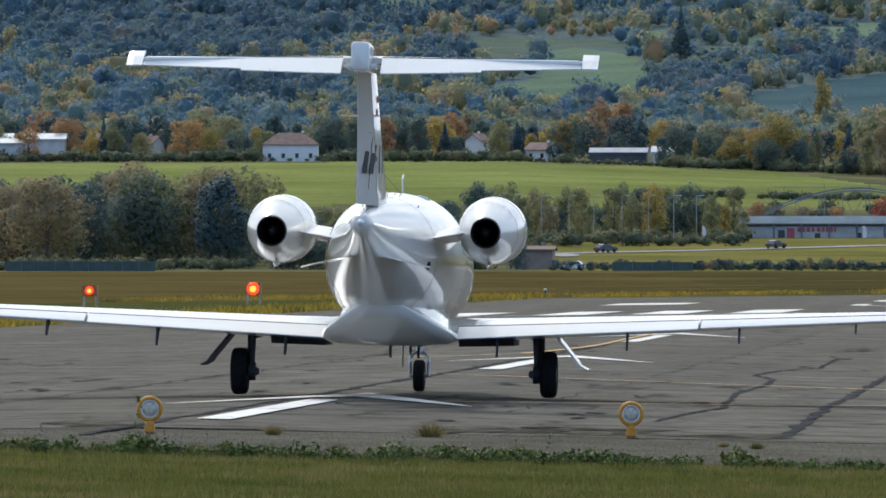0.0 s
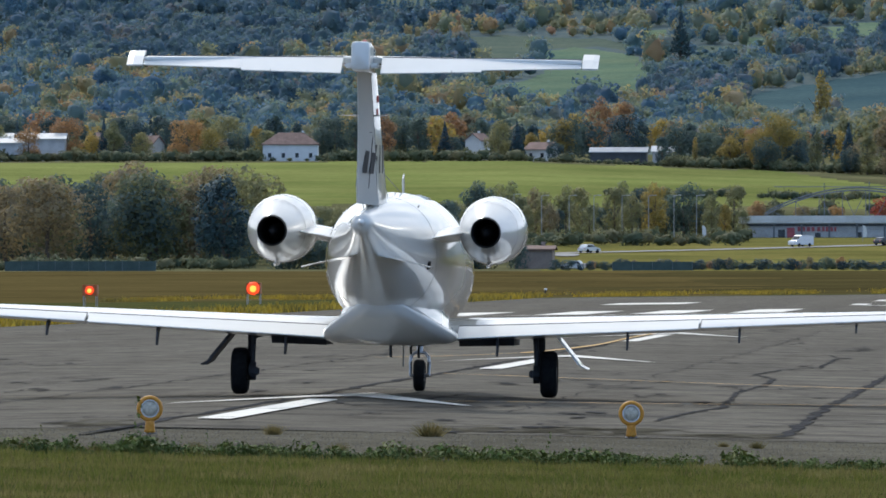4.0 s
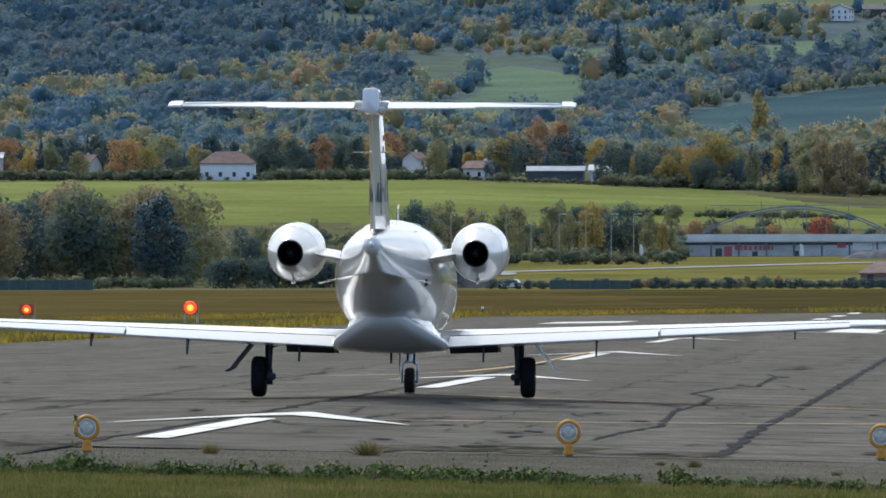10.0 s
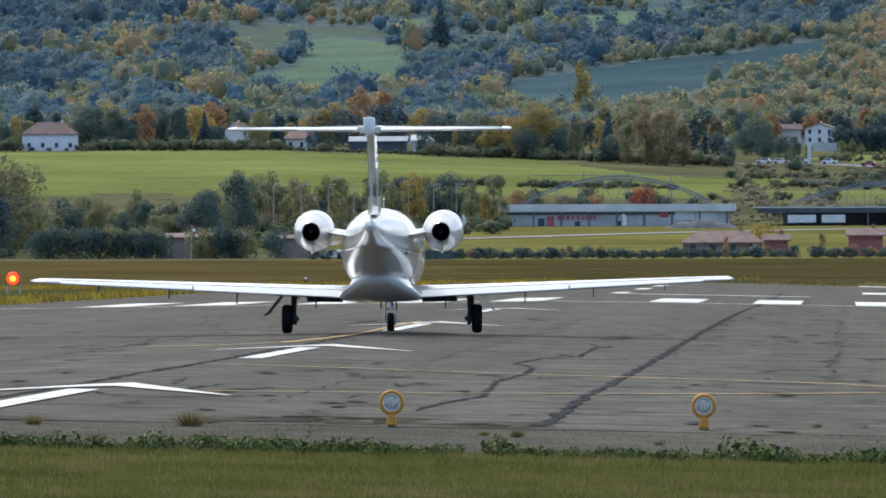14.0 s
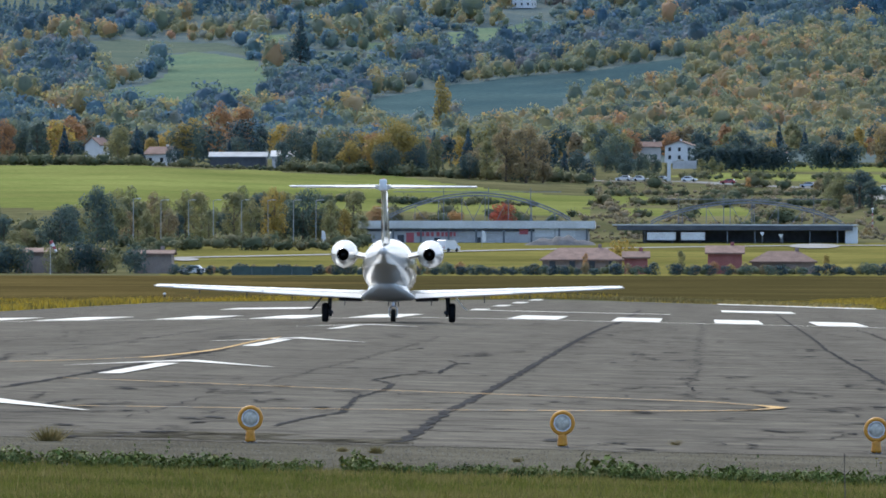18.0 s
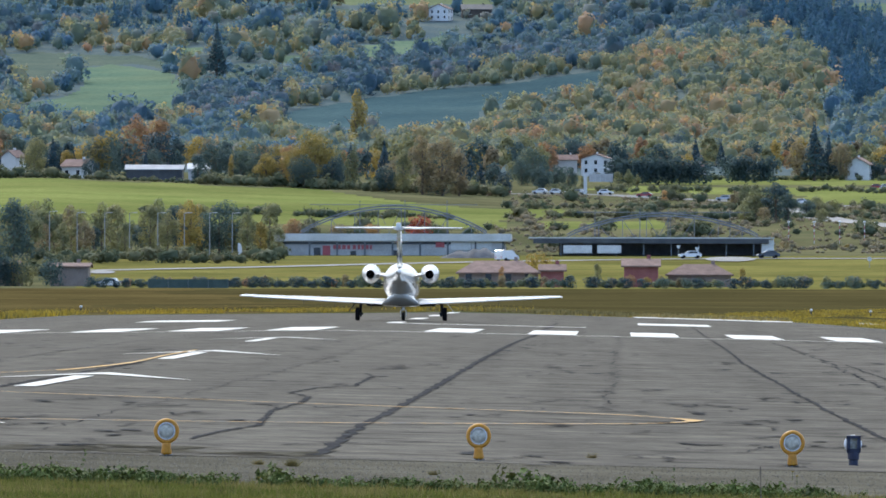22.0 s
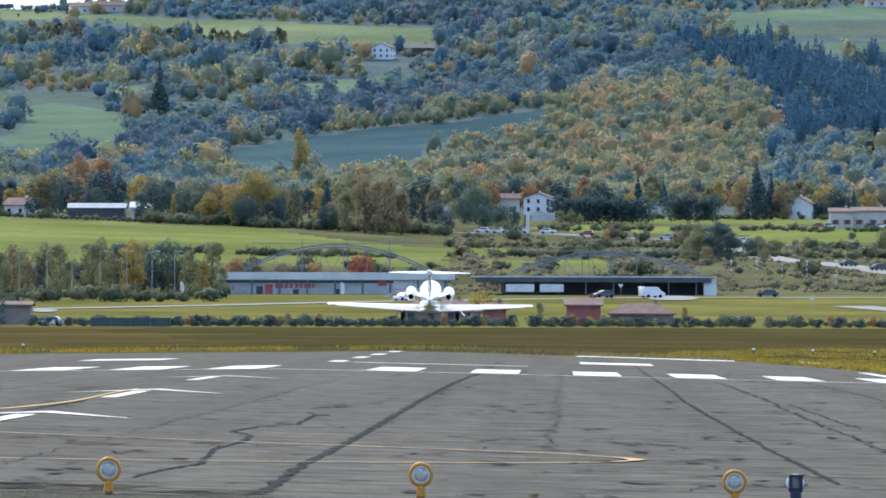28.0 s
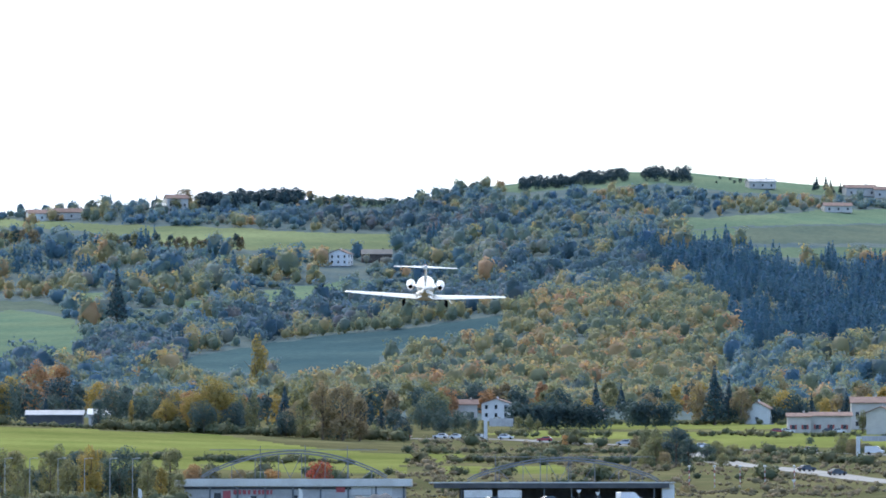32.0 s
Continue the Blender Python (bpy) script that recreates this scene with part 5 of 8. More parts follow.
def plant_scrub():
    """Bushes and hedges on the rough ground between the sheds and the road."""
    r = random.Random(8)
    sp = []
    for _ in range(1000):
        a, y = r.uniform(-900, 2150), r.uniform(1790, 2420)
        if noise.noise((a / 70, y / 60, 1.0)) < 0.12:
            continue
        if a < 600 and y < 1850 and r.random() < 0.5:
            continue
        if any(a0 - 5 < a < a1 + 5 and y0 - 5 < y < y1 + 5 for a0, y0, a1, y1 in MEADOWS):
            continue
        if a > 1440 and y < 2200 and r.random() < 0.7:
            continue
        p = stand(a, y)
        sp.append((*p, r.uniform(0.6, 1.7), r.uniform(0, 6), r.randrange(4)))
    for a0, a1, y0 in ((1100, 2100, 2515), (1150, 1800, 2690), (300, 900, 2150), (1000, 1900, 2300), (1000, 1800, 2180)):
        a = a0
        while a < a1:
            p = stand(a, y0 + r.uniform(-12, 12) + 20 * noise.noise((a / 90, 2, 2)))
            if noise.noise((a / 45, y0, 0)) > -0.25:
                sp.append((*p, r.uniform(0.4, 1.0), r.uniform(0, 6), r.randrange(4)))
            a += r.uniform(6, 13)
    a = -900
    while a < 600:
        for y0 in (1430, 1560, 1690):
            if (y0 == 1430 and a > -280) or (y0 < 1650 and a > 250):
                continue
            p = stand(a, y0 + r.uniform(-25, 25))
            sp.append((*p, r.uniform(0.7, 1.3) * (1 if y0 > 1500 else 0.8), r.uniform(0, 6), r.randrange(4)))
        a += r.uniform(9, 17)
    a = -900
    while a < 1000:
        p = stand(a, 2458 + r.uniform(-6, 12))
        near = 0.45 if 292 < a < 445 or -262 < a < -150 or 205 < a < 275 else 1.0
        sp.append((*p, r.uniform(0.8, 1.6) * near, r.uniform(0, 6), r.randrange(4)))
        a += r.uniform(6, 12)
    a = 262
    while a < 2050:
        if noise.noise((a / 80, 0.5, 3.3)) > -0.15:
            p = stand(a, r.uniform(1408, 1436))
            sp.append((*p, r.uniform(0.35, 0.62), r.uniform(0, 6), r.randrange(4)))
        a += r.uniform(7, 16)
    # dry brush and tall grass on the rough slope between the roads
    brush = []
    for _ in range(4200):
        a, y = r.uniform(940, 2100), r.uniform(1790, 2470)
        side = lerp_table(a, [(1470, 2345), (1530, 2240), (1583, 2150), (1713, 2068), (1841, 1985), (2100, 1880)])
        if abs(y - lerp_table(a, MAIN_ROAD)) < 12 or (a > 1450 and abs(y - side) < 30) or noise.noise((a / 60, y / 40, 4.0)) < -0.08:
            continue
        if any(a0 < a < a1 and y0 < y < y1 for a0, y0, a1, y1 in MEADOWS):
            continue
        brush.append((*stand(a, y), r.uniform(0.12, 0.34) * (2.0 if r.random() < 0.06 else 1.0), r.uniform(0, 6), r.randrange(4)))
    many_trees("dry_brush", [M_leaf_dry], "dry brown and olive brush on the rough slope", "brush", brush, LOW_T)
    many_trees("scrub", [M_leaf_under], "rough olive and brown bushes on the slope", "bushes", sp, SHRUB_T)


plant_scrub()


# ---- single trees ----
def leaf_obj(name, c1, c2, tl=0.5):
    m, n, l, p = node_mat(name)
    oi = n.new("ShaderNodeObjectInfo")
    geo = n.new("ShaderNodeNewGeometry")
    r = ramp(n, [(0.0, c1), (1.0, c2)])
    l.new(oi.outputs["Random"], r.inputs["Fac"])
    isl = ramp(n, [(0.0, (0.9, 0.9, 0.9)), (1.0, (1.1, 1.1, 1.1))])
    l.new(geo.outputs["Random Per Island"], isl.inputs["Fac"])
    f = tex_noise(n, l, geo.outputs["Position"], 0.35, 3)
    cl = ramp(n, [(0.35, (0.75, 0.8, 0.8)), (0.65, (1.2, 1.15, 1.0))])
    l.new(f, cl.inputs["Fac"])
    col = blend(n, l, 1.0, r.outputs["Color"], isl.outputs["Color"], "MULTIPLY")
    col = blend(n, l, 1.0, col, cl.outputs["Color"], "MULTIPLY")
    l.new(col, p.inputs["Base Color"])
    p.inputs["Roughness"].default_value, p.inputs["Specular IOR Level"].default_value = 0.75, 0.25
    # Weak blue sheen in place of haze on the single trees.
    haze_sheen(p, 0.07)
    tr = n.new("ShaderNodeBsdfTranslucent")
    l.new(col, tr.inputs["Color"])
    ms = n.new("ShaderNodeMixShader")
    ms.inputs["Fac"].default_value = tl
    l.new(p.outputs["BSDF"], ms.inputs[1])
    l.new(tr.outputs["BSDF"], ms.inputs[2])
    l.new(ms.outputs["Shader"], n["Material Output"].inputs["Surface"])
    return m


# The dark leaves carry some extra blue in place of haze.
L_dark = leaf_obj("dark_leaves", (0.066, 0.105, 0.105), (0.112, 0.155, 0.125))
L_olive = leaf_obj("olive_leaves", (0.195, 0.210, 0.105), (0.285, 0.270, 0.125))
L_yellow = leaf_obj("yellow_leaves", (0.30, 0.25, 0.075), (0.42, 0.31, 0.08))
L_orange = leaf_obj("orange_leaves", (0.37, 0.215, 0.105), (0.45, 0.28, 0.12))
L_red = leaf_obj("red_leaves", (0.30, 0.055, 0.04), (0.38, 0.09, 0.05))
L_brown = leaf_obj("brown_leaves", (0.250, 0.205, 0.120), (0.325, 0.260, 0.140))
L_con = leaf_obj("fir_needles", (0.029, 0.056, 0.058), (0.047, 0.081, 0.072), 0.1)


def trunk_mesh(bm, h, r, rng, limbs=5):
    tube(bm, (0, 0, -0.3), (0, 0, h * 0.35), r, r * 0.75, 8)
    tube(bm, (0, 0, h * 0.34), (rng.uniform(-0.2, 0.2), 0, h * 0.72), r * 0.75, r * 0.3, 7)
    for i in range(limbs):
        a, z = 6.283 * i / limbs + rng.uniform(-0.4, 0.4), h * rng.uniform(0.25, 0.5)
        ln = h * rng.uniform(0.2, 0.32)
        tube(bm, (0, 0, z), (math.cos(a) * ln * 0.7, math.sin(a) * ln * 0.7, z + ln * 0.8), r * 0.42, r * 0.12, 6)


PROTO = {}


def tree(kind, leaves, p, h, wide=1.0, label="", group=""):
    """A tree of height h at p. Alike kinds share their meshes."""
    key = (kind, leaves.name, random.Random(int(p.x * 7 + p.y)).randrange(3))
    if key not in PROTO:
        seed = sum(ord(c) for c in kind + leaves.name) * 7 + key[2]
        r, nr = random.Random(seed), np.random.default_rng(seed)
        if kind == "broad":
            v, f, nn = leaf_shell(nr, broad_blobs(nr, 10, 9.0, 18, -0.06), 4200, 0.22)
        elif kind == "slim":
            v, f, nn = leaf_shell(nr, broad_blobs(nr, 10, 5.6, 16, -0.08), 3200, 0.19)
        elif kind == "poplar":
            v, f, nn = leaf_shell(nr, poplar_blobs(nr, 10, 2.6), 1200, 0.2)
        elif kind == "fir":
            v, f, nn = leaf_shell(nr, conifer_blobs(10, 4.6), 1500, 0.26, 0.2)
        else:
            v, f, nn = leaf_shell(nr, broad_blobs(nr, 10, 13, 12, -0.1), 1000, 0.5)
        me = raw_mesh("crown", v, f, [leaves])
        me.polygons.foreach_set("use_smooth", [True] * len(me.polygons))
        me.normals_split_custom_set_from_vertices(nn)
        ob = new({"fir": "fir_tree", "poplar": "poplar_tree", "bush": "bush"}.get(kind, "tree"))
        cr = new("crown", me)
        cr.parent = ob
        bm = bmesh.new()
        trunk_mesh(bm, 10, {"bush": 0.12, "poplar": 0.2}.get(kind, 0.26), r)
        part("trunk", bm, M_bark, ob)
        PROTO[key] = ob
        made = ob
    else:
        made = copy_thing(PROTO[key], Matrix.Identity(4))
    s = h / 10
    made.matrix_basis = Matrix.LocRotScale(p, Euler((0, 0, (p.x * 1.7) % 6.28)), (s * wide, s * wide, s))
    return tagged(made, label, {"bush": "bush"}.get(kind, "tree"), group)


NAMES = {"dark_leaves": "dark green", "olive_leaves": "olive green", "yellow_leaves": "yellow autumn", "orange_leaves": "orange autumn",
         "red_leaves": "red autumn", "brown_leaves": "brown autumn", "fir_needles": "dark"}


FAR = {}


def rising(a, b, d, kind, leaves, top, wide=1.0, where="", group=""):
    """A tree whose foot is on the land at bearing a, distance d, and whose tip is at fall top."""
    p = stand(a, d)
    h = 1.63 + (494 - top) / 16000 * d - p.z
    if group in ("skyline trees", "hill foot trees", "screen trees", "clump trees", "field saplings") or (group == "hamlet trees" and d > 2555):
        k = {"broad": 0, "slim": 1, "poplar": 1, "fir": 2, "bush": 0}[kind]
        FAR.setdefault(leaves.name, []).append((*p, max(0.5, h) / 10 * (1 if k else min(wide, 1.1)), (a * 1.3) % 6.28, k))
        return None
    shape = {"fir": "conifer", "poplar": "slender poplar", "bush": "bush", "slim": "tree", "broad": "spreading tree"}[kind]
    return tree(kind, leaves, p, max(0.5, h), wide, f"{NAMES[leaves.name]} {shape} {where}".strip(), group)


def belts():
    r = random.Random(21)
    pick = lambda *w: r.choices([L_dark, L_olive, L_yellow, L_brown, L_orange, L_con], w)[0]
    # thick dark belt at the left of the airfield
    a = -860
    while a < -270:
        d = r.uniform(1440, 1640)
        rising(a, 0, d, r.choice(["broad", "broad", "slim"]), pick(6, 4, 0.3, 0.8, 0.1, 0.5), r.uniform(318, 385), 1.1, "in a belt beyond the field", "belt trees")
        a += r.uniform(9, 17)
    while a < 600:
        d = r.uniform(1600, 1730) if a < 150 else r.uniform(1718, 1800)
        tall = 352 if a > 120 else 385
        rising(a, 0, d, r.choice(["broad", "slim", "slim"]), pick(2.4, 8, 0.7, 1.0, 0.2, 0.1), tall + r.uniform(-14, 42), 0.95, "in a belt beyond the field", "belt trees")
        a += r.uniform(9, 17)
    for a, top in ((-620, 325), (-480, 302), (-352, 312), (126, 338)):
        rising(a, 0, 1560, "broad" if a < 0 else "slim", L_dark if a > 0 or a < -500 else L_brown, top, 0.95, "in a belt beyond the field", "belt trees")
    # wooded hamlet above the meadow
    a = -900
    while a < 1000:
        d = r.uniform(2462, 2560) if r.random() < 0.5 else r.uniform(2560, 2960)
        k = r.choices(["broad", "slim", "fir", "poplar"], (6, 4, 1.6, 0.6))[0]
        if (292 < a < 445 or -262 < a < -150 or 205 < a < 275) and d < 2530:
            a += r.uniform(5, 11)
            continue
        foot = fall(a, d)
        top = foot - r.uniform(38, 82) * (0.75 if d > 2700 else 1)
        rising(a, 0, d, k, L_con if k == "fir" else pick(6, 4, 1.6, 1.2, 1.5, 1.5), top, r.uniform(0.85, 1.15), "above the meadow", "hamlet trees")
        a += r.uniform(5, 11)
    a = 1000
    while a < 2150:
        d = r.uniform(2700, 2980)
        k = r.choices(["broad", "slim", "fir"], (5, 4, 1))[0]
        if 1075 < a < 1200 and d < 2860:
            d = 2880 + (d - 2700) * 0.3
        rising(a, 0, d, k, L_con if k == "fir" else pick(3, 5, 2, 2.4, 1.1, 0.3), fall(a, d) - r.uniform(30, 62), 1.0, "at the foot of the wooded hill", "hill foot trees")
        a += r.uniform(7, 14)
    # landmarks
    for a, d, k, lv, top, w in ((625, 2470, "broad", L_yellow, 250, 0.9), (660, 2475, "broad", L_yellow, 222, 0.9), (640, 2460, "broad", L_dark, 262, 1.0), (572, 2470, "broad", L_yellow, 262, 0.9), (690, 2465, "broad", L_dark, 268, 0.9),
                               (850, 2440, "slim", L_brown, 226, 0.9), (885, 2435, "slim", L_brown, 228, 1.0), (915, 2440, "slim", L_brown, 250, 0.9), (815, 2450, "slim", L_olive, 258, 0.9), (875, 2445, "broad", L_dark, 270, 0.9), (785, 2450, "broad", L_dark, 282, 0.8),
                               (733, 3190, "poplar", L_yellow, 148, 0.95), (744, 3195, "poplar", L_yellow, 168, 1.0), (383, 2750, "slim", L_orange, 198, 0.85), (340, 2740, "slim", L_orange, 190, 0.9), (385, 2600, "broad", L_con, 222, 1.1), (262, 2470, "broad", L_dark, 268, 0.9), (452, 2465, "slim", L_dark, 262, 0.9), (485, 3780, "fir", L_con, 30, 0.9),
                               (1046, 2600, "broad", L_dark, 250, 1.0), (1078, 2860, "broad", L_dark, 240, 1.0), (1116, 2900, "broad", L_dark, 232, 1.0), (1025, 2590, "broad", L_dark, 270, 1.0), (1150, 2930, "broad", L_yellow, 240, 0.9), (1062, 2530, "broad", L_dark, 284, 1.0), (1085, 2540, "broad", L_dark, 280, 0.9), (1108, 2535, "broad", L_dark, 284, 0.9), (1133, 2530, "slim", L_olive, 300, 0.9), (1196, 2540, "slim", L_olive, 292, 1.0),
                               (1543, 2680, "fir", L_con, 206, 1.15), (1568, 2700, "fir", L_con, 228, 1.1), (1512, 2690, "slim", L_brown, 232, 1.0), (1590, 2695, "slim", L_brown, 240, 1.0),
                               (1278, 2400, "broad", L_orange, 325, 0.7), (1335, 2390, "broad", L_orange, 345, 0.6), (1440, 2130, "slim", L_olive, 315, 1.3), (1475, 2125, "slim", L_dark, 311, 1.3), (1497, 2120, "slim", L_dark, 328, 1.2), (1420, 2120, "broad", L_olive, 350, 0.9), (1557, 2090, "broad", L_olive, 358, 0.9), (1455, 2110, "broad", L_brown, 355, 0.9),
                               (760, 1860, "broad", L_orange, 385, 0.8), (843, 1880, "broad", L_red, 371, 1.0), (620, 1850, "broad", L_orange, 377, 0.8), (700, 1860, "broad", L_brown, 385, 0.8),
                               (1060, 1520, "bush", L_yellow, 432, 0.8), (1160, 1450, "slim", L_olive, 455, 0.7), (1415, 1435, "slim", L_yellow, 462, 0.8), (990, 1430, "slim", L_orange, 460, 0.6)):
        rising(a, 0, d, k, lv, top, w, "standing out from the woods" if d > 2000 else "near the buildings")
    for a, d, k, lv, up in ((1215, 2560, "slim", L_olive, 34), (1230, 2555, "slim", L_olive, 26), (1085, 2505, "bush", L_olive, 16), (1420, 2330, "slim", L_olive, 40), (1402, 2300, "slim", L_brown, 34), (1463, 2140, "bush", L_dark, 26),
                            (1550, 2200, "broad", L_olive, 36), (1575, 2205, "broad", L_olive, 30), (1530, 2190, "broad", L_dark, 34), (1770, 2260, "broad", L_olive, 40), (1790, 2250, "broad", L_brown, 34), (1805, 2540, "slim", L_olive, 44), (1712, 2420, "bush", L_dark, 14),
                            (1290, 2150, "bush", L_olive, 14), (1230, 1830, "bush", L_brown, 12), (1365, 1900, "bush", L_yellow, 18), (1400, 1880, "broad", L_brown, 24), (1340, 2060, "broad", L_olive, 22), (1490, 1860, "bush", L_brown, 16), (1600, 1850, "bush", L_yellow, 10)):
        rising(a, 0, d, k, lv, fall(a, d) - up, 1.0, "on the rough slope", "slope trees")
    for a in range(1195, 1350, 15):
        rising(a, 0, 2600, "broad", L_dark, r.uniform(258, 270), 0.9, "in a clipped dark screen", "screen trees")
    for a in range(1400, 1480, 16):
        rising(a, 0, 2640, "broad", L_dark, r.uniform(256, 264), 0.9, "in a dark round clump", "clump trees")
    for a in range(1632, 1720, 14):
        rising(a, 0, 2700, "broad", L_dark, r.uniform(268, 277), 0.9, "in a clipped dark screen", "screen trees")
    # row of shrubs at the end of the field
    a = 262
    while a < 2000:
        rising(a, 0, r.uniform(1392, 1402), "bush", r.choice([L_dark, L_con, L_con, L_con]), fall(a, 1396) - (r.uniform(13, 23) if a > 1000 else r.uniform(10, 24)), r.uniform(1.0, 1.4), "in a row at the field's end", "field shrubs")
        a += r.uniform(20, 44) if a > 1000 else r.uniform(13, 30)
    a = 330
    while a < 2000:
        rising(a, 0, r.uniform(1406, 1425), "broad", r.choice([L_yellow, L_brown, L_brown, L_olive, L_orange]), fall(a, 1415) - r.uniform(14, 28), 0.9, "young tree at the field's end", "field saplings")
        a += r.uniform(16, 60)
    a = -230
    while a < 255:
        if 150 < a < 188 or a > 192 or -5 < a < 45:
            a += 6
            continue
        rising(a, 0, 1428 + r.uniform(-2, 2), 'bush', r.choice([L_dark, L_dark, L_olive]), 444 + r.uniform(-3, 6), 0.8, 'in a tall clipped hedge', 'hedge shrubs')
        a += r.uniform(11, 17)
    # thin hedge trees along the lower edge of the high meadow
    a = 255
    while a < 715:
        d = spot_y(a, lerp_table(a, [(255, -12), (430, 0), (715, 2)]))
        rising(a, 0, d, "slim", r.choice([L_brown, L_brown, L_olive, L_dark]), fall(a, d) - r.uniform(14, 34), 0.9, "in a hedge below the high meadow", "hill foot trees")
        a += r.uniform(5, 10)
    # ridge line
    for a0, a1, n, lo, hi, lv, kd in ((560, 640, 5, 18, 30, L_olive, "broad"), (632, 812, 60, 20, 36, L_con, "broad"), (850, 900, 3, 12, 24, L_olive, "broad"), (830, 1140, 50, 8, 22, L_dark, "broad"), (1198, 1262, 18, 14, 22, L_con, "broad"), (1262, 1388, 46, 15, 19, L_con, "broad"),
                                     (1415, 1500, 24, 10, 24, L_con, "broad"), (1540, 1595, 5, 5, 10, L_dark, "bush"), (1712, 1770, 6, 12, 26, L_con, "fir"), (1790, 2100, 12, 6, 14, L_olive, "broad"), (420, 560, 8, 6, 18, L_dark, "broad"), (100, 330, 7, 6, 14, L_dark, "bush")):
        for i in range(n):
            a = a0 + (a1 - a0) * (i + r.random()) / n
            d = 4660 + r.uniform(-25, 20)
            rising(a, 0, d, kd, lv, fall(a, d) - r.uniform(lo, hi), 1.0, "on the skyline", "skyline trees")
    rising(605, 0, 4660, "broad", L_brown, -112, 0.9, "alone on the skyline")
    rising(555, 0, 4660, "fir", L_con, -100, 1.0, "on the skyline")
    rising(442, 0, 4660, "broad", L_dark, -92, 0.9, "on the skyline")


belts()
FAR_T = [leaf_shell(nrng, broad_blobs(nrng, 10, 8.5, 15, -0.06), 800, 0.48), leaf_shell(nrng, broad_blobs(nrng, 10, 5.4, 14, -0.06), 650, 0.42), leaf_shell(nrng, conifer_blobs(10, 4.6), 600, 0.42, 0.2)]
for key, places in FAR.items():
    mat_ = {m.name: m for m in (L_dark, L_olive, L_yellow, L_orange, L_red, L_brown, L_con)}[key]
    many_trees("far_trees", [mat_], f"{NAMES[key]} far trees along the slope and the skyline", "trees", places, FAR_T)


# ---- buildings ----
M_render = surface("cream_render", (0.46, 0.43, 0.385), (0.54, 0.505, 0.45), 0.4, 0.9, fine=6, vary=0.08)
M_renderwhite = surface("white_render", (0.62, 0.62, 0.61), (0.70, 0.70, 0.69), 0.4, 0.9, fine=6, vary=0.06)
M_brownwall = surface("brown_plaster", (0.22, 0.165, 0.135), (0.29, 0.22, 0.18), 0.5, 0.9, fine=6)
M_redwall = surface("red_render", (0.25, 0.085, 0.075), (0.31, 0.115, 0.10), 0.5, 0.9, fine=6)
M_tile = surface("clay_tiles", (0.165, 0.105, 0.085), (0.24, 0.155, 0.125), 0.6, 0.9, fine=4, vary=0.12)
M_pane = surface("dark_glass", (0.02, 0.025, 0.03), (0.04, 0.045, 0.05), 2, 0.12)
M_shutter = surface("shutter_red", (0.28, 0.06, 0.05), (0.34, 0.09, 0.07), 3, 0.7)
M_sheet = surface("grey_sheet", (0.40, 0.39, 0.385), (0.50, 0.49, 0.48), 0.3, 0.6, fine=5, wide=0.08)
M_pale = surface("pale_roof", (0.52, 0.52, 0.50), (0.62, 0.62, 0.60), 0.3, 0.55, fine=4)
M_truss = surface("truss_grey", (0.10, 0.115, 0.13), (0.16, 0.175, 0.19), 1, 0.6)
M_bluesheet = surface("blue_grey_sheet", (0.36, 0.37, 0.38), (0.46, 0.47, 0.48), 0.3, 0.7, fine=4, spec=0.1)
M_roofdark = surface("dark_sheet", (0.045, 0.05, 0.06), (0.08, 0.085, 0.09), 0.5, 0.6)
M_signred = surface("sign_red", (0.36, 0.075, 0.09), (0.43, 0.10, 0.11), 1, 0.6)
M_tarmac = surface("road_tarmac", (0.12, 0.12, 0.125), (0.17, 0.17, 0.17), 0.1, 0.9, fine=3)
M_pale_road = surface("pale_road", (0.21, 0.205, 0.19), (0.27, 0.26, 0.245), 0.1, 0.9, fine=3)


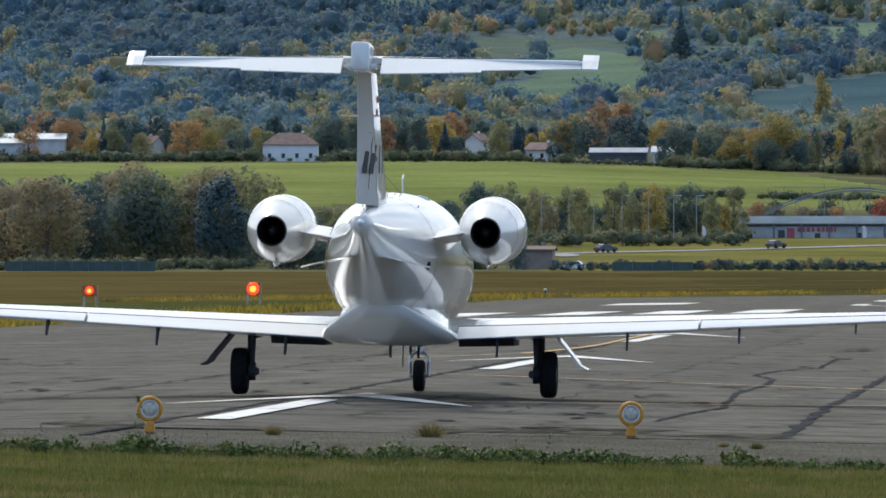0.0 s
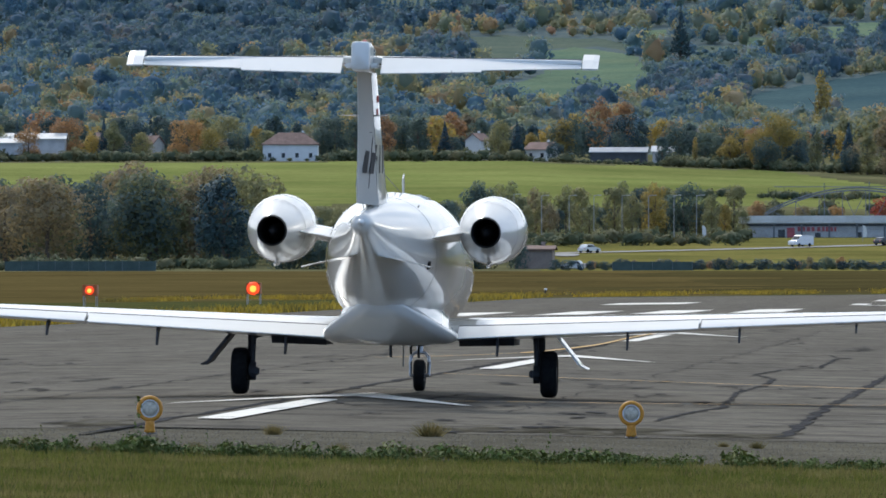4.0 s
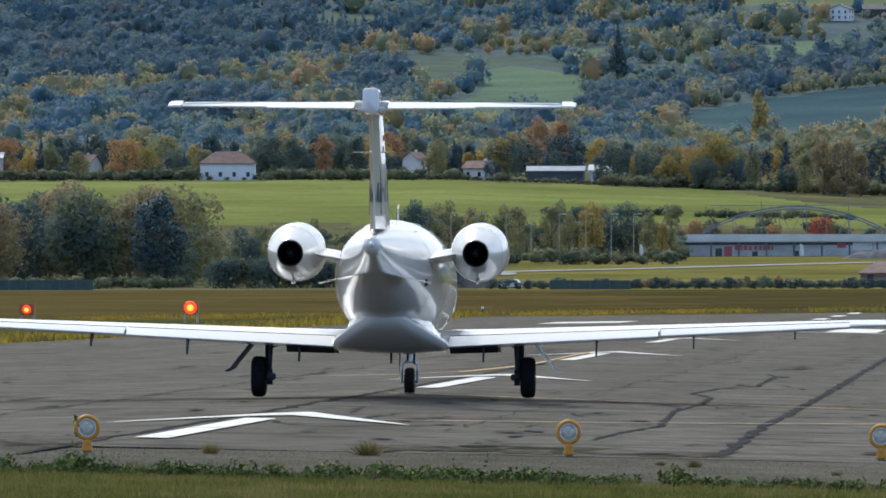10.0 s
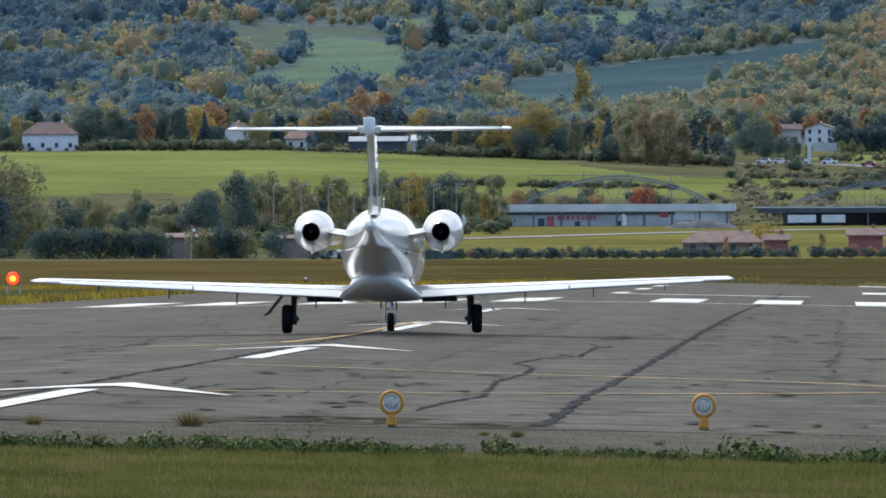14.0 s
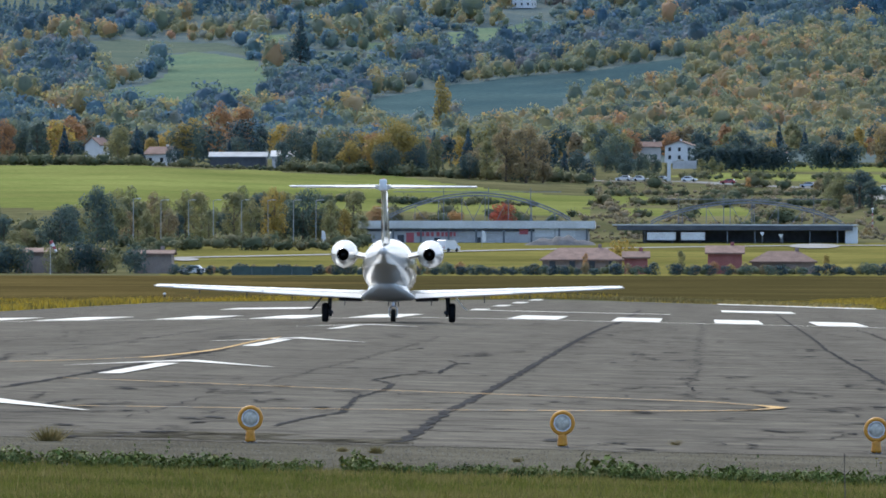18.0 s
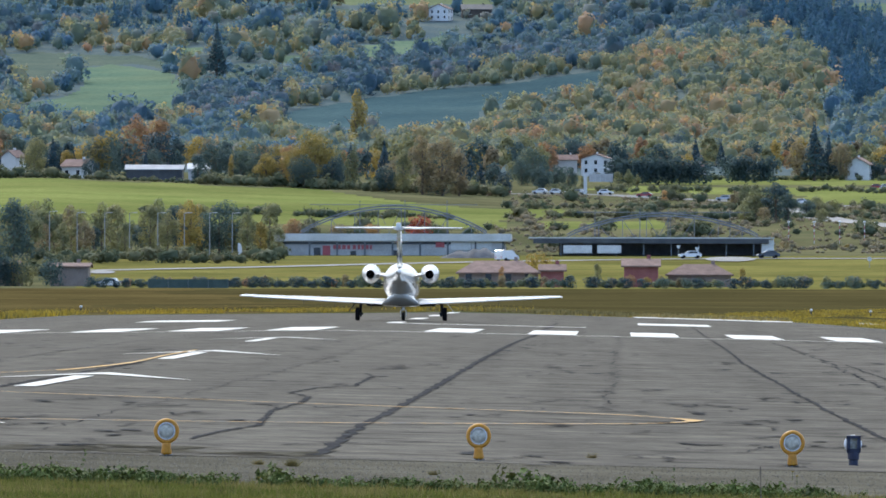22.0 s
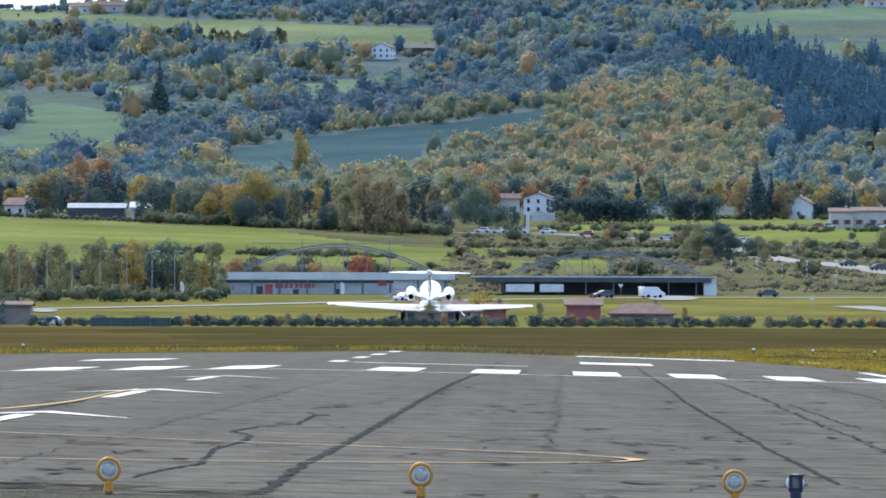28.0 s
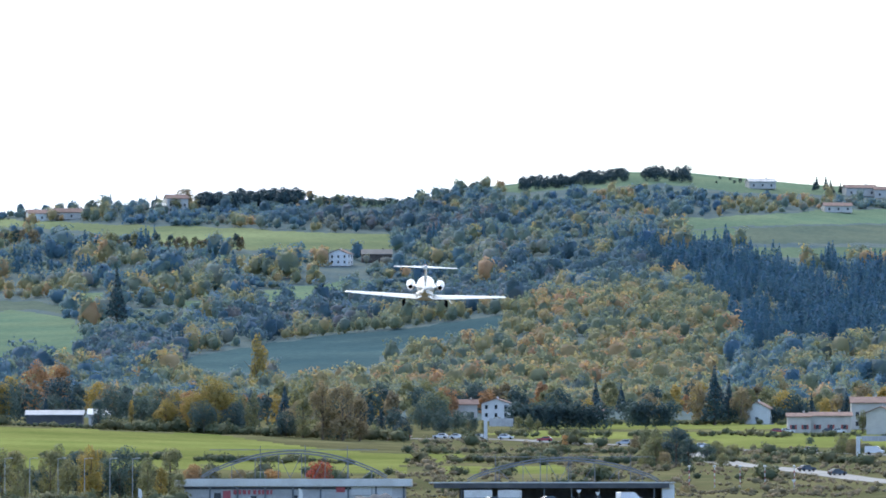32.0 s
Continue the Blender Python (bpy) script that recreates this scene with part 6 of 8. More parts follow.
def gable_house(name, p, w, dep, h, rise, turn=0.0, wall=None, roof=None, wins=3, floors=2, label="", hip=0.0, shutters=False, ends=0):
    ob = tagged(new(name), label, "house")
    ob.matrix_basis = pose(p.x, p.y, p.z - 0.3, 0, 0, turn)
    wall, roof = wall or M_renderwhite, roof or M_tile
    bm = bmesh.new()
    prof = [(-dep / 2, 0), (dep / 2, 0), (dep / 2, h + 0.3), (0, h + rise + 0.3) if not hip else (0, h + 0.3), (-dep / 2, h + 0.3)]
    loft(bm, [[(x, y, z) for y, z in prof] for x in (-w / 2, w / 2)])
    part("wall", bm, wall, ob)
    bm = bmesh.new()
    e = 0.45
    hx = w / 2 + e
    top = hx - hip
    for s in (-1, 1):
        y0, z0 = s * (dep / 2 + e), h + 0.3 - e * rise / (dep / 2)
        a = [(-hx, y0, z0), (hx, y0, z0), (top, 0, h + rise + 0.3), (-top, 0, h + rise + 0.3)]
        v0 = [bm.verts.new(q) for q in a]
        v1 = [bm.verts.new((q[0], q[1], q[2] + 0.22)) for q in a]
        for i in range(4):
            bm.faces.new((v0[i], v0[(i + 1) % 4], v1[(i + 1) % 4], v1[i]))
        bm.faces.new(v0)
        bm.faces.new(v1)
    if hip:
        for s in (-1, 1):
            q = [(s * hx, -dep / 2 - e, h + 0.5 - e * rise / (dep / 2)), (s * hx, dep / 2 + e, h + 0.5 - e * rise / (dep / 2)), (s * top, 0, h + rise + 0.5)]
            bm.faces.new([bm.verts.new(c) for c in q])
    bmesh.ops.recalc_face_normals(bm, faces=bm.faces[:])
    part("roof", bm, roof, ob)
    bm = bmesh.new()
    box(bm, 0.6, 0.6, 1.2, pose(w * 0.22, 0.4, h + rise + 0.5))
    part("chimney", bm, wall, ob)
    for fl in range(floors):
        for i in range(ends):
            bm = bmesh.new()
            box(bm, 0.12, 0.85, 1.2, pose(-w / 2, (i - (ends - 1) / 2) * dep / ends, 1.8 + fl * 2.5))
            part("window", bm, M_pane, ob)
        for i in range(wins):
            x = (i - (wins - 1) / 2) * w / wins
            z = 0.3 + 1.5 + fl * 2.7
            if z + 0.7 > h + 0.3:
                continue
            bm = bmesh.new()
            box(bm, 0.95, 0.12, 1.25, pose(x, -dep / 2, z))
            wn_ = part("window", bm, M_pane, ob)
            bm = bmesh.new()
            box(bm, 1.15, 0.2, 0.1, pose(x, -dep / 2 - 0.05, z - 0.68))
            part("sill", bm, wall, wn_)
            if shutters:
                for s in (-1, 1):
                    bm = bmesh.new()
                    box(bm, 0.5, 0.06, 1.3, pose(x + s * 0.75, -dep / 2 - 0.04, z))
                    part("shutter", bm, M_shutter, wn_)
    return ob


def px(n, d):
    return n / 16000 * d


# white house above the road
gable_house("house", stand(1160, 2790), 9, 9, 5.0, 1.5, 82, M_renderwhite, M_tile, 0, 2, "white two-storey house with clay roof among trees", ends=3)
gable_house("house", stand(1104, 2810), 6.5, 6, 4.6, 1.4, 4, M_render, M_tile, 2, 1, "low house with red clay roof among trees")


def sign_gantry(a, d, height, reach, depth, label):
    """A roadside post with a sign carried on a cantilever arm, seen from behind."""
    ob = tagged(new("sign_gantry"), label, "road sign", "sign gantries")
    ob.location = stand(a, d)
    bm = bmesh.new()
    box(bm, 0.95, 0.7, height + 0.3, pose(0, 0, height / 2 - 0.15), 0.06)
    part("post", bm, M_renderwhite, ob)
    bm = bmesh.new()
    box(bm, 1.7, 1.5, 0.5, pose(0, 0, 0.1), 0.05)
    part("footing", bm, M_render, ob)
    bm = bmesh.new()
    box(bm, reach, 0.5, 0.6, pose(reach / 2, 0, height - 0.3), 0.05)
    part("arm", bm, M_renderwhite, ob)
    bm = bmesh.new()
    box(bm, reach - 0.9, 0.12, depth, pose(reach / 2 + 0.55, -0.4, height - 0.35 - depth / 2 + 0.5), 0.02)
    panel = part("sign_panel", bm, M_sheet, ob, "pale grey back of a road sign")
    for i in range(5):
        bm = bmesh.new()
        box(bm, 0.1, 0.08, depth - 0.15, pose(1.4 + (reach - 2) * i / 4, -0.5, height - 0.35 - depth / 2 + 0.5))
        part("stiffener", bm, M_pale, panel)


sign_gantry(1138, 2455, 6.2, 7.4, 2.2, "pale cantilevered motorway sign seen from behind")
sign_gantry(1797, 2205, 5.9, 9.0, 1.3, "tall pale post with a cantilevered road sign")
gable_house("house", stand(1622, 2700), 8.5, 7.5, 4.6, 2.0, 78, M_renderwhite, M_tile, 2, 1, "white gabled house with clay roof", ends=1)
gable_house("house", stand(1692, 2560), 6.6, 8, 4.4, 1.0, 0, M_render, M_tile, 2, 2, "cream house with red shutters", shutters=True)
gable_house("house", stand(1748, 2562), 11.5, 8, 4.6, 1.0, 0, M_render, M_tile, 3, 2, "long cream house with red shutters", shutters=True)
gable_house("house", stand(1815, 2600), 10, 9, 7.5, 1.6, 0, M_render, M_tile, 3, 2, "tall cream house with clay roof")
gable_house("house", stand(1840, 2540), 8, 8, 6, 1.6, 80, M_render, M_tile, 2, 2, "cream gabled house with clay roof")
gable_house("house", stand(1335, 2760), 5, 5, 2.6, 1.2, 5, M_renderwhite, M_tile, 2, 1, "small white house with red roof among the woods")
d = spot_y(882, 26)
gable_house("house", stand(882, d), 9.5, 9, 5.4, 2.0, 76, M_renderwhite, M_tile, 2, 2, "white two-storey house high on the hillside", ends=3)
gable_house("barn", stand(945, d + 20), 14, 9, 3.6, 2.2, 4, surface("dark_timber", (0.06, 0.05, 0.045), (0.10, 0.085, 0.07), 1, 0.9), M_roofdark, 2, 1, "dark barn beside the hillside house")
# hamlet above the meadow
gable_house("house", stand(-208, 2470), 15, 10, 4.6, 3.0, 3, M_renderwhite, M_tile, 4, 1, "large white house with hipped clay roof", hip=4.5)
gable_house("house", stand(-470, 2540), 9, 8, 4.4, 2.2, -20, M_render, M_tile, 2, 2, "cream house with clay roof among trees")
gable_house("house", stand(-520, 2640), 11, 8, 5, 2.2, 5, M_render, M_tile, 3, 2, "cream house with clay roof among trees")
gable_house("house", stand(-330, 2620), 9, 8, 3.2, 1.5, 5, M_renderwhite, M_pale, 3, 1, "low white house with pale roof among trees")
gable_house("house", stand(240, 2490), 7, 7, 3.2, 1.8, -25, M_renderwhite, M_tile, 2, 1, "small house with red clay roof")
gable_house("house", stand(125, 2520), 5, 5, 5.4, 1.8, 60, M_renderwhite, M_tile, 1, 2, "narrow white gable among trees")
gable_house("barn", stand(376, 2500), 15.5, 9, 3.0, 1.2, 0, M_roofdark, M_bluesheet, 0, 1, "long dark shed with a dull blue-grey sheet roof")
gable_house("barn", stand(455, 2520), 6, 6, 3.4, 1.4, 0, M_sheet, M_pale, 1, 1, "grey shed with a pale roof")
gable_house("barn", stand(-680, 2500), 22, 10, 6, 1.5, 2, M_sheet, M_pale, 0, 1, "pale shed with a bluish roof")
gable_house("barn", stand(-730, 2470), 14, 9, 5.0, 1.2, 2, M_sheet, M_pale, 0, 1, "pale grey shed by the meadow")
# skyline
for a, w, h, rs, lab, wl_, rf in ((350, 14, 3.6, 2.0, "long white farmhouse on the skyline", M_renderwhite, M_tile), (402, 16, 3.4, 2.0, "low farmhouse with clay roof on the skyline", M_render, M_tile), (590, 11, 7.5, 2.0, "tall stone house on the skyline", M_render, M_tile), (570, 10, 4, 1.5, "low house on the skyline", M_render, M_pale),
                                  (1625, 14, 3.4, 1.5, "pale metal barn on the skyline", M_render, M_sheet), (1800, 16, 4, 1.6, "low farm building on the skyline", M_render, M_tile), (1850, 16, 4, 1.6, "low farm building on the skyline", M_render, M_tile)):
    gable_house("farmhouse", stand(a, 4640), w, 9, h, rs, 12, wl_, rf, 3, 2 if h > 5 else 1, lab)
gable_house("farmhouse", stand(1760, spot_y(1760, -68)), 14, 8, 3, 1.6, 10, M_render, M_tile, 3, 1, "low farm building in the upper fields")
# houses at the end of the field
gable_house("house", stand(1237, 1432), 5.4, 6, 3.3, 1.0, 0, M_redwall, M_tile, 0, 1, "red rendered house with clay roof")
gable_house("house", stand(1340, 1440), 10.0, 8, 1.9, 1.5, 0, M_brownwall, M_tile, 3, 1, "low brown-roofed house behind shrubs", hip=3)
gable_house("house", stand(985, 1440), 12.6, 9, 2.2, 1.7, 0, M_brownwall, M_tile, 4, 1, "long low house with clay roof behind shrubs", hip=3)
gable_house("house", stand(1080, 1428), 3.6, 5, 2.6, 0.8, 0, M_redwall, M_tile, 0, 1, "small red rendered annex")


def truss_arch(ob, half, low, high, y, posts):
    """A shallow tubular arch over a roof, with hangers and stays."""
    pts = [(half * (-1 + 2 * i / 24), low + (high - low) * math.sin(math.pi * i / 24) ** 0.8) for i in range(25)]
    for dy, dz in ((0, 0), (0.9, 0.5)):
        bm = bmesh.new()
        loft(bm, [[(x, y + dy + 0.17 * math.cos(k), z + dz + 0.17 * math.sin(k)) for k in (0, 1.05, 2.1, 3.14, 4.19, 5.24)] for x, z in pts])
        part("arch_tube", bm, M_truss, ob)
    for i in range(1, 24, 3):
        x, z = pts[i]
        bm = bmesh.new()
        tube(bm, (x, y, z), (x, y, low - 0.5), 0.07, None, 5)
        part("hanger", bm, M_truss, ob)
        bm = bmesh.new()
        tube(bm, (x, y, z), (x + (2.6 if i < 12 else -2.6), y, low - 0.5), 0.06, None, 5)
        part("stay", bm, M_truss, ob)
    for x, h in posts:
        bm = bmesh.new()
        tube(bm, (x, y, low - 0.5), (x, y, high + h), 0.1, 0.07, 6)
        part("mast", bm, M_truss, ob)
    bm = bmesh.new()
    tube(bm, (-half * 0.9, y, high + 0.7), (half * 0.9, y, high + 0.7), 0.07, None, 5)
    part("cable", bm, M_truss, ob)


def store():
    d = 1750
    ob = tagged(new("store_building"), "long pale grey store with sheet fascia under tubular roof arches", "building")
    p = stand(797, d)
    ob.location = p
    w, h = px(410, d), px(38, d)
    bm = bmesh.new()
    box(bm, w - 1.5, 22, h, pose(0, 11, h / 2 - 0.4))
    part("wall", bm, M_sheet, ob)
    bm = bmesh.new()
    box(bm, w + 1.0, 24, 1.5, pose(0, 11, h - 0.7), 0.1)
    part("roof", bm, M_pale, ob, "pale sheet roof with a deep fascia")
    for i in range(9):
        x = -w / 2 + 1 + (w - 2) * i / 8
        bm = bmesh.new()
        box(bm, 0.35, 0.5, h - 1.2, pose(x, -0.1, (h - 1.2) / 2))
        part("column", bm, M_truss, ob)
    bm = bmesh.new()
    box(bm, w - 9, 0.14, 0.5, pose(-3.6, -0.03, h - 1.75))
    part("clerestory", bm, M_pane, ob, "dark strip of glazing under the fascia")
    for i in range(16):
        x = -w / 2 + 1.6 + (w - 14) * i / 15
        bm = bmesh.new()
        box(bm, (w - 14) / 15 - 0.08, 0.10, h - 2.5, pose(x + 0.6, -0.03, (h - 2.5) / 2))
        part("wall_panel", bm, M_sheet, ob)
    for x, ww, hh, mm in ((-14.6, 1.3, 1.5, M_pane), (-12.8, 1.5, 1.9, M_signred), (-7.6, 1.1, 0.9, M_pane), (0.4, 1.0, 1.0, M_pane), (9.2, 1.7, 1.0, M_signred)):
        bm = bmesh.new()
        box(bm, ww, 0.12, hh, pose(x, -0.12, hh / 2 + (1.6 if x > 5 else 0)))
        part("shop_door", bm, mm, ob)
    for x, ww in ((13.2, 3.8), (17.3, 3.8)):
        bm = bmesh.new()
        box(bm, ww, 0.14, 1.5, pose(x, -0.06, h - 2.3))
        part("bright_panel", bm, M_renderwhite, ob, "white panel at the end of the store")
    for i, x in enumerate((-11.2, -10.3, -9.4, -8.5, -7.4, -6.5, -5.7, -4.9, -4.2)):
        bm = bmesh.new()
        box(bm, (0.62, 0.5, 0.66, 0.56, 0.6, 0.5, 0.62, 0.5, 0.4)[i], 0.12, 0.85, pose(x, -0.16, h - 2.55))
        part("sign_bar", bm, M_signred, ob, "red sign bar")
    truss_arch(ob, px(166, d), h, px(84, d), 8, ((-px(60, d), 1.5), (px(20, d), 1.6), (px(95, d), 1.5)))
    d = 1745
    ob = tagged(new("store_canopy"), "open-fronted hall with dark roof edge under tubular arches", "building")
    p = stand(1275, d)
    ob.location = p
    w, h = px(396, d), px(34, d)
    bm = bmesh.new()
    box(bm, w + px(40, d), 20, 0.22, pose(-px(20, d), 10, h - 0.16))
    part("roof", bm, M_pale, ob)
    bm = bmesh.new()
    box(bm, w - 1.0 + px(30, d), 0.4, 0.95, pose(-0.6 - px(15, d), 0.2, h - 0.75))
    part("fascia", bm, M_roofdark, ob, "dark sheet fascia")
    bm = bmesh.new()
    box(bm, w - 3, 0.4, h, pose(0, 14, h / 2 - 0.5))
    part("rear_wall", bm, M_truss, ob)
    bm = bmesh.new()
    box(bm, 2.4, 18, h - 0.4, pose(w / 2 - 1.3, 9.5, h / 2 - 0.3))
    part("end_wall", bm, M_renderwhite, ob, "white end wall")
    for i in range(8):
        bm = bmesh.new()
        tube(bm, (-w / 2 + 2 + (w - 6) * i / 7, 0.5, -0.4), (-w / 2 + 2 + (w - 6) * i / 7, 0.5, h - 0.5), 0.14, None, 6)
        part("column", bm, M_truss, ob)
    for x, ww in ((-w / 2 + 5.2, 5.5), (-w / 2 + 11.3, 4.6)):
        bm = bmesh.new()
        box(bm, ww, 0.3, 1.5, pose(x, 0.1, h - 2.35))
        part("light_panel", bm, M_renderwhite, ob, "white panel at the back of the hall")
    truss_arch(ob, px(170, d), h, px(72, d), 7, ((-px(120, d), 1.2), (-px(40, d), 1.4), (px(10, d), 1.4), (px(120, d), 1.2)))


store()

# lamp posts along the access road
M_galv = surface("galvanised_grey", (0.27, 0.28, 0.29), (0.36, 0.37, 0.38), 2, 0.6)
first = None
for a in (189, 238, 287, 331, 381, 428, 473, 513):
    p = stand(a, 1705)
    h = px(84, 1705)
    if first is None:
        first = tagged(new("lamp_post"), "tall grey street lamp post beside the road", "lamp post", "lamp posts")
        bm = bmesh.new()
        tube(bm, (0, 0, -0.2), (0, 0, 9.0), 0.09, 0.06, 8)
        part("pole", bm, M_galv, first)
        bm = bmesh.new()
        tube(bm, (0, 0, 9.0), (0.9, 0, 9.15), 0.06, None, 6)
        part("arm", bm, M_galv, first)
        bm = bmesh.new()
        box(bm, 0.8, 0.3, 0.14, pose(1.1, 0, 9.13), 0.03)
        part("lantern", bm, M_pale, first)
        first.location = p
    else:
        copy_thing(first, Matrix.LocRotScale(p, None, (1, 1, h / 9.2)))


# roads past the field
def road_band(name, pts, width, mat, label):
    tagged(link_mesh(name, ribbon(smooth_line(pts, 8), width, 0.12, zf=land), mat), label, "road", kind="structure")


def road_y(a):
    return lerp_table(a, [(-3600, 1560), (200, 1590), (500, 1620), (800, 1665), (1100, 1700), (1430, 1722), (5000, 1726)])


def main_y(a):
    return lerp_table(a, MAIN_ROAD)


def plan(a, y):
    return ((a - 1190) / 16000 * y, y)


road_band("access_road", [plan(a, road_y(a)) for a in range(-3600, 5001, 200)], 7, M_pale_road, "pale access road in front of the stores")
road_band("main_road", [plan(a, main_y(a)) for a in (900, 990, 1073, 1173, 1273, 1400, 1523, 1713, 1900, 2200)], 9, M_tarmac, "grey main road along the slope")
road_band("side_road", [plan(1470, 2345), plan(1530, 2240), plan(1583, 2150), plan(1713, 2068), plan(1841, 1985), plan(2100, 1880)], 9, M_pale_road, "pale side road curving down")

road_band("spur_road", [plan(1712, 1640), plan(1745, 1622), plan(1841, 1580), plan(2000, 1515)], 8, M_pale_road, "pale road leaving the roundabout")


def paved_patch(a0, a1, y0, y1, label):
    cx, cy = (a0 + a1) / 2, (y0 + y1) / 2
    pts = [plan(cx + (a1 - a0) / 2 * math.cos(t), cy + (y1 - y0) / 2 * math.sin(t)) for t in [2 * math.pi * i / 32 for i in range(32)]]
    bm = bmesh.new()
    bm.faces.new([bm.verts.new((x, y, land(x, y) + 0.16)) for x, y in pts])
    bmesh.ops.triangulate(bm, faces=bm.faces[:])
    tagged(link_mesh("paved_area", bm, M_pale_road), label, "paving", kind="structure")


paved_patch(1350, 1440, 1690, 1735, "pale paved roundabout in front of the open hall")
paved_patch(258, 306, 1560, 1590, "pale paved lay-by beside the access road")


def spoil_heap():
    """A low heap of dark spoil between the two stores."""
    ob = tagged(new("spoil_heap"), "long low heap of dark grey spoil beside the store", "heap")
    ob.location = stand(946, 1728)
    bm = bmesh.new()
    rows = []
    for j in range(9):
        v = j / 8 * 2 - 1
        row = []
        for i in range(29):
            u = i / 28 * 2 - 1
            h = 2.0 * max(0.0, 1 - u * u) ** 0.7 * max(0.0, 1 - v * v) * (0.8 + 0.5 * noise.noise((u * 4, v * 2, 1.5)))
            row.append(bm.verts.new((u * 7.0, v * 4.0, h - 0.15)))
        rows.append(row)
    for r0, r1 in zip(rows, rows[1:]):
        for i in range(28):
            bm.faces.new((r0[i], r0[i + 1], r1[i + 1], r1[i]))
    part("spoil", bm, surface("spoil", (0.075, 0.078, 0.085), (0.13, 0.13, 0.135), 0.6, 0.95, fine=5), ob, smooth=True)


spoil_heap()


def banded_mast(a, d, h):
    ob = tagged(new("lamp_mast"), "thin red and white banded mast with a pale lamp head", "lamp post", "banded lamp masts")
    ob.location = stand(a, d)
    for i in range(7):
        bm = bmesh.new()
        tube(bm, (0, 0, h * i / 7 - (0.2 if i == 0 else 0)), (0, 0, h * (i + 1) / 7), 0.09, 0.085, 8)
        part("band", bm, M_signred if i % 2 else M_renderwhite, ob)
    bm = bmesh.new()
    lathe(bm, [(0.08, 0.0), (0.32, 0.1), (0.36, 0.25), (0.2, 0.42), (0.02, 0.46)], pose(0, 0, h), 12)
    part("lamp_head", bm, M_renderwhite, ob, smooth=True)


for a in (1498, 1543, 1588, 1632, 1684):
    banded_mast(a, 1930, 4.4)


def give_way_sign(a, d, h, round_=False):
    ob = tagged(new("road_sign"), "small white road sign on a grey post", "road sign", "road signs")
    ob.location = stand(a, d)
    bm = bmesh.new()
    tube(bm, (0, 0, -0.2), (0, 0, h), 0.05, 0.05, 8)
    part("post", bm, M_galv, ob)
    bm = bmesh.new()
    if round_:
        lathe(bm, [(0.01, 0.0), (0.4, 0.0), (0.4, 0.04), (0.01, 0.04)], pose(0, -0.07, h, 90), 20)
    else:
        loft(bm, [[(-0.5, y, h + 0.3), (0.5, y, h + 0.3), (0, y, h - 0.5)] for y in (-0.06, -0.1)])
    part("plate", bm, M_renderwhite, ob)


for a, d, h, rd in ((1303, 1742, 1.9, False), (1336, 1736, 1.6, False), (1683, 1880, 2.4, False), (1641, 1640, 1.5, True), (1131, 2462, 1.6, True)):
    give_way_sign(a, d, h, rd)


def mesh_fence(a0, a1, d, h):
    """Green mesh fence in panels between posts."""
    ob = tagged(new("mesh_fence"), "blue-green meshed windbreak fence at the end of the field", "fence", "windbreak fences")
    p0, p1 = stand(a0, d), stand(a1, d)
    ob.location = p0
    n = max(2, int((p1.x - p0.x) / 2.5))
    for i in range(n + 1):
        x = (p1.x - p0.x) * i / n
        bm = bmesh.new()
        tube(bm, (x, 0, -0.3), (x, 0, h + 0.08), 0.04, 0.04, 6)
        part("post", bm, M_truss, ob)
        if i < n:
            bm = bmesh.new()
            w = (p1.x - p0.x) / n
            box(bm, w - 0.08, 0.04, h, pose(x + w / 2, -0.03, h / 2 + 0.02))
            part("panel", bm, M_teal, ob)


M_teal = surface("windbreak_mesh", (0.042, 0.068, 0.064), (0.062, 0.092, 0.084), 0.8, 0.85, fine=9)
mesh_fence(364, 506, 1388, 1.35)
mesh_fence(-719, -449, 1388, 1.5)

# ---- cars ----
CAR_COLS = {"white": (0.75, 0.75, 0.75), "silver": (0.42, 0.44, 0.46), "dark": (0.03, 0.035, 0.045), "blue": (0.06, 0.10, 0.2), "red": (0.3, 0.03, 0.03)}
M_car = {k: surface("car_" + k, tuple(c * 0.95 for c in v), v, 3, 0.25, coat=0.8) for k, v in CAR_COLS.items()}
CARS = {}


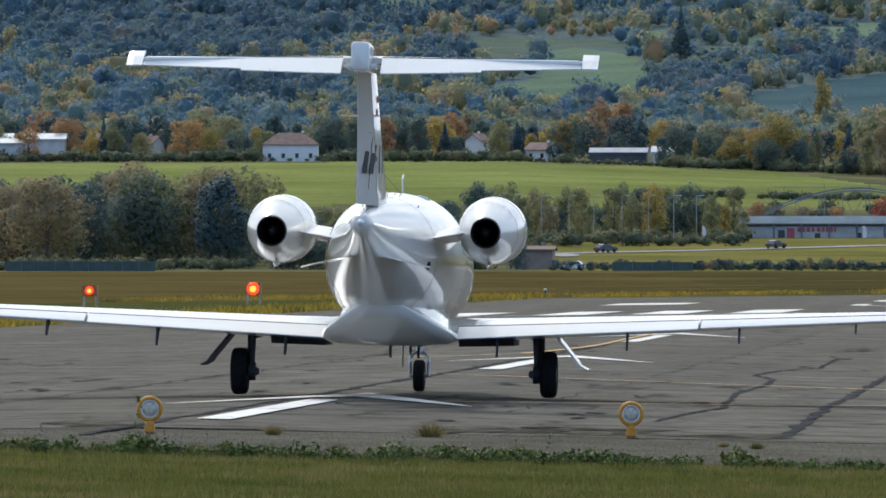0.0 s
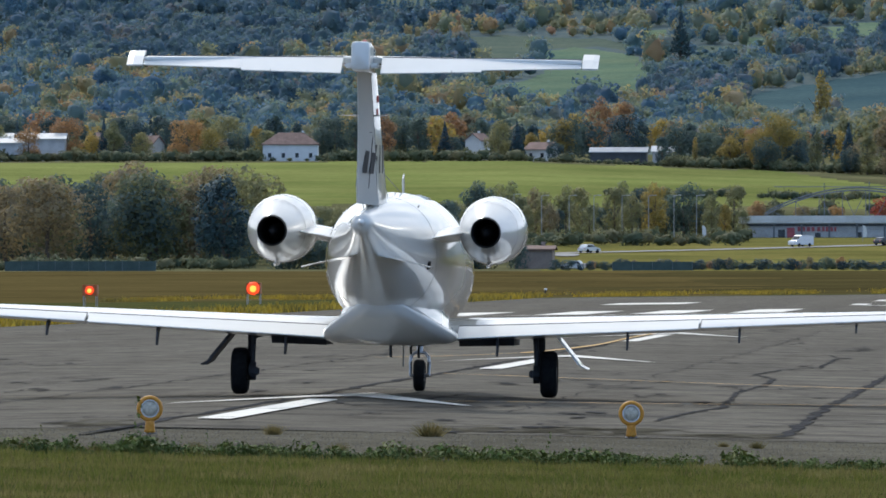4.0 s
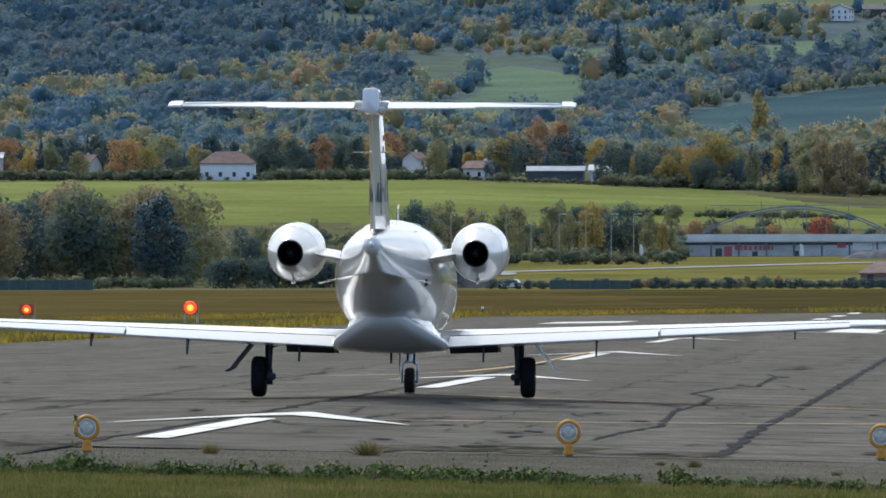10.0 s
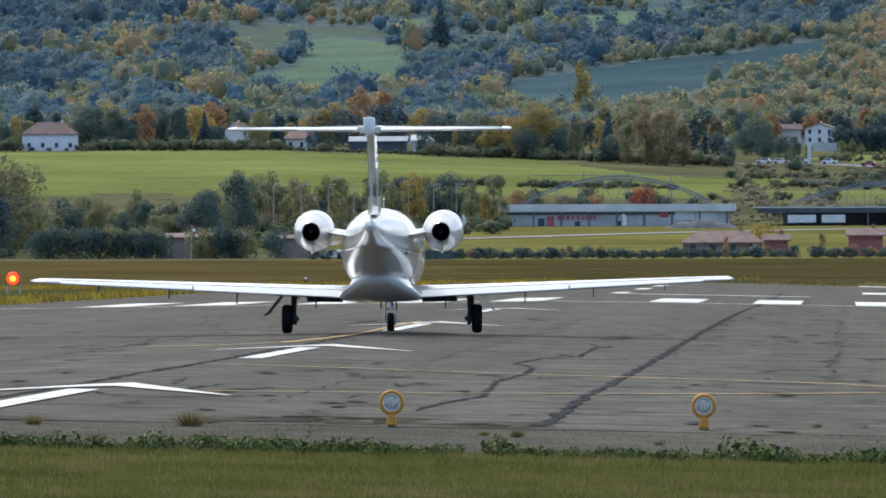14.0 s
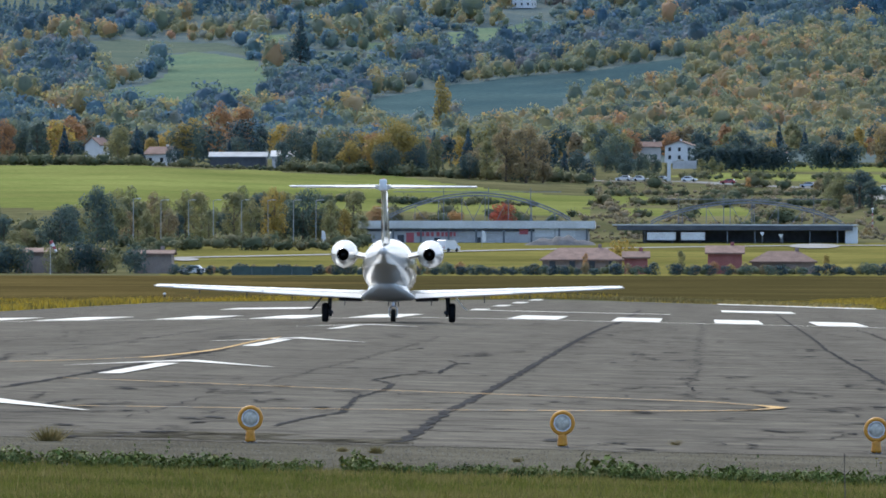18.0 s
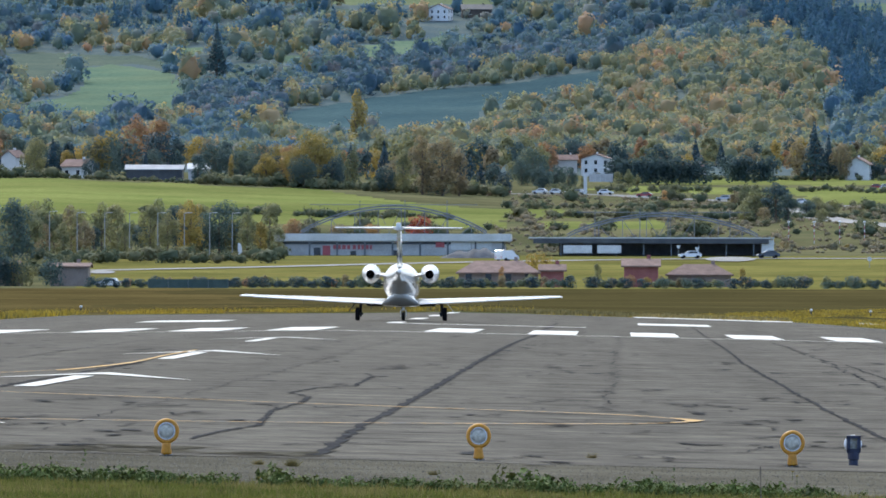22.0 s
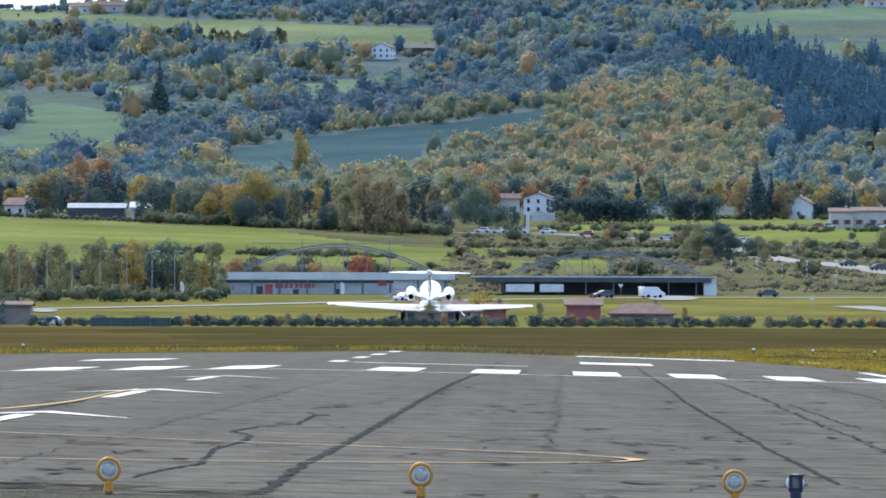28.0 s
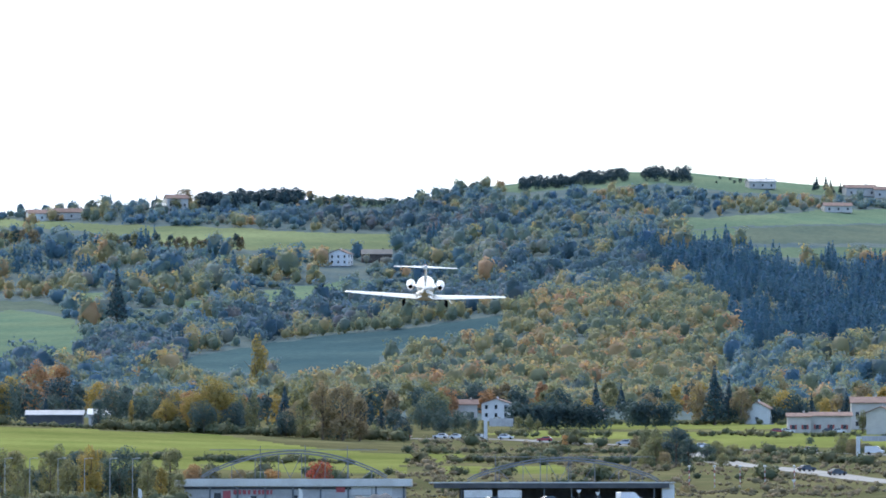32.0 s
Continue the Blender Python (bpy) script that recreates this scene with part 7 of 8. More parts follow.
def car(kind, colour, p, turn):
    key = (kind, colour)
    if key in CARS:
        return copy_thing(CARS[key], pose(p.x, p.y, p.z, 0, 0, turn))
    L, W, H = (4.3, 1.75, 1.45) if kind == "car" else (4.9, 1.9, 2.1)
    ob = tagged(new(kind), f"{colour} {'hatchback car' if kind == 'car' else 'delivery van'} on the road", "car" if kind == "car" else "van", "road traffic")
    bm = bmesh.new()
    if kind == "car":
        prof = [(-2.1, 0.3), (-2.15, 0.7), (-2.05, 0.92), (-1.3, 0.98), (1.05, 0.95), (2.0, 0.8), (2.15, 0.55), (2.1, 0.3)]
    else:
        prof = [(-2.4, 0.35), (-2.42, 1.2), (-2.35, 2.0), (-2.2, 2.08), (0.6, 2.08), (0.9, 1.95), (1.6, 1.2), (2.3, 1.0), (2.42, 0.7), (2.4, 0.35)]
    loft(bm, [[(x, s * W / 2 * k, z) for x, z in prof] for s, k in ((-1, 0.94), (-1, 1.0), (1, 1.0), (1, 0.94))])
    body = part("body", bm, M_car[colour], ob)
    if kind == "car":
        bm = bmesh.new()
        cab = [(-1.75, 0.9), (-1.35, 1.38), (-0.9, 1.45), (0.25, 1.43), (1.05, 0.9)]
        loft(bm, [[(x, s * k * (1 if z < 1 else 0.86), z) for x, z in cab] for s, k in ((-1, 0.80), (1, 0.80))])
        part("cabin", bm, M_car[colour], ob)
        for s in (-1, 1):
            bm = bmesh.new()
            loft(bm, [[(x, s * (0.81 * (1 if z < 1 else 0.87) + g), z) for x, z in ((-1.45, 0.96), (-1.2, 1.32), (0.15, 1.34), (0.75, 0.96))] for g in (0.0, 0.02)])
            part("side_window", bm, M_pane, ob)
    for s in (-1, 1):
        bm = bmesh.new()
        box(bm, 0.05, 0.35, 0.14, pose(L / 2 - 0.03, s * 0.6, 0.68))
        part("headlight", bm, M_rimwhite, ob)
        bm = bmesh.new()
        box(bm, 0.05, 0.25, 0.2, pose(-L / 2 + 0.03, s * 0.68, 0.75))
        part("tail_light", bm, M_signred, ob)
        for x in (-1.35, 1.35):
            bm = bmesh.new()
            tube(bm, (x, s * (W / 2 - 0.2), 0.32), (x, s * (W / 2 + 0.01), 0.32), 0.32, None, 14)
            part("wheel", bm, M_rubber, ob)
    bm = bmesh.new()
    if kind == "car":
        loft(bm, [[(x, y * (1 if z < 1 else 0.84), z) for y in (-0.72, 0.72)] + [(x + 0.03, y * (1 if z < 1 else 0.84), z + 0.02) for y in (0.72, -0.72)] for x, z in ((0.98, 0.98), (0.36, 1.36))])
    else:
        loft(bm, [[(x, y, z) for y in (-0.8, 0.8)] + [(x + 0.04, y, z + 0.03) for y in (0.8, -0.8)] for x, z in ((1.5, 1.3), (0.95, 1.88))])
    part("windscreen", bm, M_pane, ob)
    ob.matrix_basis = pose(p.x, p.y, p.z, 0, 0, turn)
    CARS[key] = ob
    return ob


# parked and slow traffic along the main road
r = random.Random(4)
for a, kind, col in ((993, "car", "red"), (1058, "car", "white"), (1088, "car", "white"), (1124, "car", "silver"), (1174, "car", "white"), (1243, "car", "red"), (1292, "car", "white"), (1384, "car", "silver"), (1523, "car", "white"), (1710, "car", "white"), (1826, "van", "white")):
    y = main_y(a) + r.uniform(-2.0, 2.0)
    car(kind, col, stand(a, y, 0.13), r.choice((-12, 168)))
for a, y, col in ((1706, 2072, "dark"), (1760, 2036, "dark")):
    car("car", col, stand(a, y, 0.13), 35)
for a, col in ((1655, "red"), (1672, "white"), (1746, "dark"), (1763, "white")):
    car("car", col, stand(a, 2552, 0.02), 0)


# ---- near grass, weeds and tufts ----
M_grass = foliage("verge_grass", [(0.25, (0.105, 0.125, 0.024)), (0.5, (0.185, 0.180, 0.040)), (0.72, (0.290, 0.230, 0.085))], 0.5, 2.5, 0.2, 0.25)
M_grass.node_tree.nodes["Principled BSDF"].inputs["Specular IOR Level"].default_value = 0.0
M_straw = foliage("straw", [(0.3, (0.15, 0.13, 0.05)), (0.7, (0.26, 0.20, 0.08))], 0.3, 2.0, 0.2, 0.4)
M_straw.node_tree.nodes["Principled BSDF"].inputs["Specular IOR Level"].default_value = 0.05
M_weed = foliage("weed_leaves", [(0.3, (0.038, 0.062, 0.017)), (0.5, (0.090, 0.130, 0.030)), (0.75, (0.120, 0.120, 0.040))], 0.25, 2.0, 0.2, 0.25)


def blades(name, label, mats, n, where, h0, h1, width, seed):
    g = np.random.default_rng(seed)
    pos = where(g, n)
    n = len(pos)
    ang = g.uniform(0, 6.283, n)
    h = g.uniform(h0, h1, n)
    h *= 0.75 + 0.5 * np.abs(np.sin(pos[:, 0] * 3.1 + np.sin(pos[:, 1] * 1.3) * 2) * np.cos(pos[:, 0] * 7.7 + pos[:, 1] * 2.1))
    lean = g.normal(size=(n, 2)) * (h * 0.35)[:, None]
    w = np.stack([np.cos(ang), np.sin(ang), np.zeros(n)], 1) * width
    tip = pos + np.stack([lean[:, 0], lean[:, 1], h], 1)
    v = np.stack([pos - w, pos + w, tip], 1).reshape(-1, 3)
    me = raw_mesh(name, v, np.arange(3 * n).reshape(n, 3), mats)
    return tagged(new(name, me), label, "grass", kind="stuff")


def verge(g, n):
    y = 57 + 23.8 * g.random(n) ** 0.9
    x = g.uniform(-11, 5, n) * y / 75
    y = y - 0.5 * np.abs(np.sin(x * 2.1) * np.sin(x * 0.9 + 1))
    z = np.array([strip_z(a, b) for a, b in zip(x, y)]) - 0.02
    return np.stack([x, y, z], 1)


blades("verge_grass", "mown green airfield grass with dry stalks", [M_grass], 170000, verge, 0.03, 0.075, 0.005, 2)
blades("dry_stalks", "dry straw-coloured stalks in the grass", [M_straw], 13000, verge, 0.05, 0.12, 0.004, 3)


def loose_grit(name, label, mat, n, seed):
    """Small loose stones on the shoulder, each a low four-sided pyramid."""
    g = np.random.default_rng(seed)
    y = g.uniform(80.6, EDGE + 0.6, n)
    x = g.uniform(-11.5, 5.2, n) * y / 80
    z = np.array([strip_z(a, b) for a, b in zip(x, y)]) - 0.005
    s = 0.003 + 0.006 * g.random(n) ** 3
    v = np.zeros((n, 5, 3))
    for k, (dx, dy) in enumerate(((-1, -1), (1, -1), (1, 1), (-1, 1))):
        v[:, k, 0] = x + dx * s * g.uniform(0.6, 1.3, n)
        v[:, k, 1] = y + dy * s * g.uniform(0.6, 1.3, n)
        v[:, k, 2] = z
    v[:, 4, 0], v[:, 4, 1], v[:, 4, 2] = x + s * g.uniform(-0.5, 0.5, n), y, z + 0.005 + s * g.uniform(0.5, 1.1, n)
    base = np.arange(n)[:, None, None] * 5
    f = (base + np.array([(0, 1, 4), (1, 2, 4), (2, 3, 4), (3, 0, 4)])[None]).reshape(-1, 3)
    tagged(new(name, raw_mesh(name, v.reshape(-1, 3), f, [mat])), label, "grit", kind="stuff")


M_gritpale = surface("pale_grit", (0.14, 0.131, 0.108), (0.195, 0.183, 0.152), 9, 0.95, spec=0.05)
M_gritdark = surface("dark_grit", (0.05, 0.048, 0.044), (0.09, 0.086, 0.078), 9, 0.95, spec=0.05)
loose_grit("pale_grit", "pale loose grit on the concrete shoulder", M_gritpale, 9000, 61)
loose_grit("dark_grit", "dark loose grit on the concrete shoulder", M_gritdark, 14000, 62)


def weeds():
    r = random.Random(12)
    g = np.random.default_rng(12)
    t = [leaf_shell(g, [(0, 0, 0.06, 0.16, 0.12, 0.08), (0.1, 0, 0.1, 0.08, 0.08, 0.08), (-0.1, 0.02, 0.08, 0.08, 0.08, 0.07)], 80, 0.028, 0.5) for _ in range(4)]
    pl = []
    for i in range(520):
        x = r.uniform(-11.5, 4.5)
        if noise.noise((x * 0.8, 3.3, 0)) < -0.22:
            continue
        y = 80.5 + r.uniform(-1.0, 0.5)
        pl.append((x, y, strip_z(x, y) - 0.02, r.uniform(0.3, 0.7), r.uniform(0, 6), r.randrange(4)))
    for a, wide, size in ((-700, 0.5, 0.9), (-490, 0.25, 1.1), (-300, 0.5, 1.0), (-10, 0.45, 1.05), (60, 0.3, 0.8), (150, 0.55, 1.0), (320, 0.5, 0.85), (400, 0.3, 0.7), (590, 0.25, 1.1), (1040, 0.16, 1.35), (1090, 0.3, 0.85), (1270, 0.35, 0.95), (1330, 0.4, 0.95), (1430, 0.4, 0.9), (1540, 0.4, 0.8)):
        x0 = (a - 1190) / 16000 * 79.5
        for i in range(int(20 * wide) + 3):
            x, y = x0 + r.gauss(0, wide * 0.5), 80.6 + r.uniform(-1.0, 0.7)
            pl.append((x, y, strip_z(x, y) - 0.02, size * r.uniform(0.5, 1.0), r.uniform(0, 6), r.randrange(4)))
    # upright shoots out of the clumps
    t.append(leaf_shell(g, [(0, 0, 0.10, 0.05, 0.05, 0.10), (0.015, 0, 0.26, 0.035, 0.035, 0.09), (0.0, 0.01, 0.40, 0.025, 0.025, 0.06)], 46, 0.018, 0.5))
    for p in list(pl):
        if r.random() < 0.07 and p[3] > 0.45 and p[1] < 80.7:
            pl.append((p[0] + r.uniform(-0.1, 0.1), p[1], p[2], p[3] * r.uniform(0.6, 1.15), p[4], 4))
    many_trees("edge_weeds", [M_weed], "dark green leafy weeds along the edge of the grass", "weeds", pl, t)


def stalk(a, y, top):
    x = (a - 1190) / 16000 * y
    z = strip_z(x, y)
    ob = tagged(new("dry_stalk"), "tall thin dry stalk standing in the grass", "stalk")
    ob.location = (x, y, z)
    bm = bmesh.new()
    tube(bm, (0, 0, -0.05), (-0.012, 0, top - z), 0.006, 0.003, 6)
    part("stem", bm, M_bark, ob)
    bm = bmesh.new()
    tube(bm, (-0.012, 0, top - z), (-0.014, 0, top - z + 0.05), 0.006, 0.002, 6)
    part("seed_head", bm, M_bark, ob)


stalk(1452, 61, 0.36)
weeds()


def tufts():
    r = random.Random(31)
    first = None
    for a, b, s in ((40, 794, 1.2), (-240, 790, 0.8), (-382, 820, 0.7), (-125, 822, 0.7), (-690, 815, 0.9), (-560, 822, 0.5), (870, 830, 0.4), (560, 812, 0.4), (-30, 826, 0.5), (330, 828, 0.5), (620, 815, 0.6), (1150, 800, 0.5), (-340, 826, 0.5)):
        x, y = ground_at(a, b)
        if first is None:
            g = np.random.default_rng(5)
            n = 260
            d = g.normal(size=(n, 2)) * 0.035
            top = d * 2.6 + g.normal(size=(n, 2)) * 0.02
            base = np.concatenate([d, np.zeros((n, 1))], 1)
            tip = np.concatenate([top, g.uniform(0.05, 0.15, (n, 1))], 1)
            w = np.stack([np.full(n, 0.004), np.zeros(n), np.zeros(n)], 1)
            v = np.stack([base - w, base + w, tip], 1).reshape(-1, 3)
            first = new("grass_tuft", raw_mesh("grass_tuft", v, np.arange(3 * n).reshape(n, 3), [M_straw]))
            tagged(first, "dry grass tuft growing from a pavement joint", "grass tuft", "grass tufts")
            first.matrix_basis = Matrix.LocRotScale((x, y, strip_z(x, y) - 0.006), None, (s, s, s))
            one = first
        else:
            c = one.copy()
            scene.collection.objects.link(c)
            c.matrix_basis = Matrix.LocRotScale((x, y, strip_z(x, y) - 0.006), Euler((0, 0, r.uniform(0, 6))), (s * r.uniform(0.9, 1.4), s, s))


tufts()


def far_edge(g, n):
    """Yellow-flowered fringe along the far right edge of the asphalt."""
    y = g.uniform(300, 540, n)
    y = 300 + (y - 300) * np.where(g.random(n) < 0.75, 0.55, 1.0)
    x = np.array([lerp_table(v, FAR_EDGE) for v in y]) + 0.4 + np.abs(g.normal(size=n)) * 1.6
    z = np.array([strip_z(a, b) for a, b in zip(x, y)]) - 0.02
    return np.stack([x, y, z], 1)


def left_edge(g, n):
    y = g.uniform(200, 575, n)
    x = -33.4 - np.abs(g.normal(size=n)) * 2.0
    z = np.array([strip_z(a, b) for a, b in zip(x, y)]) - 0.02
    return np.stack([x, y, z], 1)


def cross_edge(g, n):
    x = g.uniform(-12, 10, n)
    y = np.interp(x, [-33, -8, 1.5, 9.9], [567, 563, 526, 509]) + 1 + np.abs(g.normal(size=n)) * 14
    z = np.array([land(a, b) for a, b in zip(x, y)]) - 0.02
    return np.stack([x, y, z], 1)


M_yel = foliage("yellow_flower_grass", [(0.3, (0.15, 0.13, 0.035)), (0.48, (0.33, 0.23, 0.03)), (0.66, (0.50, 0.34, 0.03))], 1.5, 12.0, 0.2, 0.3)
blades("flower_fringe", "yellow-flowering rough grass along the runway edge", [M_yel], 9000, far_edge, 0.06, 0.2, 0.04, 6)
blades("flower_fringe", "yellow-flowering rough grass along the runway edge", [M_yel], 9000, left_edge, 0.12, 0.4, 0.05, 7)


def meadow_edge(g, n):
    """Flowering strip beyond the dip, left of the centreline."""
    x = g.uniform(-62, -5.5, n)
    y = np.interp(x, [-33, -8], [567, 563]) + 1 + np.abs(g.normal(size=n)) * 22
    keep = np.array([noise.noise((a * 0.16, b * 0.03, 6.0)) for a, b in zip(x, y)]) > -0.12
    x, y = x[keep], y[keep]
    z = np.array([land(a, b) for a, b in zip(x, y)]) - 0.02
    return np.stack([x, y, z], 1)


def right_flowers(g, n):
    """Flowering rough ground widening to the right of the runway's far end."""
    a = 1330 + 620 * g.random(n) ** 0.8
    y0 = np.interp(a, [1236, 1502, 1598, 1774, 1950], [529, 512, 476, 406, 320])
    y = y0 + 2 + g.random(n) ** 1.1 * (40 + 330 * np.clip((a - 1330) / 420, 0, 1))
    x = (a - 1190) / 16000 * y
    keep = np.array([noise.noise((p * 0.22, q * 0.025, 2.0)) for p, q in zip(x, y)]) > -0.15
    x, y = x[keep], y[keep]
    z = np.array([land(p, q) for p, q in zip(x, y)]) - 0.02
    return np.stack([x, y, z], 1)


blades("flower_fringe", "yellow-flowering rough grass beyond the runway's dip", [M_yel], 26000, meadow_edge, 0.10, 0.32, 0.05, 9)
blades("flower_fringe", "yellow-flowering rough ground beside the runway's far end", [M_yel], 32000, right_flowers, 0.07, 0.2, 0.05, 19)
blades("rough_fringe", "rough olive and yellow grass where the runway dips away", [M_straw], 7000, cross_edge, 0.08, 0.3, 0.06, 8)

gable_house("house", stand(226, 1436), 6.0, 7, 3.0, 0.5, 0, surface("brown_render", (0.24, 0.19, 0.16), (0.30, 0.24, 0.2), 0.5, 0.9), M_tile, 0, 1, "low brown house with a reddish flat roof behind the hedge")
gable_house("house", stand(60, 1440), 14.0, 8, 3.2, 0.6, 0, surface("brown_wall", (0.22, 0.18, 0.16), (0.28, 0.23, 0.2), 0.5, 0.9), M_tile, 0, 1, "long low brown house behind the hedge")


def windsock():
    ob = tagged(new("windsock"), "red and white windsock hanging from a thin mast", "windsock")
    p = stand(42, 1405)
    ob.location = p
    bm = bmesh.new()
    tube(bm, (0, 0, -0.1), (0, 0, 5.4), 0.06, 0.04, 8)
    part("mast", bm, M_steel, ob)
    for i in range(4):
        bm = bmesh.new()
        q0, q1 = Vector((0.05 + 0.22 * i, 0, 5.2 - 0.42 * i)), Vector((0.27 + 0.22 * i, 0, 4.78 - 0.42 * i))
        tube(bm, q0, q1, 0.32 - 0.04 * i, 0.28 - 0.04 * i, 12, False)
        part("sock_band", bm, M_signred if i % 2 == 0 else M_rimwhite, ob)


windsock()


def wild_flowers():
    """Single yellow flowers standing in the near grass."""
    first = None
    for a, b in ((-648, 866), (-622, 858), (-604, 871), (-330, 862), (1505, 838), (1513, 846), (560, 852), (300, 868)):
        x, y = ground_at(a, b)
        z = strip_z(x, y)
        if first is None:
            first = tagged(new("wild_flower"), "small yellow wild flower on a thin green stem", "flower", "wild flowers")
            bm = bmesh.new()
            tube(bm, (0, 0, -0.02), (0.004, 0, 0.075), 0.0025, 0.002, 5)
            part("stem", bm, M_weed, first)
            bm = bmesh.new()
            for i in range(7):
                t = 0.9 * i
                loft(bm, [[(0.004 + math.cos(t) * r - math.sin(t) * w, math.sin(t) * r + math.cos(t) * w, 0.075 + q) for w, q in ((-0.004, h), (0.004, h), (0.004, h + 0.002), (-0.004, h + 0.002))] for r, h in ((0.002, 0.0), (0.012, 0.008), (0.018, 0.006))])
            part("petals", bm, M_flowers, first, "yellow petals")
            first.location = (x, y, z)
        else:
            copy_thing(first, pose(x, y, z, 0, 0, a % 90))


wild_flowers()
car("car", "white", stand(292, 1404, 0.02), 172)


def banners():
    """White advertising banners on poles by the store."""
    for a in (523, 807):
        p = stand(a, 1705)
        ob = tagged(new("banner"), "tall narrow white banner on a pole beside the store", "banner", "banners")
        ob.location = p
        bm = bmesh.new()
        tube(bm, (0, 0, -0.1), (0, 0, 3.2), 0.04, 0.03, 6)
        part("pole", bm, M_galv, ob)
        bm = bmesh.new()
        loft(bm, [[(0.04, -0.015, z), (w, -0.015, z), (w, 0.015, z), (0.04, 0.015, z)] for z, w in ((0.9, 0.75), (1.6, 0.8), (2.5, 0.72), (3.0, 0.5), (3.15, 0.15))])
        part("cloth", bm, M_renderwhite, ob)


banners()

# traffic on the access road: name, colour, seconds and bearing at two moments, lane offset
TRAFFIC = [("car", "dark", 0.0, 654, 1.5, 806, 0), ("car", "dark", 0.0, 352, 3.5, 783, 0), ("car", "white", 5.5, 496, 9.0, 900, 0), ("van", "white", 5.5, 413, 7.0, 296, 1),
           ("car", "white", 20.0, 1458, 23.0, 1256, 1), ("car", "dark", 22.5, 1446, 28.0, 1272, 1), ("car", "dark", 29.9, 1412, 31.1, 1317, 1)]


def drive():
    for kind, colour, t0, a0, t1, a1, lane in TRAFFIC:
        speed = (a1 - a0) / (t1 - t0)
        rows = []
        for t in (0, 3, 5.5, 8, 12, 16, 20, 24, 28, 32):
            a = a0 + speed * (t - t0) * (1 if t > t0 or kind == "car" or t0 > 10 else 2.6)
            y = road_y(a) + (1.8 if lane else -1.8)
            p = stand(a, y, 0.13)
            q = stand(a + 40, road_y(a + 40) + (1.8 if lane else -1.8), 0.13)
            dirn = math.degrees(math.atan2(q.y - p.y, q.x - p.x))
            rows.append((t, pose(p.x, p.y, p.z, 0, 0, dirn + (180 if speed < 0 else 0))))
        ob = car(kind, colour, Vector((0, 0, 0)), 0)
        walk(ob, rows)
    # a van that slows at the roundabout
    rows = []
    for t, a in ((0, -380), (8, 121), (16, 625), (23, 1066), (27, 1318), (28, 1358), (29, 1370), (30, 1372), (31, 1379), (32, 1392)):
        p, q = stand(a, road_y(a) - 1.8, 0.13), stand(a + 40, road_y(a + 40) - 1.8, 0.13)
        rows.append((t, pose(p.x, p.y, p.z, 0, 0, math.degrees(math.atan2(q.y - p.y, q.x - p.x)))))
    walk(car("van", "white", Vector((0, 0, 0)), 0), rows)


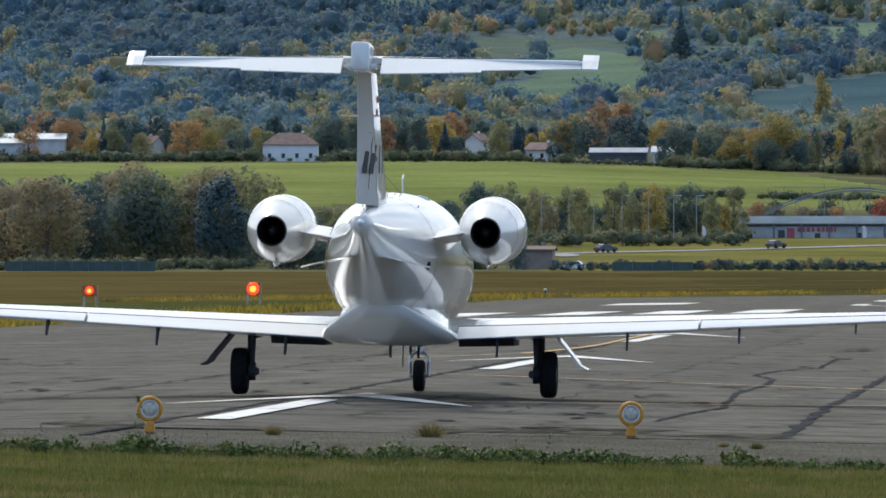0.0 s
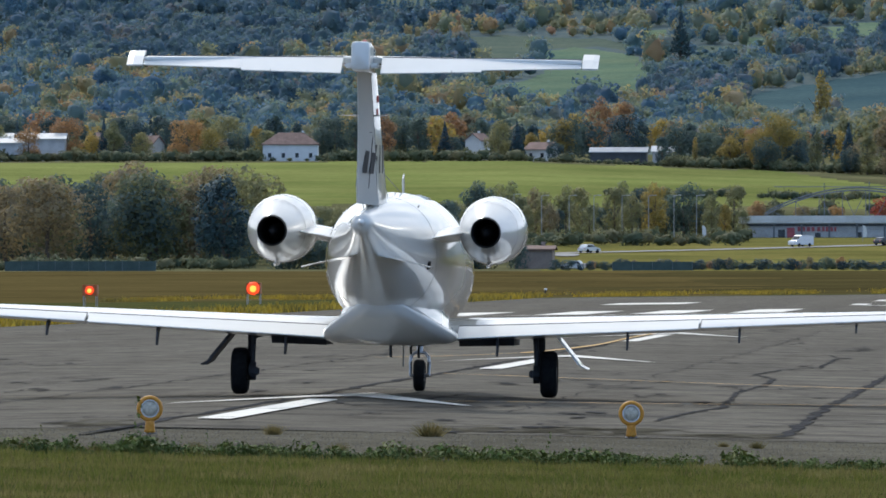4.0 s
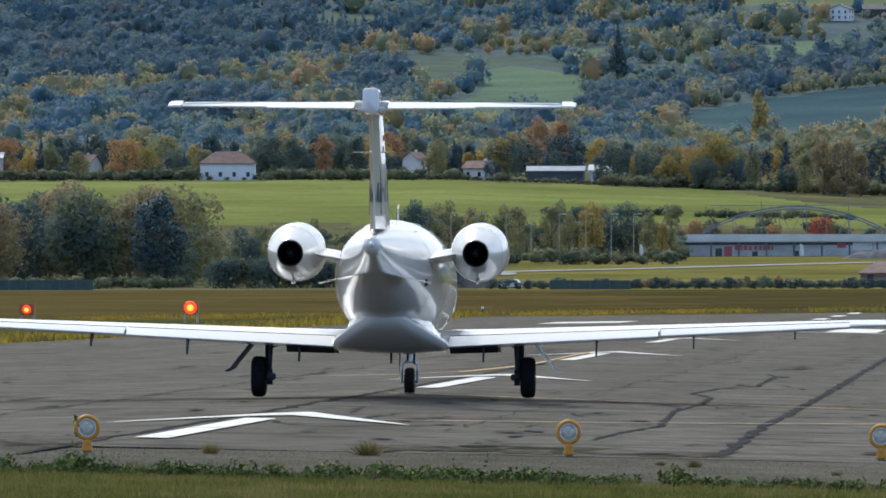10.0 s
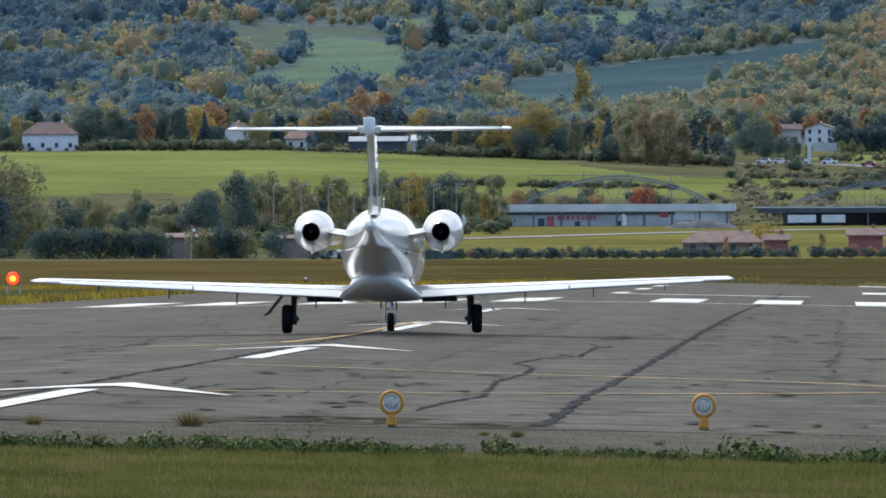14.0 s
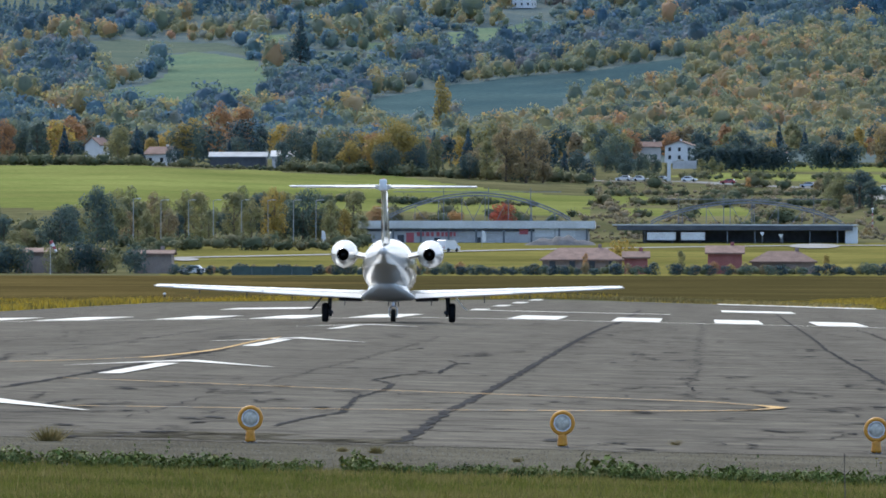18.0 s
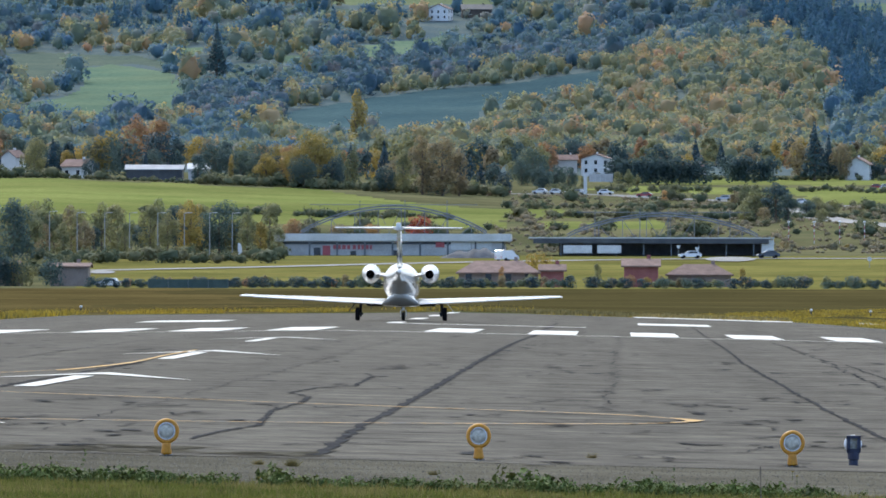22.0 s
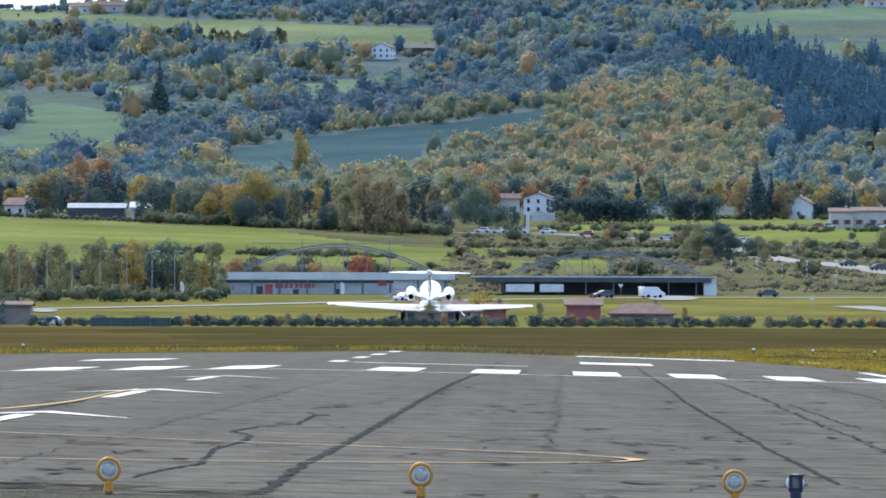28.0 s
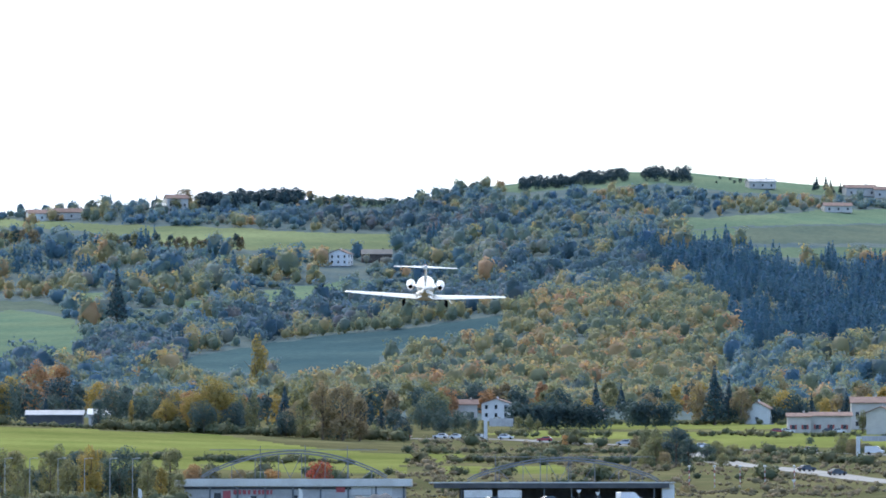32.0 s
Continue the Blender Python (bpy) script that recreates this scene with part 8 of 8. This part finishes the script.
# ---- what moves ----
def motions():
    walk(jet, [
        (0.0, pose(-8.75, 115.3, strip_z(-8.75, 115.3), 0.0, 0.7, 0.2)),
        (6.5, pose(-8.74, 115.3, strip_z(-8.74, 115.3), 0.0, 0.7, 0.2)),
        (7.0, pose(-8.71, 115.6, strip_z(-8.71, 115.6), 0.0, 0.7, 0.8)),
        (7.5, pose(-8.72, 116.8, strip_z(-8.72, 116.8), -0.3, 0.7, 1.5)),
        (8.0, pose(-8.72, 118.4, strip_z(-8.72, 118.4), -0.3, 0.6, 2.4)),
        (8.5, pose(-8.80, 120.5, strip_z(-8.80, 120.5), -0.3, 0.5, 2.9)),
        (9.0, pose(-8.89, 123.4, strip_z(-8.89, 123.4), -0.3, 0.4, 2.3)),
        (9.5, pose(-9.02, 127.4, strip_z(-9.02, 127.4), -0.3, 0.4, 1.4)),
        (10.0, pose(-9.15, 132.6, strip_z(-9.15, 132.6), -0.3, 0.3, 0.9)),
        (10.5, pose(-9.15, 136.6, strip_z(-9.15, 136.6), -0.3, 0.2, 0.9)),
        (11.0, pose(-9.14, 141.8, strip_z(-9.14, 141.8), -0.3, 0.2, 0.9)),
        (11.5, pose(-9.13, 147.5, strip_z(-9.13, 147.5), -0.3, 0.1, 0.9)),
        (12.0, pose(-9.10, 154.3, strip_z(-9.10, 154.3), -0.3, 0.0, 0.8)),
        (12.5, pose(-9.21, 161.4, strip_z(-9.21, 161.4), -0.3, -0.0, 0.9)),
        (13.0, pose(-9.31, 170.0, strip_z(-9.31, 170.0), -0.3, -0.1, 1.0)),
        (13.5, pose(-9.42, 179.1, strip_z(-9.42, 179.1), -0.3, -0.1, 0.8)),
        (14.0, pose(-9.53, 188.4, strip_z(-9.53, 188.4), -0.3, -0.0, 0.6)),
        (14.5, pose(-9.48, 198.2, strip_z(-9.48, 198.2), -0.3, 0.0, 0.6)),
        (15.0, pose(-9.41, 209.5, strip_z(-9.41, 209.5), -0.3, 0.0, 0.6)),
        (15.5, pose(-9.42, 219.2, strip_z(-9.42, 219.2), -0.3, 0.1, 0.5)),
        (16.5, pose(-9.51, 242.5, strip_z(-9.51, 242.5), -0.3, 0.1, 0.4)),
        (17.5, pose(-9.62, 268.4, strip_z(-9.62, 268.4), -0.3, 0.2, 0.2)),
        (18, pose(-9.67, 282.4, strip_z(-9.67, 282.4), -0.3, 0.2, 0.2)),
        (18.5, pose(-9.59, 296.4, strip_z(-9.59, 296.4), -0.3, 0.3, 0.2)),
        (19, pose(-9.51, 311.1, strip_z(-9.51, 311.1), -0.3, 0.3, 0.2)),
        (19.5, pose(-9.43, 325.8, strip_z(-9.43, 325.8), -0.3, 0.3, 0.2)),
        (20, pose(-9.38, 341.7, strip_z(-9.38, 341.7), -0.3, 0.2, 0.2)),
        (20.5, pose(-9.51, 357.6, strip_z(-9.51, 357.6), -0.3, 0.2, 0.2)),
        (21, pose(-9.66, 375.3, strip_z(-9.66, 375.3), -0.3, 0.2, 0.2)),
        (21.5, pose(-9.69, 393.1, strip_z(-9.69, 393.1), -0.3, 0.2, 0.1)),
        (22, pose(-9.70, 411.1, strip_z(-9.70, 411.1), -0.3, 0.2, 0.1)),
        (22.5, pose(-9.72, 429.2, strip_z(-9.72, 429.2), -0.3, 0.1, 0.1)),
        (23, pose(-9.72, 447.2, strip_z(-9.72, 447.2), -0.3, 0.1, 0.1)),
        (23.5, pose(-9.78, 465.2, strip_z(-9.78, 465.2), -0.3, 0.1, 0.1)),
        (24, pose(-9.85, 484.1, strip_z(-9.85, 484.1), -0.1, 0.1, 0.1)),
        (24.5, pose(-9.82, 502.9, strip_z(-9.82, 502.9), 0.0, 0.1, 0.1)),
        (25.3, pose(-9.81, 533.4, strip_z(-9.81, 533.4), 0.4, 0.0, 0.1)),
        (26.5, pose(-9.77, 581.2, -0.03, 3.6, 0.1, 0.1)),
        (27.0, pose(-9.73, 602.1, 0.32, 5.3, 0.3, 0.1)),
        (27.5, pose(-9.51, 623.2, 0.99, 6.3, 0.4, 0.1)),
        (28.0, pose(-9.05, 644.7, 1.87, 7.6, 0.6, 0.1)),
        (28.5, pose(-8.73, 666.4, 3.28, 7.4, 0.4, 0.0)),
        (29.0, pose(-8.47, 688.4, 5.36, 7.2, 0.2, 0.0)),
        (29.5, pose(-8.45, 710.5, 7.44, 7.3, 1.1, 0.0)),
        (30.0, pose(-8.34, 732.8, 9.88, 7.4, 1.9, 0.0)),
        (30.5, pose(-8.37, 755.2, 12.38, 7.4, 2.1, 0.0)),
        (31.0, pose(-8.45, 777.7, 15.48, 7.3, 2.4, 0.0)),
        (31.5, pose(-8.42, 800.3, 18.61, 7.2, 2.3, 0.0)),
        (32.0, pose(-8.21, 822.9, 21.95, 7.2, 2.2, -0.0)),
    ])
    drive()
    # the rudder swings about its raked hinge
    low, high = Vector((0, -4.50, 2.42)), Vector((0, -5.60, 4.02))
    walk(rudder, [(t, Matrix.Translation(low) @ Matrix.Rotation(radians(a), 4, (high - low).normalized()) @ Matrix.Translation(-low)) for t, a in ((0.0, RUDDER), (6.3, RUDDER), (7.0, RUDDER * 0.8), (8.0, RUDDER * 0.35), (9.0, 0.0), (32.0, 0.0))])
    walk(elevator, [(t, pose(*HINGE, a)) for t, a in ((0.0, 19.0), (6.5, 19.0), (7.5, 18.0), (8.0, 15.0), (8.5, 11.0), (9.0, 9.0), (10.0, 6.0), (13.0, 3.0), (20.0, 0.0), (24.5, -4.0), (26.0, -9.0), (28.0, -3.0), (32.0, -2.0))])


motions()
